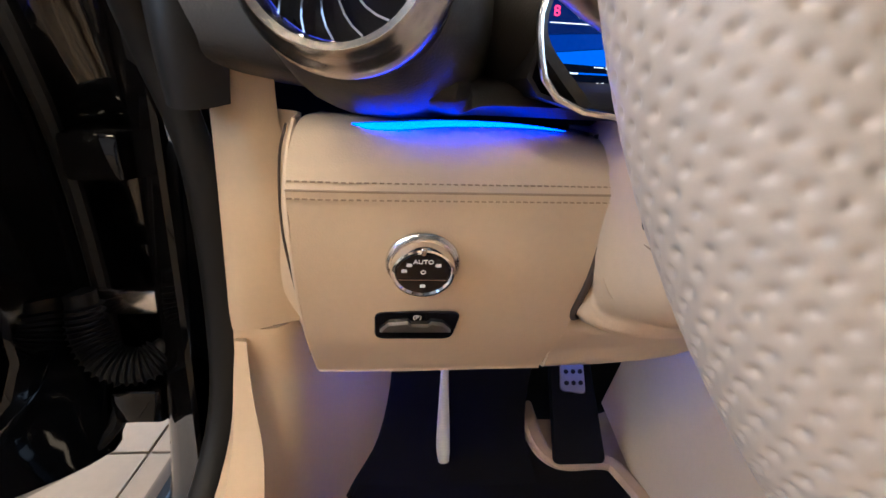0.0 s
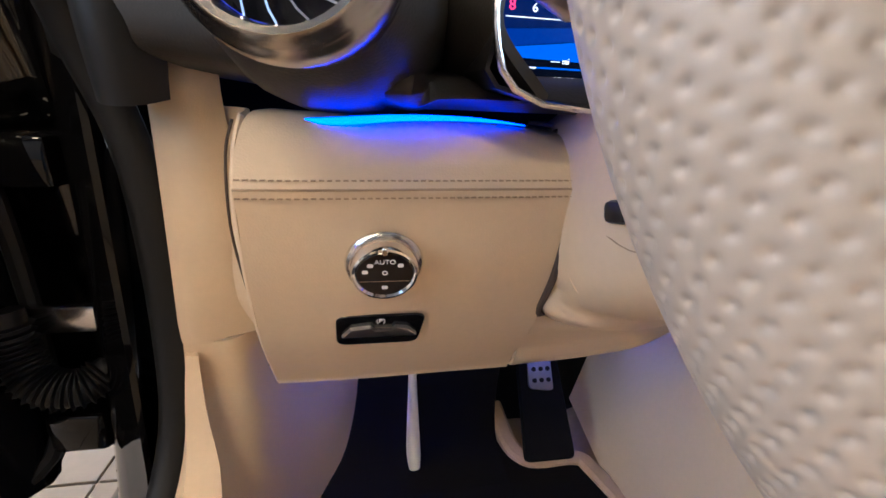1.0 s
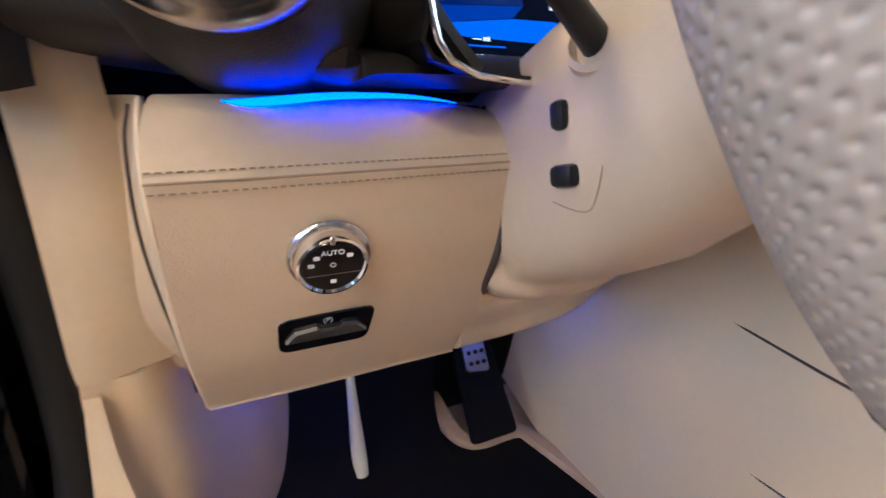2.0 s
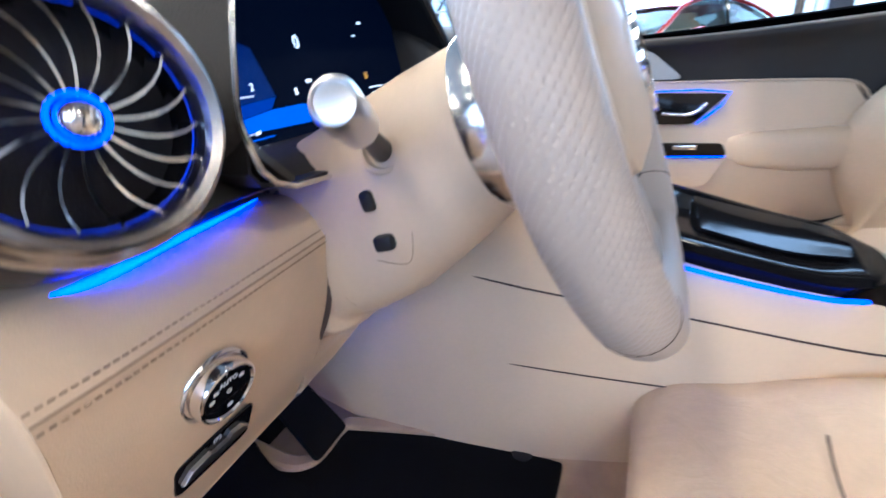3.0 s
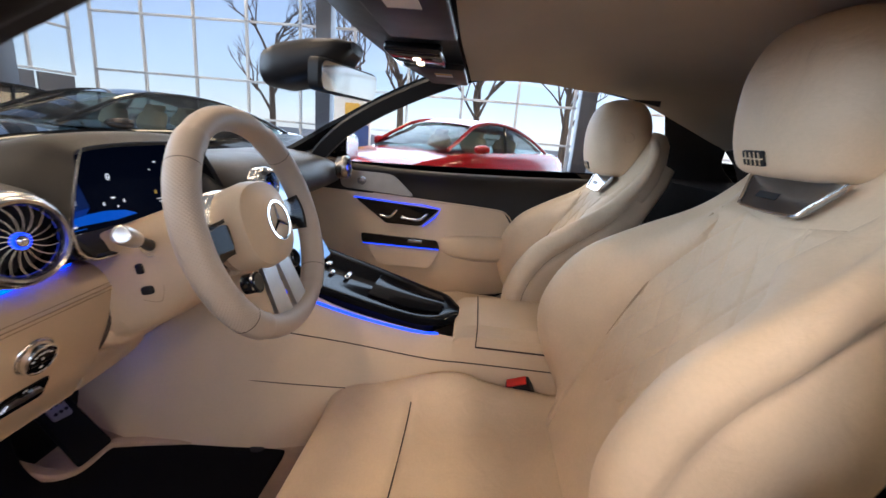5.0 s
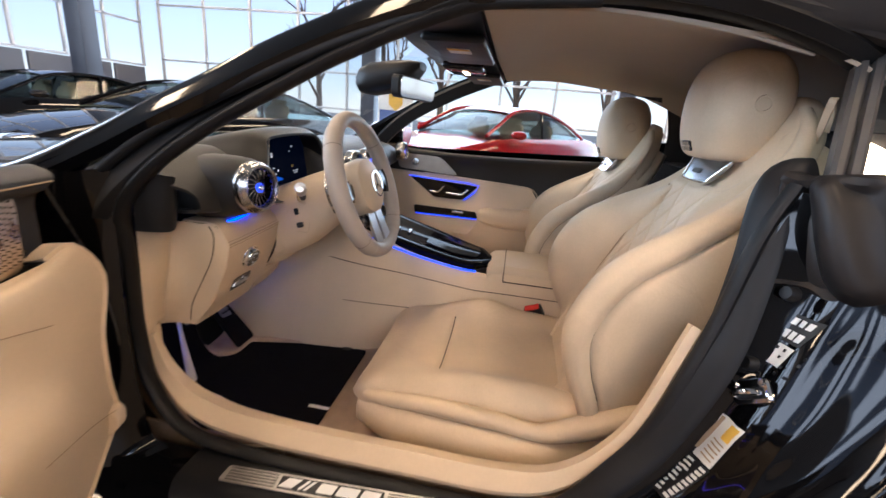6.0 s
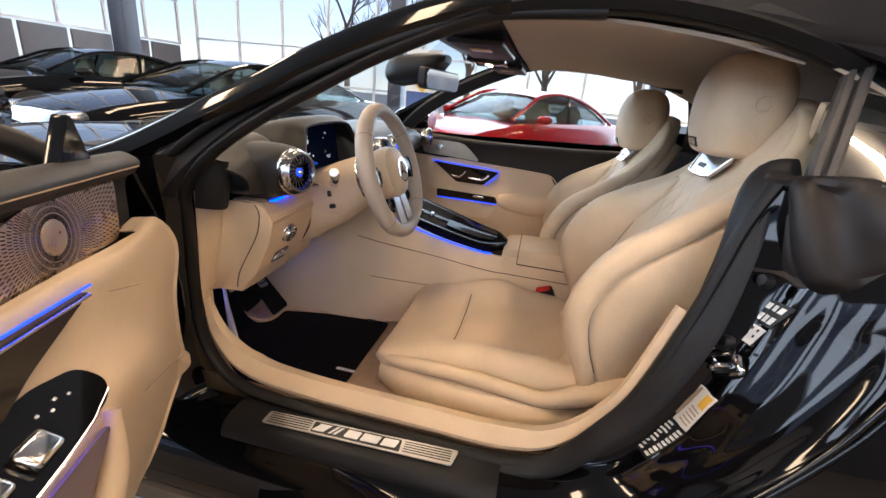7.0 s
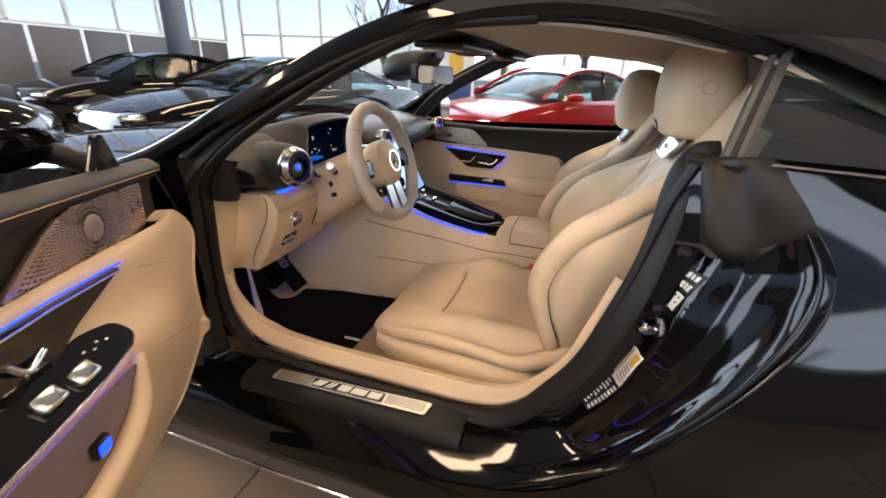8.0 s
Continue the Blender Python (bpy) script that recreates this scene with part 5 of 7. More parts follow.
top = [[(-0.118, 0.50, 0.745), (-0.09, 0.50, 0.748), (CX, 0.50, 0.742), (2 * CX + 0.09, 0.50, 0.748), (2 * CX + 0.118, 0.50, 0.745)], [(-0.112, 0.30, 0.690), (-0.085, 0.30, 0.696), (CX, 0.30, 0.688), (2 * CX + 0.085, 0.30, 0.696), (2 * CX + 0.112, 0.30, 0.690)], [(-0.098, 0.15, 0.650), (-0.07, 0.15, 0.658), (CX, 0.15, 0.652), (2 * CX + 0.07, 0.15, 0.658), (2 * CX + 0.098, 0.15, 0.650)], [(-0.075, 0.085, 0.640), (-0.05, 0.08, 0.648), (CX, 0.075, 0.648), (2 * CX + 0.05, 0.08, 0.648), (2 * CX + 0.075, 0.085, 0.640)], [(-0.03, 0.05, 0.632), (-0.01, 0.045, 0.638), (CX, 0.035, 0.640), (2 * CX + 0.01, 0.045, 0.638), (2 * CX + 0.03, 0.05, 0.632)]]
ctop = part("console_top", sheet(top, 6, 6, -0.03), console_black, console, "glossy black console top with cup holder cover")
part("cup_cover", sheet([[(-0.04, 0.27, 0.692), (CX, 0.27, 0.693), (2 * CX + 0.04, 0.27, 0.692)], [(-0.042, 0.17, 0.668), (CX, 0.16, 0.670), (2 * CX + 0.042, 0.17, 0.668)], [(-0.02, 0.09, 0.655), (CX, 0.08, 0.657), (2 * CX + 0.02, 0.09, 0.655)]], 5, 5, -0.004), console_black, ctop)
for x, y, z, w in ((-0.035, 0.40, 0.721, 0.03), (0.02, 0.385, 0.716, 0.026), (0.07, 0.41, 0.723, 0.03), (0.035, 0.345, 0.706, 0.05)):
    part("console_switch", box((0, 0, 0), (w, 0.012, 0.006), 0.0025, 2, axes((x, y, z), (0, -0.27, 0.96), (1, 0, 0))), chrome, ctop, "chrome console switch")
part("light_strip", tube([(-0.124, 0.50, 0.722), (-0.118, 0.30, 0.666), (-0.104, 0.15, 0.634), (-0.08, 0.085, 0.622)], 0.0035, 8), led_blue, console, "blue ambient light strip")
arm = []
for y, z in ((0.045, 0.625), (0.03, 0.638), (-0.02, 0.645), (-0.25, 0.645), (-0.45, 0.645)):
    arm.append([Vector((x, y, zz)) for x, zz in ((-0.085, 0.56), (-0.08, z - 0.02), (-0.06, z), (CX, z + 0.006), (2 * CX + 0.06, z), (2 * CX + 0.08, z - 0.02), (2 * CX + 0.085, 0.56))])
part("armrest", grid(arm, 0.004), leather, console, "beige armrest lid")
part("lid_gap", tube([(-0.0865, -0.010, 0.60), (-0.0865, -0.2, 0.60), (-0.0865, -0.42, 0.60)], 0.0022, 6), seam, console)
part("lid_gap", tube([(-0.0865, -0.01, 0.60), (-0.0845, -0.01, 0.628), (-0.062, -0.01, 0.6495), (CX, -0.01, 0.6555), (2 * CX + 0.06, -0.01, 0.6495)], 0.0014, 6, 2), seam, console)
cm = axes((CX - 0.0, 0.50, 0.83), (0, -0.86, 0.51), (1, 0, 0))
cscreen = part("centre_display", plate(rounded([(-0.10, -0.13), (0.10, -0.13), (0.11, 0.13), (-0.11, 0.13)], 0.012), 0.012, cm, 0.003), gloss_black, console, "tall glossy centre touchscreen")
screen_lit = mat("centre_screen", (0.02, 0.03, 0.05), 0.05, vary=0.3, scale=8, emit=(0.25, 0.45, 0.8), power=0.7)
part("screen_image", plate(rounded([(-0.094, -0.122), (0.094, -0.122), (0.103, 0.122), (-0.103, 0.122)], 0.008), 0.0006, cm @ Matrix.Translation((0, 0, 0.0121))), screen_lit, cscreen)

# ---- seats ----
def car_seat(outer):
    """A sports seat round x = 0, floor at z = 0.29; y and z as in the car."""
    st = thing("sports_seat", "beige leather sports seat with fixed headrest and quilted backrest", "seat", (0, 0, 0.29), group="the two seats")
    base = [ring((0, y, 0.375 + dz), (1, 0, 0), (0, 0, 1), a, h, 3.2, 28) for y, a, h, dz in ((0.332, 0.18, 0.03, 0.018), (0.316, 0.245, 0.056, 0.014), (0.22, 0.298, 0.076, 0.010), (0.05, 0.316, 0.082, 0.010), (-0.10, 0.322, 0.080, 0.006), (-0.22, 0.322, 0.082, 0.012), (-0.30, 0.27, 0.07, 0.02))]
    part("seat_base", loft(base), leather_soft, st, "beige seat base")
    part("height_switch", box((0, 0, 0), (0.06, 0.006, 0.02), 0.003, 2, axes((-0.283, 0.02, 0.345), (0, 0, 1), (0, 1, 0))), plastic, st)

    def cushion_size(y):
        """Thickness factor, middle height and bolster height of the cushion at y; its nose is rounded."""
        f = (0.335 - y) / 0.605
        shrink = math.sqrt(max(0.01, 1 - ((0.19 - f) / 0.19) ** 2.3)) if f < 0.19 else 1.0
        if f > 0.96:
            shrink *= 0.93 + 0.07 * math.sqrt(max(0.0, (1 - f) / 0.04))
        rise = min(1.0, max(0.0, (f - 0.08) / 0.5))
        return shrink, 0.432 + 0.010 * math.sin(min(1.0, f * 2.2) * math.pi / 2) - 0.020 * f, 0.016 + 0.036 * rise * rise * (3 - 2 * rise)

    def cushion_top(x, y, sz=None):
        half = 0.254
        shrink, z, bol = cushion_size(y)
        wide = half * (0.85 + 0.15 * shrink)
        if sz is None:
            sz = math.sqrt(max(0.0, 1 - min(1.0, abs(x) / wide) ** 3.4))
        u = abs(x) / half
        h = 0.06 * shrink * math.copysign(abs(sz) ** (2 / 2.6), sz)
        if sz <= 0:
            return z + h
        crease = 0.0013 * (math.sin(x * 31 + y * 17 + 2) + math.sin(y * 43 - x * 13 + 4))
        gap = 0.007 * math.exp(-((y - 0.126) / 0.007) ** 2) * min(1.0, max(0.0, (0.165 - abs(x)) / 0.02))
        return z + h + (bol + (0.026 * math.exp(-((y - 0.055) / 0.095) ** 2) if x * outer < 0 else 0.0)) * math.exp(-((u - 0.86) / 0.26) ** 2) * shrink - 0.012 * (1 - u * u) + crease - gap

    rings = []
    for i in range(111):
        y = 0.335 - 0.605 * i / 110
        wide = 0.254 * (0.85 + 0.15 * cushion_size(y)[0])
        pts = []
        for k in range(64):
            t = 2 * math.pi * (k + 0.5) / 64
            x = wide * math.copysign(abs(math.cos(t)) ** (2 / 3.4), math.cos(t))
            pts.append(Vector((x, y, cushion_top(x, y, math.sin(t)))))
        rings.append(pts)
    part("cushion", loft(rings), leather_soft, st, "creased beige seat cushion with a rounded front")
    part("cross_seam", tube([(x, 0.126, cushion_top(x, 0.126) + 0.0012) for x in (-0.15, -0.11, -0.06, 0.0, 0.06, 0.11, 0.15)], 0.0015, 8), seam, st, "dark seam across the cushion")
    for s in (-1, 1):
        part("side_roll", tube([(s * 0.20, 0.318, 0.432), (s * 0.250, 0.262, 0.448), (s * 0.268, 0.12, 0.462), (s * 0.274, -0.04, 0.456), (s * 0.280, -0.13, 0.450), (s * 0.288, -0.215, 0.487), (s * 0.294, -0.30, 0.535), (s * 0.285, -0.38, 0.56)], [0.012, 0.018, 0.020, 0.020, 0.021, 0.027, 0.028, 0.02], 14, 5), leather_soft, st, "beige roll along the cushion")
        part("piping", tube([(s * 0.19, 0.333, 0.425), (s * 0.256, 0.275, 0.436), (s * 0.287, 0.12, 0.449), (s * 0.293, -0.04, 0.443), (s * 0.298, -0.14, 0.440), (s * 0.306, -0.2, 0.462)], 0.0018, 8), thread, st)

    def back(s):
        """Depth and height of the backrest's middle line, from the cushion (0) to the shoulders (1)."""
        return -0.165 - 0.285 * s - 0.10 * max(0, s - 0.78), 0.46 + 0.62 * s

    def front(u, s):
        y, z = back(s)
        x = u * (0.20 - 0.05 * max(0.0, s - 0.55) / 0.45)
        fold = 0.0
        if 0.30 < s < 0.88:
            a, b = x * 14 + z * 9.0, x * 14 - z * 9.0
            fold = 0.0052 * max(0.0, 1 - min(abs(a - round(a)), abs(b - round(b))) / 0.11) ** 1.3
        drop = 0.02 * (max(0.0, abs(u) - 0.8) / 0.2) ** 2 + 0.03 * max(0.0, (s - 0.87) / 0.05) ** 2
        return Vector((x, y - 0.016 * (1 - u * u) - fold - drop, z))

    rows = [[front(-1 + 2 * j / 110, 0.90 * i / 170) for j in range(111)] for i in range(171)]
    part("backrest_insert", grid(rows, -0.05), leather_soft, st, "quilted beige backrest")
    shell = []
    for i in range(16):
        s = -0.05 + 1.12 * i / 15
        y, z = back(s)
        a = 0.262 - 0.10 * max(0.0, s - 0.55) ** 1.3 / 0.4
        shell.append(ring((0, y - 0.088, z), (1, 0, 0), Vector((0, 0.90, 0.43)), a, 0.062 if s < 1 else 0.05, 3.6, 32))
    part("backrest_shell", loft(shell), leather_soft, st, "beige backrest shell")
    for s in (-1, 1):
        stations = [(0.262, -0.262, 0.455), (0.285, -0.240, 0.545), (0.292, -0.207, 0.635), (0.297, -0.197, 0.725), (0.290, -0.248, 0.825), (0.265, -0.338, 0.893), (0.228, -0.440, 0.962), (0.202, -0.500, 1.035), (0.188, -0.537, 1.10), (0.16, -0.556, 1.155), (0.11, -0.565, 1.19)]
        path = cr([(s * a, y, z) for a, y, z in stations], 5)
        size = [p[0] for p in cr([(q, 0, 0) for q in (0.6, 0.85, 1.0, 1.05, 1.05, 1.0, 0.85, 0.6, 0.45, 0.35, 0.25)], 5)]
        roll, panel, groove = [], [], []
        for i, (p, f) in enumerate(zip(path, size)):
            t = (path[min(i + 1, len(path) - 1)] - path[max(i - 1, 0)]).normalized()
            x = Vector((s, 0, 0))
            n = t.cross(x).normalized()
            n = n if n.y > 0 else -n
            sb = (p.z - 0.46) / 0.62
            far = min(1.0, max(0.0, (p.z - 0.95) / 0.08))
            inner = Vector((s * max(0.05, abs(p.x) - 0.125 + 0.065 * far), back(sb)[0] - 0.004 - 0.03 * far, p.z + 0.01))
            q4 = p - x * 0.058 * f + n * 0.032 * f
            prof = [p, p + x * 0.005 * f + n * 0.016 * f, p - x * 0.004 * f + n * 0.036 * f, p - x * 0.026 * f + n * 0.044 * f, q4, q4.lerp(inner, 0.5) + n * 0.006 * f, inner, inner - n * 0.03]
            roll.append(cr(prof, 3))
            groove.append(p - n * 0.001)
            if sb < 0.82:
                rear = Vector((s * (abs(p.x) - 0.03), back(sb)[0] - 0.15, p.z - 0.02))
                panel.append(cr([p - n * 0.004 - x * 0.004, p.lerp(rear, 0.15) + x * 0.008, p.lerp(rear, 0.5) + x * 0.012, rear], 4))
        part("side_bolster", grid(roll, 0.006), leather_soft, st, "rounded beige side bolster")
        part("side_panel", grid(panel, 0.006), leather_soft, st, "smooth beige side panel")
        part("bolster_seam", tube([tuple(g) for g in groove[6:38:2]], 0.0034, 8, 2), seam, st, "dark seam between bolster and side panel")
        part("insert_seam", tube([tuple(front(s * 0.86, q) + Vector((0, 0.003, 0))) for q in (0.12, 0.3, 0.5, 0.7, 0.86)], 0.0022, 6), thread, st)
    # shoulders, speaker plate and headrest
    part("shoulder", loft([ring((0, y, z), (1, 0, 0), Vector((0, 0.9, 0.43)), a, b, 3, 28) for y, z, a, b in ((-0.505, 1.02, 0.205, 0.045), (-0.54, 1.08, 0.19, 0.045), (-0.565, 1.14, 0.165, 0.04), (-0.585, 1.19, 0.12, 0.032), (-0.597, 1.212, 0.07, 0.02))]), leather_soft, st)
    pm = axes((0.012, -0.434, 1.018), (0, 0.86, 0.51), (1, 0, 0)) @ FLIP
    bottom, top_w, high = 0.070, 0.104, 0.062
    ph = part("speaker_plate", plate(rounded([(-bottom, 0), (bottom, 0), (top_w, high), (-top_w, high)], 0.018), 0.008, pm, 0.002), plate_metal, st, "polished metal plate below the headrest")
    part("plate_rim", tube([pm @ Vector((x, y, 0.008)) for x, y in ((-top_w, high), (-bottom - 0.006, 0.016), (-bottom + 0.012, 0.0), (bottom - 0.012, 0.0), (bottom + 0.006, 0.016), (top_w, high))], 0.003, 8, 3), chrome, ph)
    part("badge_bar", box((0.02, 0.025, 0.0085), (0.05, 0.012, 0.001), 0.0004, 1, pm), plastic, ph)
    head = []
    for z, a, b, y in ((1.072, 0.070, 0.040, -0.480), (1.077, 0.098, 0.062, -0.480), (1.095, 0.113, 0.077, -0.480), (1.14, 0.122, 0.089, -0.480), (1.19, 0.1245, 0.093, -0.481), (1.235, 0.121, 0.090, -0.482), (1.275, 0.107, 0.077, -0.483), (1.300, 0.082, 0.056, -0.484), (1.312, 0.042, 0.026, -0.484)):
        head.append(ring((0.024, y, z), (1, 0, 0), (0, 1, 0), a, b, 2.8, 40))
    fine = [cr([r[j] for r in head], 4) for j in range(40)]
    hr = part("headrest", loft([[fine[j][i] for j in range(40)] for i in range(len(fine[0]))]), leather_soft, st, "large rounded beige headrest")
    gm = axes((0.026, -0.4025, 1.100), (0.0, 0.92, -0.39), (1, 0, 0))
    part("grille", plate(rounded([(-0.027, -0.012), (0.027, -0.012), (0.027, 0.012), (-0.027, 0.012)], 0.004), 0.012, gm @ Matrix.Translation((0, 0, -0.008)), 0.001), plastic, hr, "dark air outlet grille")
    for k in range(4):
        part("grille_bar", box((-0.0165 + k * 0.011, 0, 0.0045), (0.002, 0.021, 0.002), 0.0006, 1, gm), leather, hr)
    part("grille_bar", box((0, 0, 0.0045), (0.05, 0.0022, 0.0022), 0.0006, 1, gm), leather, hr)
    for s in (-1, 1):
        part("embossed_ring", lathe([(0.012, -0.001), (0.0135, 0.003), (0.017, 0.003), (0.0185, -0.001)], 28, axes((0.024 + s * 0.1238, -0.484, 1.196), (s, 0, 0.02), (0, 0, 1))), leather_soft, hr)
    part("belt_guide", sweep([(-0.006, -0.0015), (-0.006, 0.0015), (0.006, 0.0015), (0.006, -0.0015)], [(outer * x, y, z) for x, y, z in ((0.15, -0.57, 1.12), (0.195, -0.545, 1.155), (0.222, -0.532, 1.195), (0.215, -0.54, 1.205), (0.185, -0.56, 1.185), (0.16, -0.575, 1.15))], (outer * 0.6, 0.5, 0.4)), leather, st, "beige seat belt guide strap")
    return st


driver_seat = car_seat(-1)
driver_seat.matrix_basis = Matrix.Translation((-0.34, 0, 0.29))
passenger_seat = car_seat(1)
passenger_seat.matrix_basis = Matrix.Translation((0.452, 0.062, 0.225))

# ---- passenger door, closed ----
pdoor = thing("passenger_door", "closed passenger door with beige and black trim, blue light lines", "car door", (0.8, 0.2, 0.4))
PX = 0.735
up_rows = [[(PX + 0.0, 0.72, 0.955), (PX + 0.01, 0.3, 0.94), (PX + 0.015, -0.1, 0.95), (PX + 0.0, -0.45, 0.97)], [(PX - 0.015, 0.72, 0.93), (PX - 0.01, 0.3, 0.925), (PX - 0.01, -0.1, 0.935), (PX - 0.015, -0.45, 0.955)], [(PX + 0.01, 0.72, 0.86), (PX + 0.015, 0.3, 0.86), (PX + 0.015, -0.1, 0.86), (PX + 0.01, -0.45, 0.88)], [(PX + 0.015, 0.72, 0.60), (PX + 0.02, 0.3, 0.60), (PX + 0.02, -0.1, 0.60), (PX + 0.01, -0.45, 0.60)], [(PX + 0.01, 0.72, 0.36), (PX + 0.01, 0.3, 0.36), (PX + 0.01, -0.1, 0.36), (PX + 0.0, -0.45, 0.36)]]
part("upper_trim", sheet(up_rows, 5, 5, -0.03), dark_leather, pdoor, "black leather upper door trim")
mid = [[(PX - 0.005, 0.72, 0.835), (PX - 0.01, 0.5, 0.83), (PX - 0.01, 0.2, 0.82), (PX - 0.005, -0.02, 0.81), (PX + 0.005, -0.10, 0.80)], [(PX - 0.012, 0.72, 0.75), (PX - 0.015, 0.5, 0.74), (PX - 0.02, 0.2, 0.735), (PX - 0.015, -0.05, 0.725), (PX + 0.005, -0.15, 0.72)], [(PX - 0.012, 0.72, 0.65), (PX - 0.02, 0.5, 0.64), (PX - 0.035, 0.2, 0.635), (PX - 0.03, -0.05, 0.64), (PX + 0.005, -0.16, 0.65)], [(PX - 0.005, 0.72, 0.56), (PX - 0.01, 0.5, 0.555), (PX - 0.025, 0.2, 0.55), (PX - 0.02, -0.05, 0.57), (PX + 0.01, -0.14, 0.60)], [(PX + 0.0, 0.72, 0.42), (PX + 0.0, 0.5, 0.42), (PX + 0.0, 0.2, 0.42), (PX + 0.0, -0.1, 0.44), (PX + 0.012, -0.2, 0.50)]]
part("middle_trim", sheet(mid, 6, 6, -0.02), leather, pdoor, "beige leather door trim with armrest")
part("armrest", loft([ring((PX - 0.018, y, z), (1, 0, 0), (0, 0, 1), a, b, 2.6, 20) for y, z, a, b in ((0.15, 0.645, 0.020, 0.034), (0.10, 0.642, 0.034, 0.048), (0.0, 0.640, 0.038, 0.056), (-0.08, 0.645, 0.036, 0.056), (-0.14, 0.655, 0.028, 0.046), (-0.175, 0.662, 0.010, 0.024))]), leather, pdoor, "rounded beige armrest")
part("trim_edge", tube([(PX - 0.012, 0.45, 0.832), (PX - 0.012, 0.2, 0.822), (PX - 0.008, -0.02, 0.812), (PX + 0.004, -0.11, 0.795), (PX + 0.004, -0.155, 0.72), (PX + 0.004, -0.165, 0.65), (PX + 0.006, -0.14, 0.59), (PX - 0.005, -0.05, 0.565)], 0.003, 8), leather, pdoor)
hm = axes((PX - 0.030, 0.34, 0.765), (-1, 0, 0), (0, -1, 0))
rec = part("handle_recess", plate(rounded([(-0.18, 0.045), (0.175, 0.026), (0.10, -0.05), (-0.045, -0.05)], 0.012), 0.006, hm, 0.002), gloss_black, pdoor, "glossy black handle recess edged in blue light")
part("inner_handle", tube([hm @ Vector(p) for p in ((0.02, -0.02, 0.008), (0.09, -0.022, 0.016), (0.125, 0.005, 0.012))], 0.006, 10), chrome, rec, "chrome door handle")
part("seat_switch", tube([hm @ Vector(p) for p in ((-0.07, -0.018, 0.008), (-0.03, -0.02, 0.014), (0.0, 0.012, 0.012))], 0.006, 10), chrome, rec)
part("light_line", tube([hm @ Vector(p) for p in ((-0.185, 0.048, 0.004), (0.0, 0.040, 0.004), (0.178, 0.029, 0.004), (0.108, -0.05, 0.004))], 0.0025, 6, 2), led_blue, rec)
wm = axes((PX - 0.046, 0.315, 0.648), (-1, 0, 0), (0, -1, 0))
sw = part("switch_panel", plate(rounded([(-0.17, 0.02), (0.15, 0.016), (0.165, -0.018), (-0.165, -0.02)], 0.01), 0.008, wm, 0.002), gloss_black, pdoor, "glossy black window switch panel")
part("light_line", tube([wm @ Vector(p) for p in ((-0.16, -0.022, 0.006), (0.0, -0.021, 0.006), (0.16, -0.02, 0.006))], 0.0022, 6, 2), led_blue, sw)
part("switch", box((0.06, 0.006, 0.010), (0.06, 0.014, 0.008), 0.003, 2, wm), chrome, sw)
part("door_pocket", plate(rounded([(-0.15, 0.03), (0.16, 0.03), (0.12, -0.05), (-0.10, -0.055)], 0.02), 0.004, axes((PX - 0.040, 0.31, 0.59), (-1, 0, 0), (0, -1, 0))), leather, pdoor, "door pocket lit in violet")
gm = axes((PX - 0.008, 0.43, 0.865), (-1, 0, 0.1), (0, -1, 0))
gr = part("speaker_grille", plate(rounded([(-0.16, 0.06), (0.06, 0.05), (0.16, -0.035), (-0.16, -0.02)], 0.03), 0.006, gm, 0.002), grille_dark, pdoor, "pierced metal speaker grille")
part("speaker_badge", lathe([(0.0, 0.009), (0.018, 0.008), (0.019, 0.006)], 24, gm @ Matrix.Translation((-0.07, 0.015, 0))), chrome, gr)
part("outer_skin", sheet([[(0.80, 0.97, 0.94), (0.82, 0.3, 0.955), (0.82, -0.5, 0.99)], [(0.92, 0.97, 0.85), (0.93, 0.3, 0.86), (0.93, -0.5, 0.88)], [(0.955, 0.97, 0.6), (0.96, 0.3, 0.6), (0.96, -0.5, 0.62)], [(0.93, 0.97, 0.2), (0.94, 0.3, 0.18), (0.94, -0.5, 0.2)]], 4, 4, 0.006), paint, pdoor)
part("door_glass", sheet([[(0.80, 0.85, 0.97), (0.805, 0.2, 0.96), (0.80, -0.5, 0.99)], [(0.755, 0.55, 1.10), (0.75, 0.1, 1.14), (0.74, -0.5, 1.14)], [(0.70, 0.18, 1.265), (0.675, -0.1, 1.295), (0.64, -0.5, 1.24)]], 4, 4), clear, pdoor).visible_shadow = False
mirror_r = part("side_mirror", loft([ring((0.98, y, 1.0), (1, 0, 0), (0, 0, 1), a, b, 2.5, 24) for y, a, b in ((0.62, 0.10, 0.062), (0.66, 0.112, 0.07), (0.72, 0.11, 0.068), (0.80, 0.08, 0.05), (0.84, 0.03, 0.02))]), paint, pdoor, "black door mirror")
part("mirror_glass", loft([ring((0.98, y, 1.0), (1, 0, 0), (0, 0, 1), 0.095, 0.058, 2.5, 24) for y in (0.616, 0.619)]), chrome_bright, mirror_r)

# ---- driver's door, wide open ----
door = thing("driver_door", "open driver's door with beige and dark trim, metal speaker grille and blue lights", "car door", m=pose(-0.931, 0.770, 0.008, 0, 0, -68))
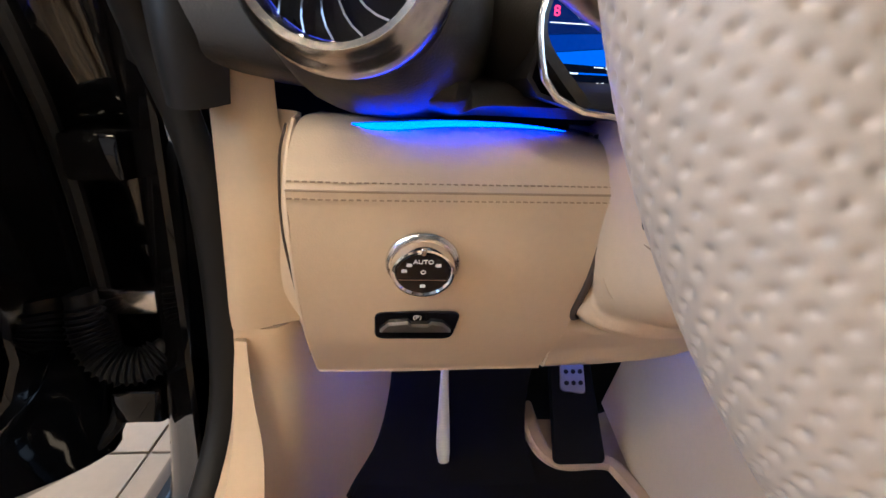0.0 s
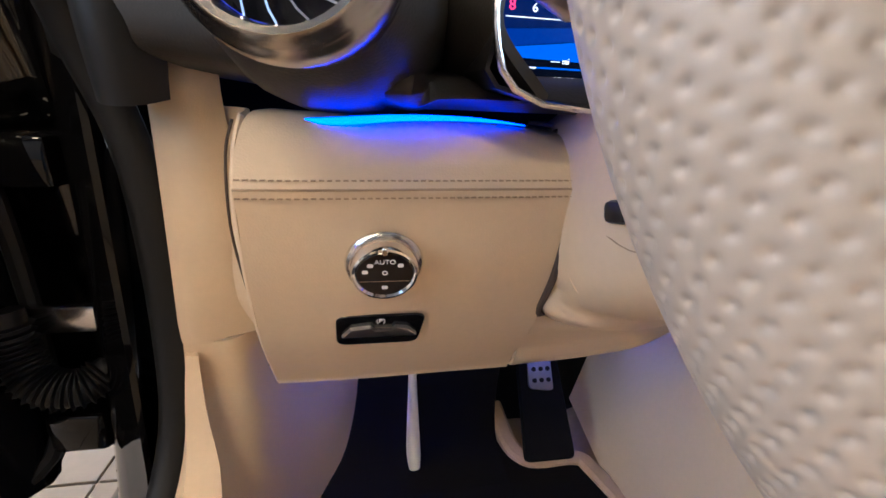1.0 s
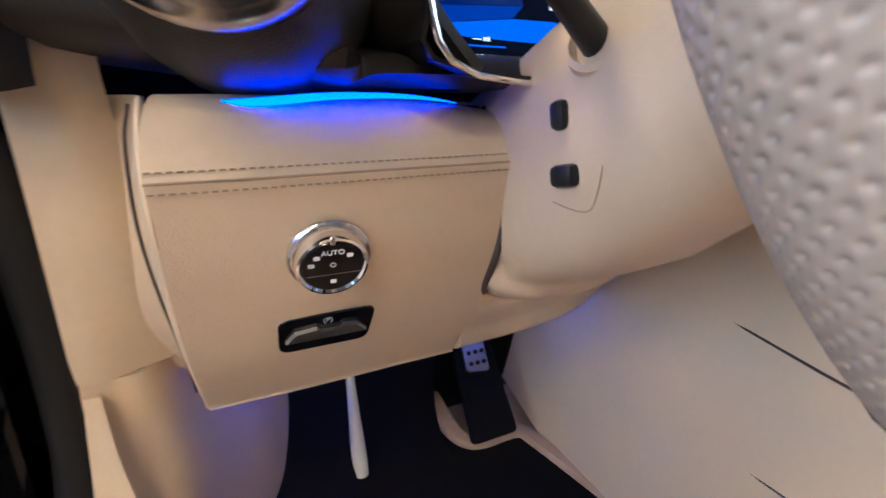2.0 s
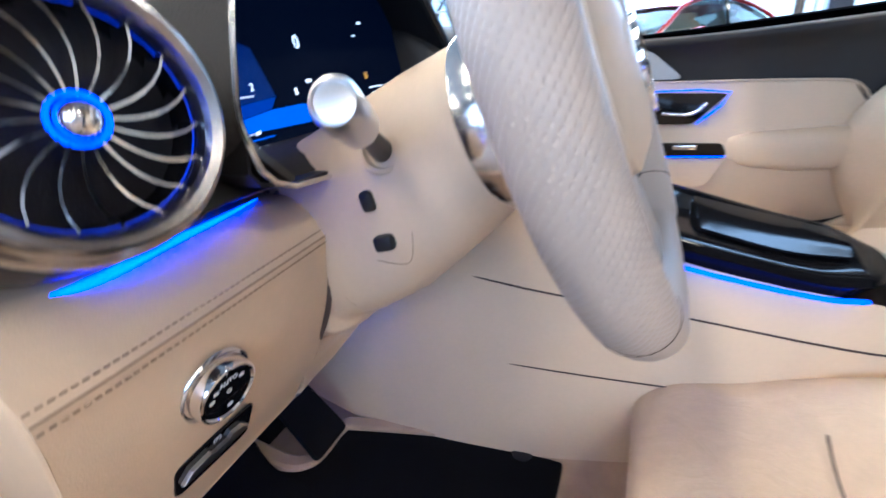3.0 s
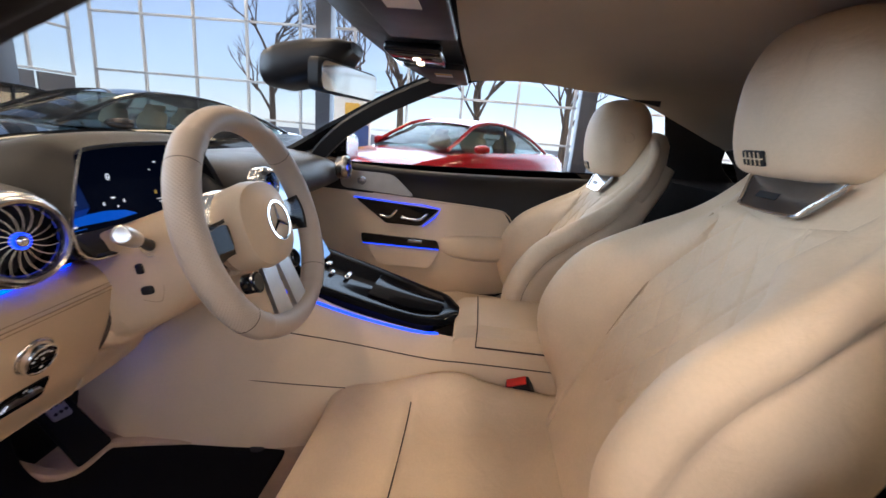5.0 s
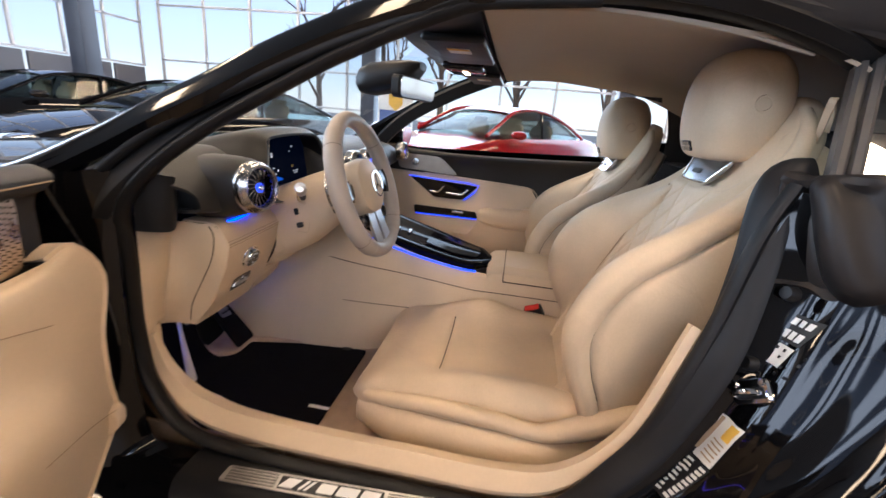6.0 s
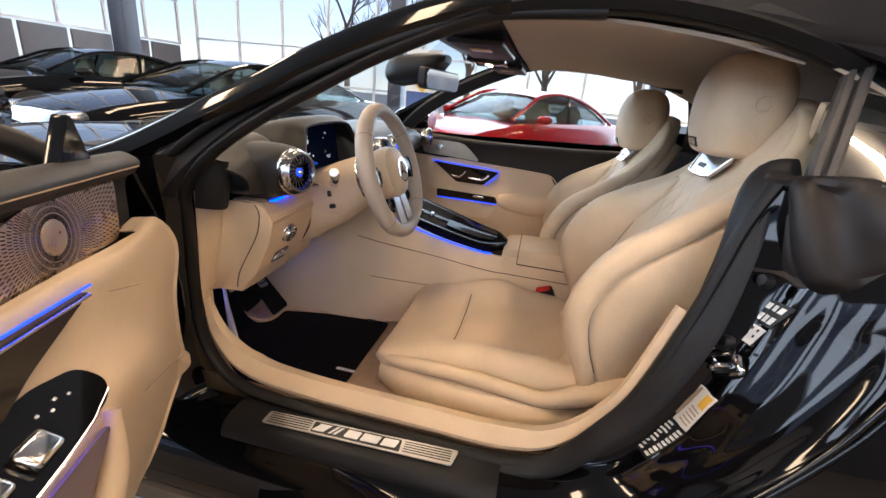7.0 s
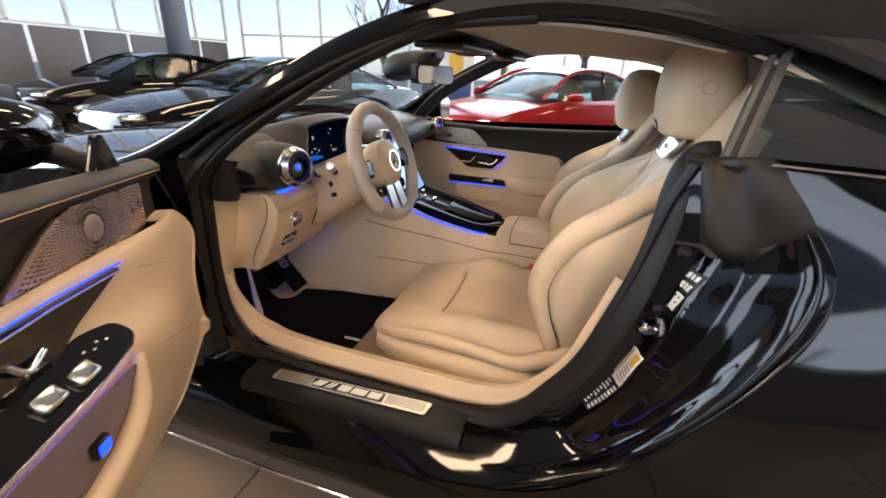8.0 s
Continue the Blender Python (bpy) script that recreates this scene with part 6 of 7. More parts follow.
# built closed: it runs back along -y from the hinge, its inner face towards +x
d_rows = [[(0.05, -0.06, 0.985), (0.05, -0.5, 1.0), (0.05, -0.9, 1.01), (0.04, -1.30, 1.03)], [(0.085, -0.07, 1.0), (0.09, -0.5, 1.02), (0.09, -0.9, 1.03), (0.085, -1.30, 1.045)], [(0.118, -0.08, 0.988), (0.122, -0.5, 1.005), (0.122, -0.9, 1.015), (0.105, -1.31, 1.025)], [(0.118, -0.10, 0.972), (0.120, -0.5, 0.985), (0.120, -0.9, 0.992), (0.10, -1.31, 0.995)], [(0.102, -0.10, 0.955), (0.100, -0.5, 0.96), (0.100, -0.9, 0.965), (0.095, -1.31, 0.975)], [(0.10, -0.10, 0.88), (0.094, -0.5, 0.88), (0.094, -0.9, 0.88), (0.085, -1.31, 0.90)], [(0.095, -0.10, 0.60), (0.09, -0.5, 0.60), (0.09, -0.9, 0.62), (0.08, -1.28, 0.62)], [(0.09, -0.3, 0.38), (0.08, -0.5, 0.34), (0.08, -0.9, 0.35), (0.07, -1.2, 0.42)]]
part("upper_trim", sheet(d_rows, 5, 5, 0.03), dark_leather, door, "dark brown leather upper door trim")
part("belt_stitching", tube([(0.1215, -0.09, 0.981), (0.1245, -0.5, 0.996), (0.1245, -0.9, 1.006)], 0.0012, 6), thread, door)
b_rows = [
    [(0.128, -0.145, 0.882), (0.120, -0.20, 0.879), (0.118, -0.35, 0.884), (0.116, -0.6, 0.884), (0.112, -0.9, 0.86), (0.10, -1.25, 0.85)],
    [(0.152, -0.128, 0.898), (0.142, -0.20, 0.868), (0.136, -0.35, 0.872), (0.132, -0.6, 0.872), (0.124, -0.9, 0.848), (0.11, -1.25, 0.84)],
    [(0.158, -0.082, 0.838), (0.147, -0.20, 0.81), (0.142, -0.35, 0.81), (0.138, -0.6, 0.80), (0.13, -0.9, 0.79), (0.11, -1.25, 0.78)],
    [(0.152, -0.098, 0.745), (0.152, -0.20, 0.755), (0.154, -0.35, 0.772), (0.152, -0.6, 0.772), (0.146, -0.9, 0.72), (0.12, -1.25, 0.72)],
    [(0.152, -0.10, 0.66), (0.165, -0.20, 0.695), (0.185, -0.35, 0.738), (0.196, -0.6, 0.742), (0.190, -0.9, 0.742), (0.13, -1.25, 0.70)],
    [(0.152, -0.095, 0.60), (0.160, -0.18, 0.62), (0.185, -0.35, 0.68), (0.196, -0.6, 0.69), (0.190, -0.9, 0.69), (0.13, -1.25, 0.64)],
    [(0.14, -0.135, 0.54), (0.147, -0.22, 0.54), (0.160, -0.37, 0.56), (0.168, -0.6, 0.58), (0.160, -0.9, 0.58), (0.12, -1.22, 0.56)],
    [(0.125, -0.21, 0.465), (0.13, -0.28, 0.45), (0.13, -0.40, 0.43), (0.13, -0.6, 0.41), (0.125, -0.9, 0.42), (0.11, -1.2, 0.46)],
    [(0.10, -0.33, 0.41), (0.10, -0.36, 0.39), (0.10, -0.45, 0.36), (0.10, -0.6, 0.35), (0.10, -0.9, 0.36), (0.09, -1.15, 0.42)],
]
part("middle_trim", sheet(b_rows, 5, 5, 0.02), leather, door, "beige leather door trim with armrest")
edge = []
for (x, y, z), dy in zip((r[0] for r in b_rows), (0, 0.004, 0.012, 0.008, 0.006, 0.014, 0.0, -0.01, -0.02)):
    edge.append([(x, y, z), (x - 0.005, y + 0.005, z - 0.001), (x - 0.016, y + 0.007 + dy * 0.5, z - 0.003), (x - 0.03, y + 0.008 + dy * 0.5, z - 0.004)])
part("front_edge", sheet(edge, 4, 4, 0.006), leather, door)
part("trim_nub", loft([ring((0.145, -0.098 + d, 0.60), (1, 0, 0), (0, 0, 1), r, r, 2, 16) for d, r in ((-0.02, 0.022), (0.0, 0.024), (0.014, 0.018), (0.022, 0.006))]), leather, door)
part("trim_seam", tube([(0.1475, -0.12, 0.790), (0.1475, -0.19, 0.811), (0.1465, -0.27, 0.836)], 0.0007, 6), thread, door)
part("trim_seam", tube([(0.1585, -0.10, 0.612), (0.180, -0.20, 0.662), (0.203, -0.33, 0.712)], 0.0007, 6), thread, door)
sg = axes((0.105, -0.35, 0.925), (1, 0, 0.05), (0, -1, 0)) @ FLIP
dg = part("speaker_grille", plate(rounded([(-0.205, 0.050), (-0.05, 0.052), (0.01, 0.042), (0.06, 0.020), (0.165, -0.046), (0.06, -0.046), (-0.19, -0.048)], 0.02), 0.007, sg, 0.002), grille_metal, door, "pierced metal speaker grille")
bm = bmesh.new()
for r in range(18):
    for k in range(110):
        a = 2 * math.pi * (k + 0.5 * (r % 2)) / 110
        rr = 0.027 + 0.0085 * r
        x, y = -0.05 + rr * math.cos(a), rr * math.sin(a)
        if -0.195 < x < 0.14 and -0.042 < y < (0.047 if x < -0.03 else 0.044 - 0.62 * max(0.0, x - 0.0)):
            c = sg @ Vector((x, y, 0.0072))
            u = (sg.to_3x3() @ Vector((math.cos(a), math.sin(a), 0))) * 0.0034
            w = (sg.to_3x3() @ Vector((-math.sin(a), math.cos(a), 0))) * 0.00045 * (1 + r * 0.09)
            bm.faces.new([bm.verts.new(c + p) for p in (-u - w, u - w, u + w, -u + w)])
tagged(part("grille_slots", bm, gloss_black, dg), kind="stuff")
part("speaker_badge", lathe([(0.0, 0.0078), (0.003, 0.0088), (0.019, 0.0082), (0.0215, 0.0078), (0.022, 0.005)], 32, sg @ Matrix.Translation((-0.05, 0.0, 0))), grille_metal, dg, "round speaker badge")
rm = axes((0.141, -0.66, 0.825), (1, 0, 0.05), (0, -1, 0)) @ FLIP
dr = part("handle_recess", plate(rounded([(-0.345, 0.035), (-0.10, 0.046), (0.30, 0.03), (0.30, -0.06), (0.02, -0.065), (-0.10, -0.066), (-0.22, -0.006)], 0.012), 0.012, rm, 0.002), gloss_black, door, "glossy black handle recess")
part("light_line", tube([rm @ Vector(p) for p in ((-0.35, 0.040, 0.009), (-0.1, 0.052, 0.009), (0.3, 0.038, 0.009))], 0.0019, 6, 3), led_blue, dr, "blue light line")
part("recess_trim", tube([rm @ Vector(p) for p in ((-0.34, 0.030, 0.012), (-0.1, 0.041, 0.012), (0.3, 0.028, 0.012))], 0.0025, 6, 3), chrome, dr)
part("inner_handle", tube([rm @ Vector(p) for p in ((-0.06, -0.02, 0.012), (0.02, -0.028, 0.032), (0.06, 0.01, 0.022))], 0.009, 10), chrome, dr, "chrome door handle")
part("seat_switch", tube([rm @ Vector(p) for p in ((-0.15, -0.005, 0.012), (-0.11, -0.01, 0.022), (-0.09, 0.012, 0.018))], 0.006, 10), chrome, dr)
wp = axes((0.176, -0.555, 0.762), (0.55, 0, 0.83), (0, -1, -0.02))
dp = part("switch_panel", plate(rounded([(-0.18, 0.005), (-0.155, 0.024), (-0.06, 0.030), (0.28, 0.032), (0.28, -0.045), (-0.12, -0.045), (-0.175, -0.028)], 0.016), 0.012, wp, 0.003), gloss_black, door, "glossy black window switch panel")
for k in range(2):
    part("window_switch", box((-0.055 + 0.058 * k, 0.004 - 0.006 * k, 0.018), (0.040, 0.030, 0.014), 0.006, 3, wp), chrome, dp, "chrome window switch")
for k in range(4):
    part("memory_button", box((-0.135 + 0.014 * k, -0.012 - 0.007 * (k % 2), 0.0125), (0.005, 0.0035, 0.0012), 0.0004, 1, wp), white_print, dp)
part("panel_trim", tube([wp @ Vector(p) for p in ((-0.165, 0.016, 0.010), (-0.06, 0.031, 0.010), (0.28, 0.033, 0.010))], 0.0022, 6, 3), chrome, dp)
part("light_line", tube([wp @ Vector(p) for p in ((-0.15, 0.018, -0.006), (-0.06, 0.026, -0.006), (0.28, 0.028, -0.006))], 0.003, 6, 3), led_violet, dp, "violet light line under the switch panel")
part("pocket_face", plate(rounded([(-0.165, 0.045), (0.30, 0.05), (0.30, -0.10), (0.02, -0.085), (-0.115, -0.03)], 0.02), 0.004, axes((0.196, -0.575, 0.688), (1, 0, -0.12), (0, -1, 0)) @ FLIP), pocket_m, door, "door pocket lit in violet")
part("pocket_lip", tube([(0.196, -0.395, 0.735), (0.205, -0.43, 0.66), (0.210, -0.52, 0.615), (0.212, -0.68, 0.596), (0.205, -0.9, 0.59)], [0.010, 0.016, 0.018, 0.018, 0.016], 12), leather, door, "rounded beige rim of the door pocket")
btn = part("boot_switch", box((0.203, -0.53, 0.665), (0.014, 0.034, 0.028), 0.005, 2), gloss_black, door, "blue-lit boot release button")
part("button_light", box((0.2108, -0.53, 0.665), (0.003, 0.024, 0.018), 0.001, 1), led_blue, btn)
part("outer_skin", sheet([[(0.0, 0.0, 0.95), (-0.02, -0.5, 0.975), (-0.01, -1.0, 0.99), (0.02, -1.33, 1.01)], [(-0.05, 0.02, 0.80), (-0.06, -0.5, 0.82), (-0.05, -1.0, 0.84), (-0.0, -1.36, 0.86)], [(-0.055, 0.03, 0.6), (-0.07, -0.5, 0.6), (-0.06, -1.0, 0.6), (-0.02, -1.33, 0.62)], [(-0.04, 0.0, 0.43), (-0.055, -0.45, 0.29), (-0.045, -1.0, 0.28), (-0.02, -1.2, 0.32)]], 5, 5, 0.006), paint, door)
part("shut_face", sheet([[(0.0, 0.0, 0.95), (0.03, -0.02, 0.96), (0.07, -0.06, 0.985), (0.11, -0.09, 0.985)], [(-0.05, 0.02, 0.8), (0.0, 0.0, 0.8), (0.05, -0.035, 0.8), (0.135, -0.035, 0.8)], [(-0.055, 0.03, 0.6), (0.01, -0.0, 0.6), (0.055, -0.02, 0.6), (0.13, -0.03, 0.6)], [(-0.04, 0.0, 0.43), (0.02, -0.03, 0.425), (0.06, -0.20, 0.42), (0.10, -0.26, 0.43)]], 5, 5, 0.006), paint, door, "glossy black door shut face")
part("door_seal", tube([(0.02, -0.01, 0.96), (0.0, 0.012, 0.8), (-0.005, 0.016, 0.6), (0.0, -0.0, 0.46), (0.02, -0.12, 0.41), (0.03, -0.4, 0.34)], 0.009, 8), rubber, door)
part("floor_edge", sheet([[(-0.04, 0.0, 0.43), (0.02, -0.03, 0.425), (0.08, -0.30, 0.42)], [(-0.055, -0.5, 0.27), (0.02, -0.5, 0.28), (0.09, -0.5, 0.34)], [(-0.03, -1.15, 0.31), (0.02, -1.15, 0.32), (0.08, -1.15, 0.40)]], 4, 4, 0.006), paint, door)
part("rear_shut_face", sheet([[(0.02, -1.33, 1.01), (0.10, -1.31, 1.02)], [(-0.02, -1.33, 0.62), (0.09, -1.29, 0.62)], [(-0.02, -1.2, 0.32), (0.08, -1.18, 0.42)]], 4, 4, 0.006), paint, door)
part("window_sail", plate(rounded([(0.165, 1.0), (0.195, 1.068), (0.203, 1.066), (0.24, 1.0)], 0.004), 0.02, axes((0.075, 0, 0), (1, 0, 0), (0, -1, 0)) @ FLIP, 0.003), gloss_black, door, "black triangular window sail")
dm = part("side_mirror", loft([ring((-0.12, y, 1.06), (1, 0, 0), (0, 0, 1), a, b, 2.5, 24) for y, a, b in ((-0.28, 0.10, 0.062), (-0.24, 0.112, 0.07), (-0.18, 0.11, 0.068), (-0.10, 0.08, 0.05), (-0.06, 0.03, 0.02))]), paint, door, "black door mirror")
part("mirror_foot", tube([(0.02, -0.12, 0.985), (-0.03, -0.15, 1.02), (-0.08, -0.18, 1.03)], 0.022, 10), plastic, dm)
# hinge gear between door and body
hinge = thing("door_hinge", "black painted door hinge and ribbed cable boot", "hinge", (-0.9, 0.8, 0.4))
part("hinge_cover", sheet([[(-0.835, 0.775, 0.975), (-0.87, 0.815, 0.975), (-0.92, 0.805, 0.97), (-0.945, 0.79, 0.965)], [(-0.84, 0.785, 0.80), (-0.885, 0.86, 0.80), (-0.925, 0.85, 0.80), (-0.955, 0.81, 0.80)], [(-0.845, 0.785, 0.55), (-0.89, 0.87, 0.55), (-0.93, 0.86, 0.55), (-0.96, 0.81, 0.55)], [(-0.855, 0.79, 0.44), (-0.89, 0.84, 0.44), (-0.93, 0.84, 0.44), (-0.96, 0.82, 0.44)]], 5, 5, 0.004), paint, hinge, "black inner wing cover")
part("upper_hinge", box((-0.885, 0.80, 0.80), (0.06, 0.08, 0.05), 0.008, 2), paint, hinge)
part("lower_hinge", box((-0.895, 0.80, 0.50), (0.06, 0.08, 0.05), 0.008, 2), paint, hinge)
part("check_strap", box((-0.885, 0.77, 0.64), (0.10, 0.012, 0.03), 0.003, 2, Matrix.Identity(4)), chrome, hinge)
rib = [(-0.845, 0.76, 0.585), (-0.865, 0.74, 0.575), (-0.895, 0.735, 0.585), (-0.915, 0.745, 0.615), (-0.92, 0.75, 0.66)]
part("cable_boot", tube(rib, [0.016, 0.018, 0.018, 0.018, 0.016], 14), rubber, hinge, "ribbed rubber cable boot")
fine = cr(rib, 6)
bm = bmesh.new()
for p, (t, s1, s2) in zip(fine[2:-2], frames(fine)[2:-2]):
    loft([[p + t * o + (s1 * math.cos(2 * math.pi * j / 14) + s2 * math.sin(2 * math.pi * j / 14)) * r for j in range(14)] for o, r in ((-0.0018, 0.018), (0, 0.0215), (0.0018, 0.018))], True, bm)
tagged(part("rib", bm, rubber, hinge), kind="stuff")

# ---- showroom ----
def structure(name, bm, material, label):
    return solo(name, bm, material, label, "structure", kind="structure")


floor_m = mat("polished_tile", (0.205, 0.158, 0.116), 0.34, vary=0.14, scale=1.5, world=True, spec=0.18)
wall_m = mat("pale_wall", (0.55, 0.56, 0.58), 0.8, vary=0.05)
panel_m = mat("grey_panel", (0.10, 0.105, 0.12), 0.6, vary=0.08)
frame_m = mat("white_frame", (0.62, 0.66, 0.7), 0.5, vary=0.04)
steel_m = mat("dark_steel", (0.03, 0.035, 0.05), 0.5, vary=0.1)
lamp_m = mat("lamp_panel", (0.9, 0.9, 0.9), 0.5, emit=(1.0, 0.72, 0.44), power=19.0)
blue_m = mat("blue_print", (0.03, 0.07, 0.25), 0.5, vary=0.05)
structure("floor", box((0, 0, -0.066), (24, 26, 0.12), 0), floor_m, "polished pale showroom floor")
ceil_m = mat("dark_ceiling", (0.14, 0.145, 0.15), 0.8, vary=0.1)
dim_m = mat("grey_wall", (0.16, 0.16, 0.17), 0.7, vary=0.08)
structure("ceiling", box((0, 0, 6.05), (24, 26, 0.1), 0), ceil_m, "dark showroom ceiling")
# added out of view: blocks the low western sky from the black paint's reflections
structure("west_sky_blocker", box((-9.72, 0, 1.15), (0.1, 24, 2.3), 0), panel_m, "unseen dark grey wall added to keep low sky out of paint reflections")
structure("wall_south", box((0, -12, 3), (22, 0.2, 6), 0), dim_m, "plain grey wall")
# glazed wall to the east
structure("wall_east", box((9.6, 0, 5.4), (0.25, 24, 1.2), 0), wall_m, "wall above the glazing")


def glazing(name, x0, x1, y0, y1, zs, step, label):
    """A glazed front between two points: mullions and rails."""
    w = thing(name, label, "window", (x0, y0, 0), kind="structure")
    d = Vector((x1 - x0, y1 - y0, 0))
    n = int(d.length / step)
    for k in range(n + 1):
        p = Vector((x0, y0, 0)) + d * k / n
        part("mullion", box((p.x, p.y, (zs[0] + zs[-1]) / 2), (0.06, 0.06, zs[-1] - zs[0]), 0.005), frame_m, w)
    for z in zs:
        c = Vector((x0, y0, z)) + d / 2
        part("rail", box(c, (abs(d.x) + 0.06, abs(d.y) + 0.06, 0.05), 0.005), frame_m, w)
    return w


glazing("window_1", 9.5, 9.5, -11, 9.5, (0.05, 1.05, 1.9, 3.2, 4.75), 1.25, "tall glazed showroom front with pale frames")
glazing("window_3", -9.6, -9.6, -11, 9.5, (2.32, 4.1, 5.95), 3.4, "tall glazed front beyond the driver's side")
glazing("window_2", -10.5, 9.4, 10.0, 10.0, (1.72, 2.75, 3.8, 5.0), 1.0, "band of windows above grey panels")
structure("wall_north", box((-0.5, 10.1, 5.5), (21, 0.2, 1.0), 0), wall_m, "wall above the windows")
for k in range(20):
    x = -10.05 + k * 1.0
    solo("wall_panel", box((x, 10.02, 0.84), (0.9, 0.06, 1.66), 0.01), panel_m, "dark grey wall panel below the windows", "panel", kind="structure")
for x, y in ((6.2, 8.3), (9.0, 3.6), (9.0, -2.2), (-4.0, 9.3)):
    solo("column", box((x, y, 3.0), (0.34, 0.34, 6.0), 0.02), steel_m, "dark steel showroom column", "column", kind="structure")
for i in range(4):
    for j in range(4):
        solo("ceiling_lamp", box((-7.5 + i * 5, -8 + j * 5, 5.9), (2.4, 0.5, 0.12), 0.02), lamp_m, "long warm-white ceiling lamp", "lamp", group="ceiling lamps")
sign = thing("sign_board", "tall poster with blue and yellow print", "sign", (8.3, 2.75, 0))
part("board", box((8.3, 2.75, 1.0), (0.04, 0.8, 2.0), 0.004), label_white, sign)
part("blue_field", box((8.278, 2.75, 0.85), (0.006, 0.72, 0.55), 0.002), blue_m, sign)
part("top_band", box((8.278, 2.75, 1.72), (0.006, 0.78, 0.12), 0.002), blue_m, sign)
part("shield", plate(rounded([(-0.16, 0.2), (0.16, 0.2), (0.16, -0.1), (0, -0.24), (-0.16, -0.1)], 0.03), 0.008, axes((8.278, 2.75, 1.35), (-1, 0, 0), (0, -1, 0))), label_yellow, sign)


def sedan(name, body_mat, label, m):
    """A parked saloon: front towards +x, length 4.7 m, resting on z = 0."""
    s = thing(name, label, "car", m=m, group="parked cars")
    prof = [(-2.3, 0.35, 0.62), (-2.32, 0.75, 0.8), (-2.1, 0.98, 0.84), (-1.2, 1.0, 0.9), (0.0, 0.99, 0.91), (0.9, 0.97, 0.9), (1.7, 0.86, 0.86), (2.2, 0.70, 0.78), (2.36, 0.5, 0.68)]
    rings = []
    for x, z, w in prof:
        rings.append([Vector((x, y * w, zz)) for y, zz in ((-1, 0.45), (-1.02, 0.6), (-0.99, z - 0.12), (-0.9, z - 0.03), (-0.5, z + 0.005), (0, z + 0.015), (0.5, z + 0.005), (0.9, z - 0.03), (0.99, z - 0.12), (1.02, 0.6), (1, 0.45), (0.95, 0.25), (0, 0.2), (-0.95, 0.25))])
    fine = [cr([r[j] for r in rings], 4) for j in range(14)]
    part("body", loft([[fine[j][i] for j in range(14)] for i in range(len(fine[0]))]), body_mat, s, "glossy body")
    cab = [(-1.75, 0.99, 0.66), (-1.2, 1.22, 0.62), (-0.6, 1.38, 0.58), (0.0, 1.41, 0.57), (0.45, 1.33, 0.58), (1.15, 0.99, 0.68)]
    part("glasshouse", loft([[Vector((x, y, zz)) for y, zz in ((-0.74, 0.93), (-w, z - 0.03), (-w * 0.7, z), (0, z + 0.015), (w * 0.7, z), (w, z - 0.03), (0.74, 0.93))] for x, z, w in cab]), car_glass, s, "clear car windows")
    part("roof", sheet([[(x, -w * 0.98, z - 0.012), (x, -w * 0.6, z + 0.012), (x, 0, z + 0.024), (x, w * 0.6, z + 0.012), (x, w * 0.98, z - 0.012)] for x, z, w in cab[1:5]], 4, 4, 0.008), body_mat, s)
    part("cabin_floor", box((-0.3, 0, 0.90), (2.4, 1.3, 0.05), 0.02), plastic, s)
    for x, y in ((0.1, -0.35), (0.1, 0.35), (-0.8, -0.35), (-0.8, 0.35)):
        part("seat", loft([ring((x - 0.1 * f, y, 0.92 + 0.34 * f), (1, 0, 0), (0, 1, 0), 0.08, w, 3, 16) for f, w in ((0, 0.2), (0.4, 0.22), (0.65, 0.18), (0.75, 0.1), (0.95, 0.12), (1.0, 0.07))]), leather, s)
    for sd in (-1, 1):
        part("roof_pillar", tube([(1.15, sd * 0.70, 0.98), (0.8, sd * 0.66, 1.16), (0.45, sd * 0.60, 1.325), (0.0, sd * 0.59, 1.40), (-0.6, sd * 0.60, 1.37), (-1.2, sd * 0.645, 1.21), (-1.75, sd * 0.70, 0.98)], 0.028, 8), body_mat, s)
        part("centre_pillar", tube([(-0.25, sd * 0.745, 0.95), (-0.3, sd * 0.67, 1.2), (-0.35, sd * 0.60, 1.38)], 0.022, 6), gloss_black, s)
        part("side_mirror", loft([ring((x, sd * 0.97, 1.02), (0, 1, 0), (0, 0, 1), a, b, 2.5, 16) for x, a, b in ((0.70, 0.09, 0.055), (0.76, 0.10, 0.065), (0.86, 0.07, 0.05), (0.9, 0.03, 0.02))]), body_mat, s)
        for x in (1.45, -1.4):
            wl = part("wheel", lathe([(0.0, 0.0), (0.25, 0.0), (0.32, 0.02), (0.335, 0.05), (0.335, 0.2), (0.3, 0.22), (0.0, 0.2)], 28, axes((x, sd * 0.72, 0.335), (0, sd, 0), (0, 0, 1))), rubber, s)
            part("rim", lathe([(0.0, 0.205), (0.2, 0.215), (0.23, 0.225), (0.24, 0.2)], 24, axes((x, sd * 0.72, 0.335), (0, sd, 0), (0, 0, 1))), brushed, wl)
        part("headlight", loft([ring((x, sd * 0.62, 0.66), (0, 1, 0), (0, 0, 1), a, b, 2.5, 16) for x, a, b in ((2.1, 0.17, 0.06), (2.2, 0.15, 0.05), (2.26, 0.08, 0.03))]), chrome, s)
    return s


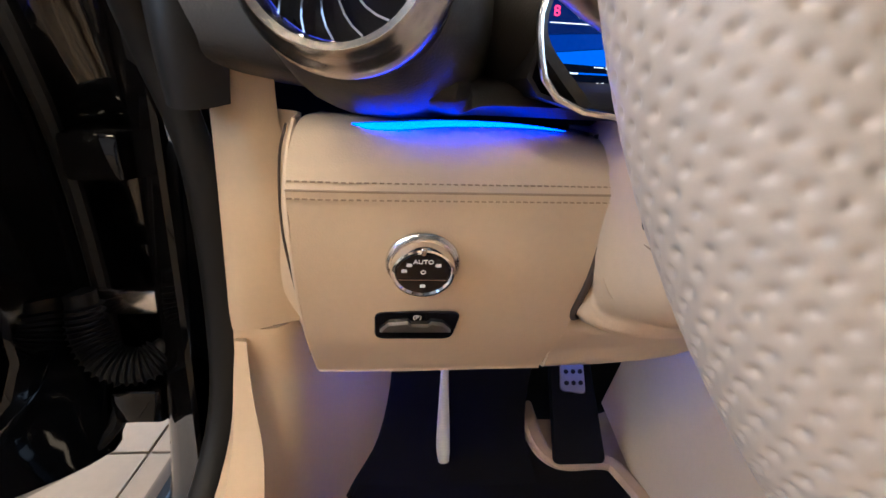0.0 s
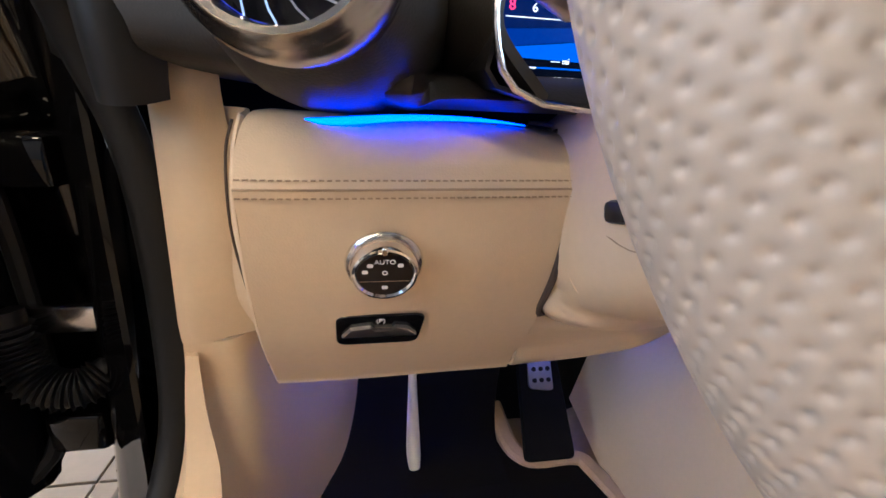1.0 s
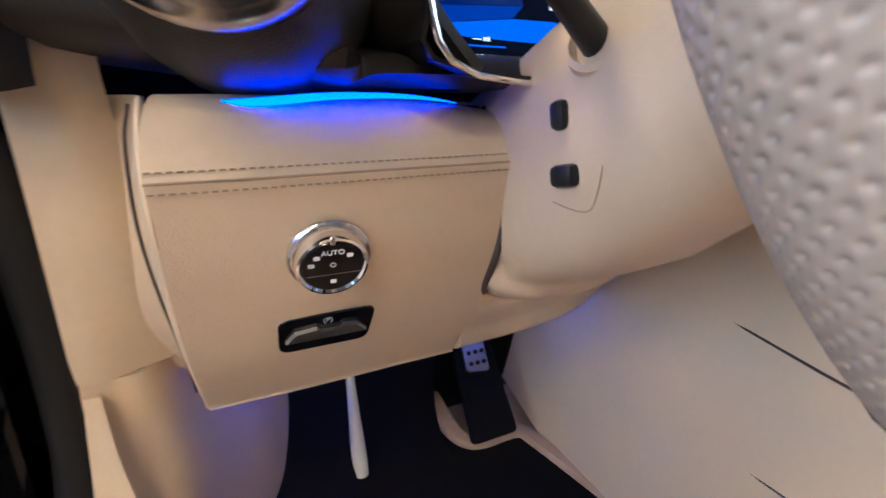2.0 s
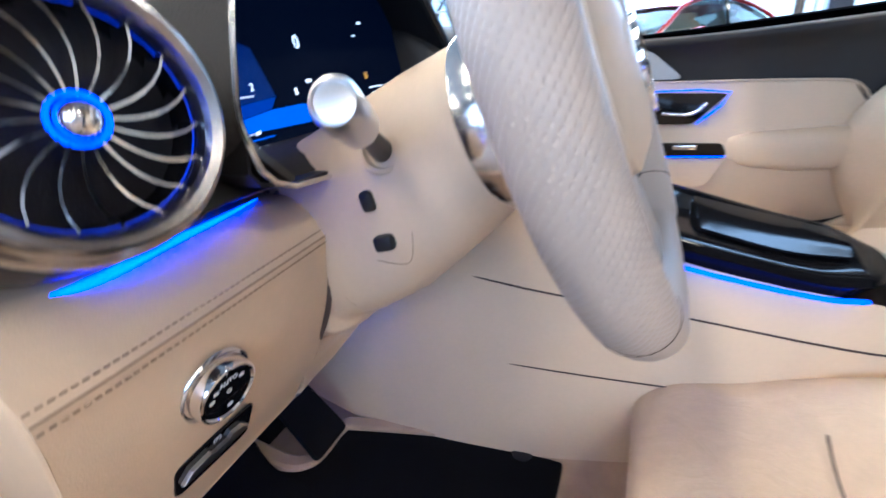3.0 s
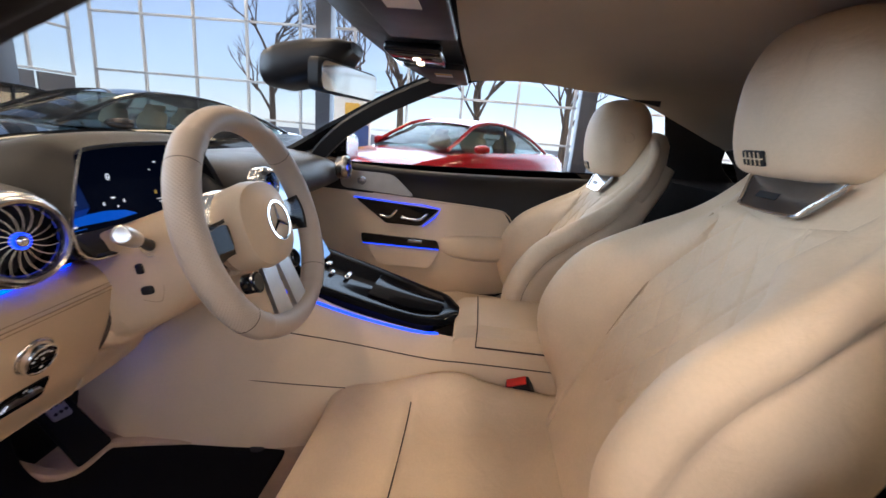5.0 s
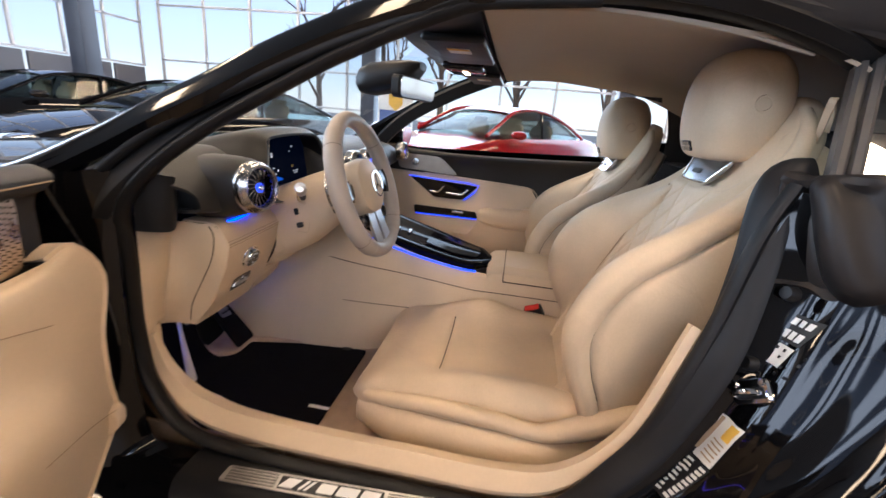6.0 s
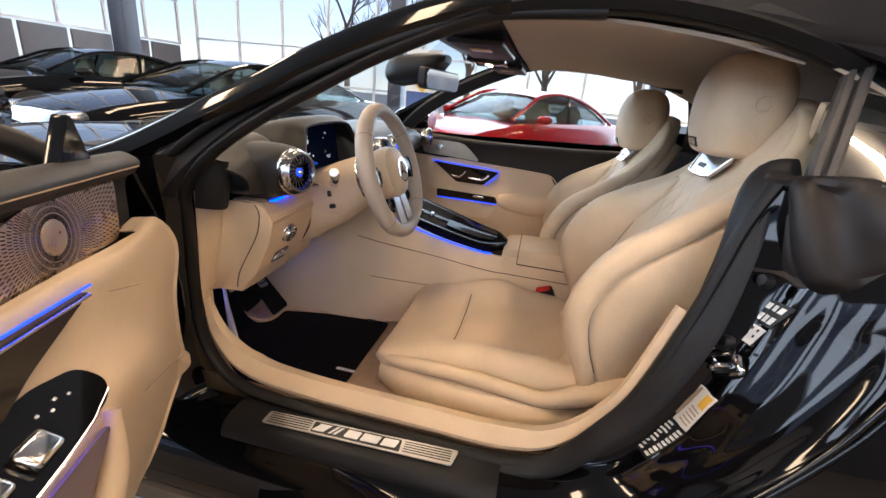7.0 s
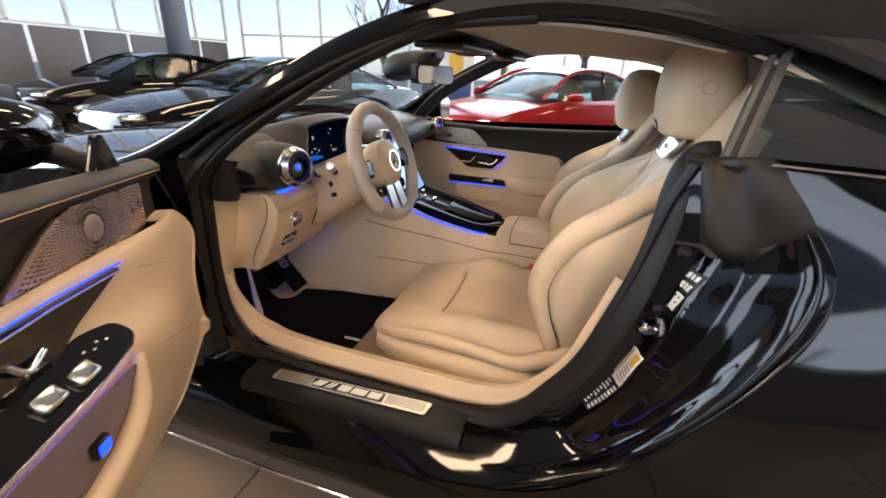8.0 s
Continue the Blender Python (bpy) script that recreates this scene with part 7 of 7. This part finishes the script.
car_glass = glass("car_window", (0.34, 0.40, 0.40), 0.0, 0.5, 0.02)
red_paint = mat("red_paint", (0.24, 0.005, 0.008), 0.15, vary=0.05, spec=0.3)
sedan("parked_car", red_paint, "red saloon parked behind the roadster", pose(5.8, 0.35, 0, 0, 0, 146) @ Matrix.Diagonal((0.96, 0.96, 0.92, 1)))
sedan("parked_car", paint, "black saloon parked ahead of the roadster", pose(4.29, 4.34, 0, 0, 0, 163) @ Matrix.Diagonal((1.08, 1, 0.9, 1)))
sedan("parked_car", paint, "black saloon parked further off", pose(5.3, 8.0, 0, 0, 0, 168) @ Matrix.Diagonal((1, 1, 0.9, 1)))

# ---- loose things in the car ----
FM = 0.298
fmat = solo("floor_mat", plate(rounded([(-0.65, 0.80), (-0.585, 0.93), (-0.38, 0.96), (-0.345, 0.87), (-0.235, 0.845), (-0.135, 0.46), (-0.16, 0.43), (-0.60, 0.43), (-0.65, 0.47)], 0.02), 0.008, Matrix.Translation((0, 0, FM)), 0.003), mat_black, "black carpet floor mat with a small woven tag", "floor mat")
part("woven_tag", box((-0.50, 0.455, FM + 0.0095), (0.012, 0.06, 0.002), 0.0005, 1), label_white, fmat)
pedal_metal = mat("pedal_metal", (0.30, 0.29, 0.28), 0.4, 1.0, vary=0.1, scale=30)
pedals = thing("pedals", "drilled metal pedals in the driver's footwell", "pedals", (-0.3, 0.9, 0.3))
am = axes((-0.298, 0.890, 0.43), (0, -0.75, 0.66), (1, 0, 0))
acc = part("accelerator", plate(rounded([(-0.042, -0.12), (0.04, -0.12), (0.035, 0.10), (-0.03, 0.10)], 0.01), 0.012, am, 0.003), mat_black, pedals, "accelerator pedal")
part("pedal_plate", plate(rounded([(-0.022, -0.012), (0.020, -0.018), (0.026, 0.09), (-0.012, 0.09)], 0.008), 0.003, am @ Matrix.Translation((0, 0, 0.012)), 0.001), pedal_metal, acc, "silver plate with rubber studs")
for i in range(3):
    for j in range(5):
        part("stud", lathe([(0.0, 0.0175), (0.0035, 0.017), (0.004, 0.015)], 10, am @ Matrix.Translation((-0.010 + i * 0.012 + j * 0.0012, 0.0 + j * 0.018, 0))), rubber, acc)
bk = axes((-0.45, 0.875, 0.508), (0, -0.8, 0.6), (1, 0, 0))
brake = part("brake", plate(rounded([(-0.058, -0.03), (0.058, -0.03), (0.055, 0.03), (-0.055, 0.03)], 0.01), 0.012, bk, 0.003), mat_black, pedals, "brake pedal")
part("pedal_plate", plate(rounded([(-0.052, -0.025), (0.052, -0.025), (0.05, 0.025), (-0.05, 0.025)], 0.008), 0.003, bk @ Matrix.Translation((0, 0, 0.012)), 0.001), pedal_metal, brake, "silver plate with rubber studs")
for i in range(7):
    for j in range(3):
        part("stud", lathe([(0.0, 0.0175), (0.0035, 0.017), (0.004, 0.015)], 10, bk @ Matrix.Translation((-0.042 + i * 0.014, -0.015 + j * 0.015, 0))), rubber, brake)
part("pedal_arm", tube([(-0.45, 0.89, 0.50), (-0.45, 0.93, 0.62), (-0.45, 0.91, 0.8)], 0.012, 8), plastic, brake)
solo("release_lever", tube([(-0.515, 0.87, 0.62), (-0.512, 0.86, 0.48), (-0.510, 0.845, 0.36), (-0.508, 0.838, 0.325)], [0.004, 0.006, 0.011, 0.009], 12), label_white, "pale plastic release lever in the footwell", "lever")
buckle = thing("belt_buckle", "black seat belt buckle with a red button", "belt buckle", (-0.105, -0.12, 0.3))
bmx = axes((-0.102, -0.122, 0.522), (-0.35, 0.45, 0.8), (0, 1, 0))
part("housing", box((0, 0, -0.04), (0.06, 0.03, 0.10), 0.006, 2, bmx), plastic, buckle)
part("button", box((0, 0, 0.0115), (0.05, 0.022, 0.006), 0.003, 2, bmx), red_plastic, buckle)
mirror = thing("rear_view_mirror", "black interior rear-view mirror", "mirror", (0.0, 0.32, 1.2))
mm = axes((-0.005, 0.34, 1.19), (-0.25, -0.96, -0.05), (1, 0, 0))
part("housing", plate(rounded([(-0.12, -0.032), (0.12, -0.032), (0.125, 0.035), (-0.125, 0.035)], 0.02), 0.03, mm @ Matrix.Translation((0, 0, -0.03)), 0.006), plastic, mirror)
part("glass", plate(rounded([(-0.115, -0.028), (0.115, -0.028), (0.119, 0.03), (-0.119, 0.03)], 0.018), 0.002, mm), chrome_bright, mirror, "mirror glass")
part("camera_housing", loft([ring((0, y, z), (1, 0, 0), (0, 0, 1), a, b, 3, 20) for y, z, a, b in ((0.33, 1.262, 0.05, 0.012), (0.36, 1.245, 0.08, 0.032), (0.42, 1.226, 0.09, 0.048), (0.49, 1.212, 0.085, 0.05), (0.525, 1.206, 0.07, 0.04), (0.54, 1.204, 0.045, 0.022))]), plastic, mirror)
over = thing("overhead_console", "black overhead console with reading lamps", "overhead console", (0.05, 0.2, 1.28))
part("housing", box((0.08, 0.2, 1.272), (0.22, 0.13, 0.022), 0.008, 3), gloss_black, over)
lens_m = mat("reading_lamp", (0.9, 0.85, 0.75), 0.3, emit=(1.0, 0.75, 0.45), power=6.0)
for x in (0.05, 0.12):
    part("lamp", lathe([(0.0, 0.004), (0.008, 0.003), (0.010, 0.0)], 16, axes((x, 0.2, 1.2605), (0, 0, -1))), lens_m, over)
for s in (-1, 1):
    vis = solo("sun_visor", box((s * 0.36, 0.155, 1.268), (0.36, 0.13, 0.016), 0.007, 3), plastic, "dark fabric sun visor", "sun visor", group="sun visors")
    part("sticker", box((s * 0.36 - 0.06, 0.155, 1.2592), (0.07, 0.05, 0.001), 0), label_white, vis)
    part("sticker_band", box((s * 0.36 - 0.085, 0.155, 1.2583), (0.02, 0.048, 0.001), 0), label_yellow, vis)

foot_lights = thing("footwell_lights", "small blue footwell lamps under the dashboard", "lamp", (-0.45, 0.8, 0.6))
for x, y, z, w, glow in ((-0.597, 0.885, 0.575, 0.036, led_kick), (-0.235, 0.83, 0.60, 0.05, led_foot)):
    part("lens", box((x, y, z), (w, 0.02, 0.008), 0.002, 2), glow, foot_lights)
part("mat_stud", lathe([(0.0, 0.012), (0.014, 0.0115), (0.018, 0.009), (0.0185, 0.006)], 20, Matrix.Translation((-0.175, 0.50, FM))), plastic, fmat)
rim_line = [(-0.345, 0.965, 0.33), (-0.34, 0.885, 0.314), (-0.325, 0.852, 0.310), (-0.30, 0.842, 0.309), (-0.235, 0.84, 0.309), (-0.215, 0.80, 0.309), (-0.165, 0.60, 0.309)]
solo("pedal_surround", sweep([(-0.014, -0.012), (-0.014, 0.002), (-0.009, 0.006), (0.009, 0.006), (0.014, 0.002), (0.014, -0.012)], rim_line, (0, 0, 1)), carpet, "beige carpet edge round the accelerator pedal", "carpet edge")
desk = thing("display_bench", "low yellow bench with dark boxes by the window wall", "bench", (2.9, 8.0, 0))
yellow_m = mat("yellow_board", (0.6, 0.36, 0.04), 0.5, vary=0.08)
part("top", box((2.95, 8.0, 0.44), (1.7, 0.5, 0.10), 0.01), yellow_m, desk)
for x in (2.3, 3.6):
    part("leg", box((x, 8.0, 0.19), (0.08, 0.4, 0.38), 0.01), steel_m, desk)
for x, w, h in ((2.55, 0.42, 0.26), (3.15, 0.36, 0.2), (3.6, 0.2, 0.16)):
    solo("storage_box", box((x, 7.98, 0.49 + h / 2), (w, 0.3, h), 0.02), steel_m if w > 0.3 else label_white, "dark box standing on the yellow bench" if w > 0.3 else "small white box on the yellow bench", "box")
# ---- outside: bare trees and a street beyond the glass ----
bark = mat("bark", (0.16, 0.13, 0.11), 0.9, vary=0.2, scale=4)


def bare_tree(x, y, h, seed):
    """A leafless tree: a tapered trunk and forking limbs."""
    rnd = random.Random(seed)
    tr = thing("tree", "bare winter tree outside the showroom glass", "tree", (x, y, 0), group="trees outside")
    part("trunk", tube([(x, y, 0), (x + 0.05, y, h * 0.25), (x, y + 0.05, h * 0.5)], [0.12, 0.10, 0.07], 8), bark, tr)
    bm = bmesh.new()

    def limb(p, d, length, r, level):
        q = p + d * length
        mid = p + d * length * 0.5 + Vector((rnd.uniform(-1, 1), rnd.uniform(-1, 1), rnd.uniform(-0.3, 0.6))) * length * 0.08
        tube([tuple(p), tuple(mid), tuple(q)], [r, r * 0.8, r * 0.55], 5, 2, False, bm)
        if level:
            for _ in range(3):
                limb(q - d * length * rnd.uniform(0, 0.4), (d + Vector((rnd.uniform(-1, 1), rnd.uniform(-1, 1), rnd.uniform(-0.2, 0.7))) * 0.75).normalized(), length * rnd.uniform(0.55, 0.8), r * 0.55, level - 1)

    for _ in range(6):
        limb(Vector((x, y, h * rnd.uniform(0.2, 0.5))), Vector((rnd.uniform(-0.8, 0.8), rnd.uniform(-0.8, 0.8), 0.9)).normalized(), h * 0.22, 0.05, 3)
    part("crown", bm, bark, tr)


for k, (x, y, h) in enumerate(((13.5, 7.0, 6.0), (13.0, 2.6, 5.5), (14.0, 0.2, 6.5), (13.2, -2.6, 6.0), (14.5, 5.0, 7.0), (3.5, 14.0, 7.0))):
    bare_tree(x, y, h, 40 + k)
structure("ground", box((0, 0, -0.32), (160, 160, 0.2), 0), mat("grey_paving", (0.22, 0.22, 0.22), 0.9, vary=0.15, scale=0.6), "pale grey paving outside")

# floor tiles round the roadster, each with its joint
tile_mesh = make("tile", box((0, 0, 0.002), (0.594, 0.594, 0.012), 0.0015, 1), floor_m)
floor_ob = bpy.data.objects["floor"]
for i in range(14):
    for j in range(12):
        x, y = -3.9 + i * 0.6, -3.3 + j * 0.6
        tile = new("tile", tile_mesh)
        tile.parent = floor_ob
        tile.matrix_basis = Matrix.Translation((x, y, 0.12))
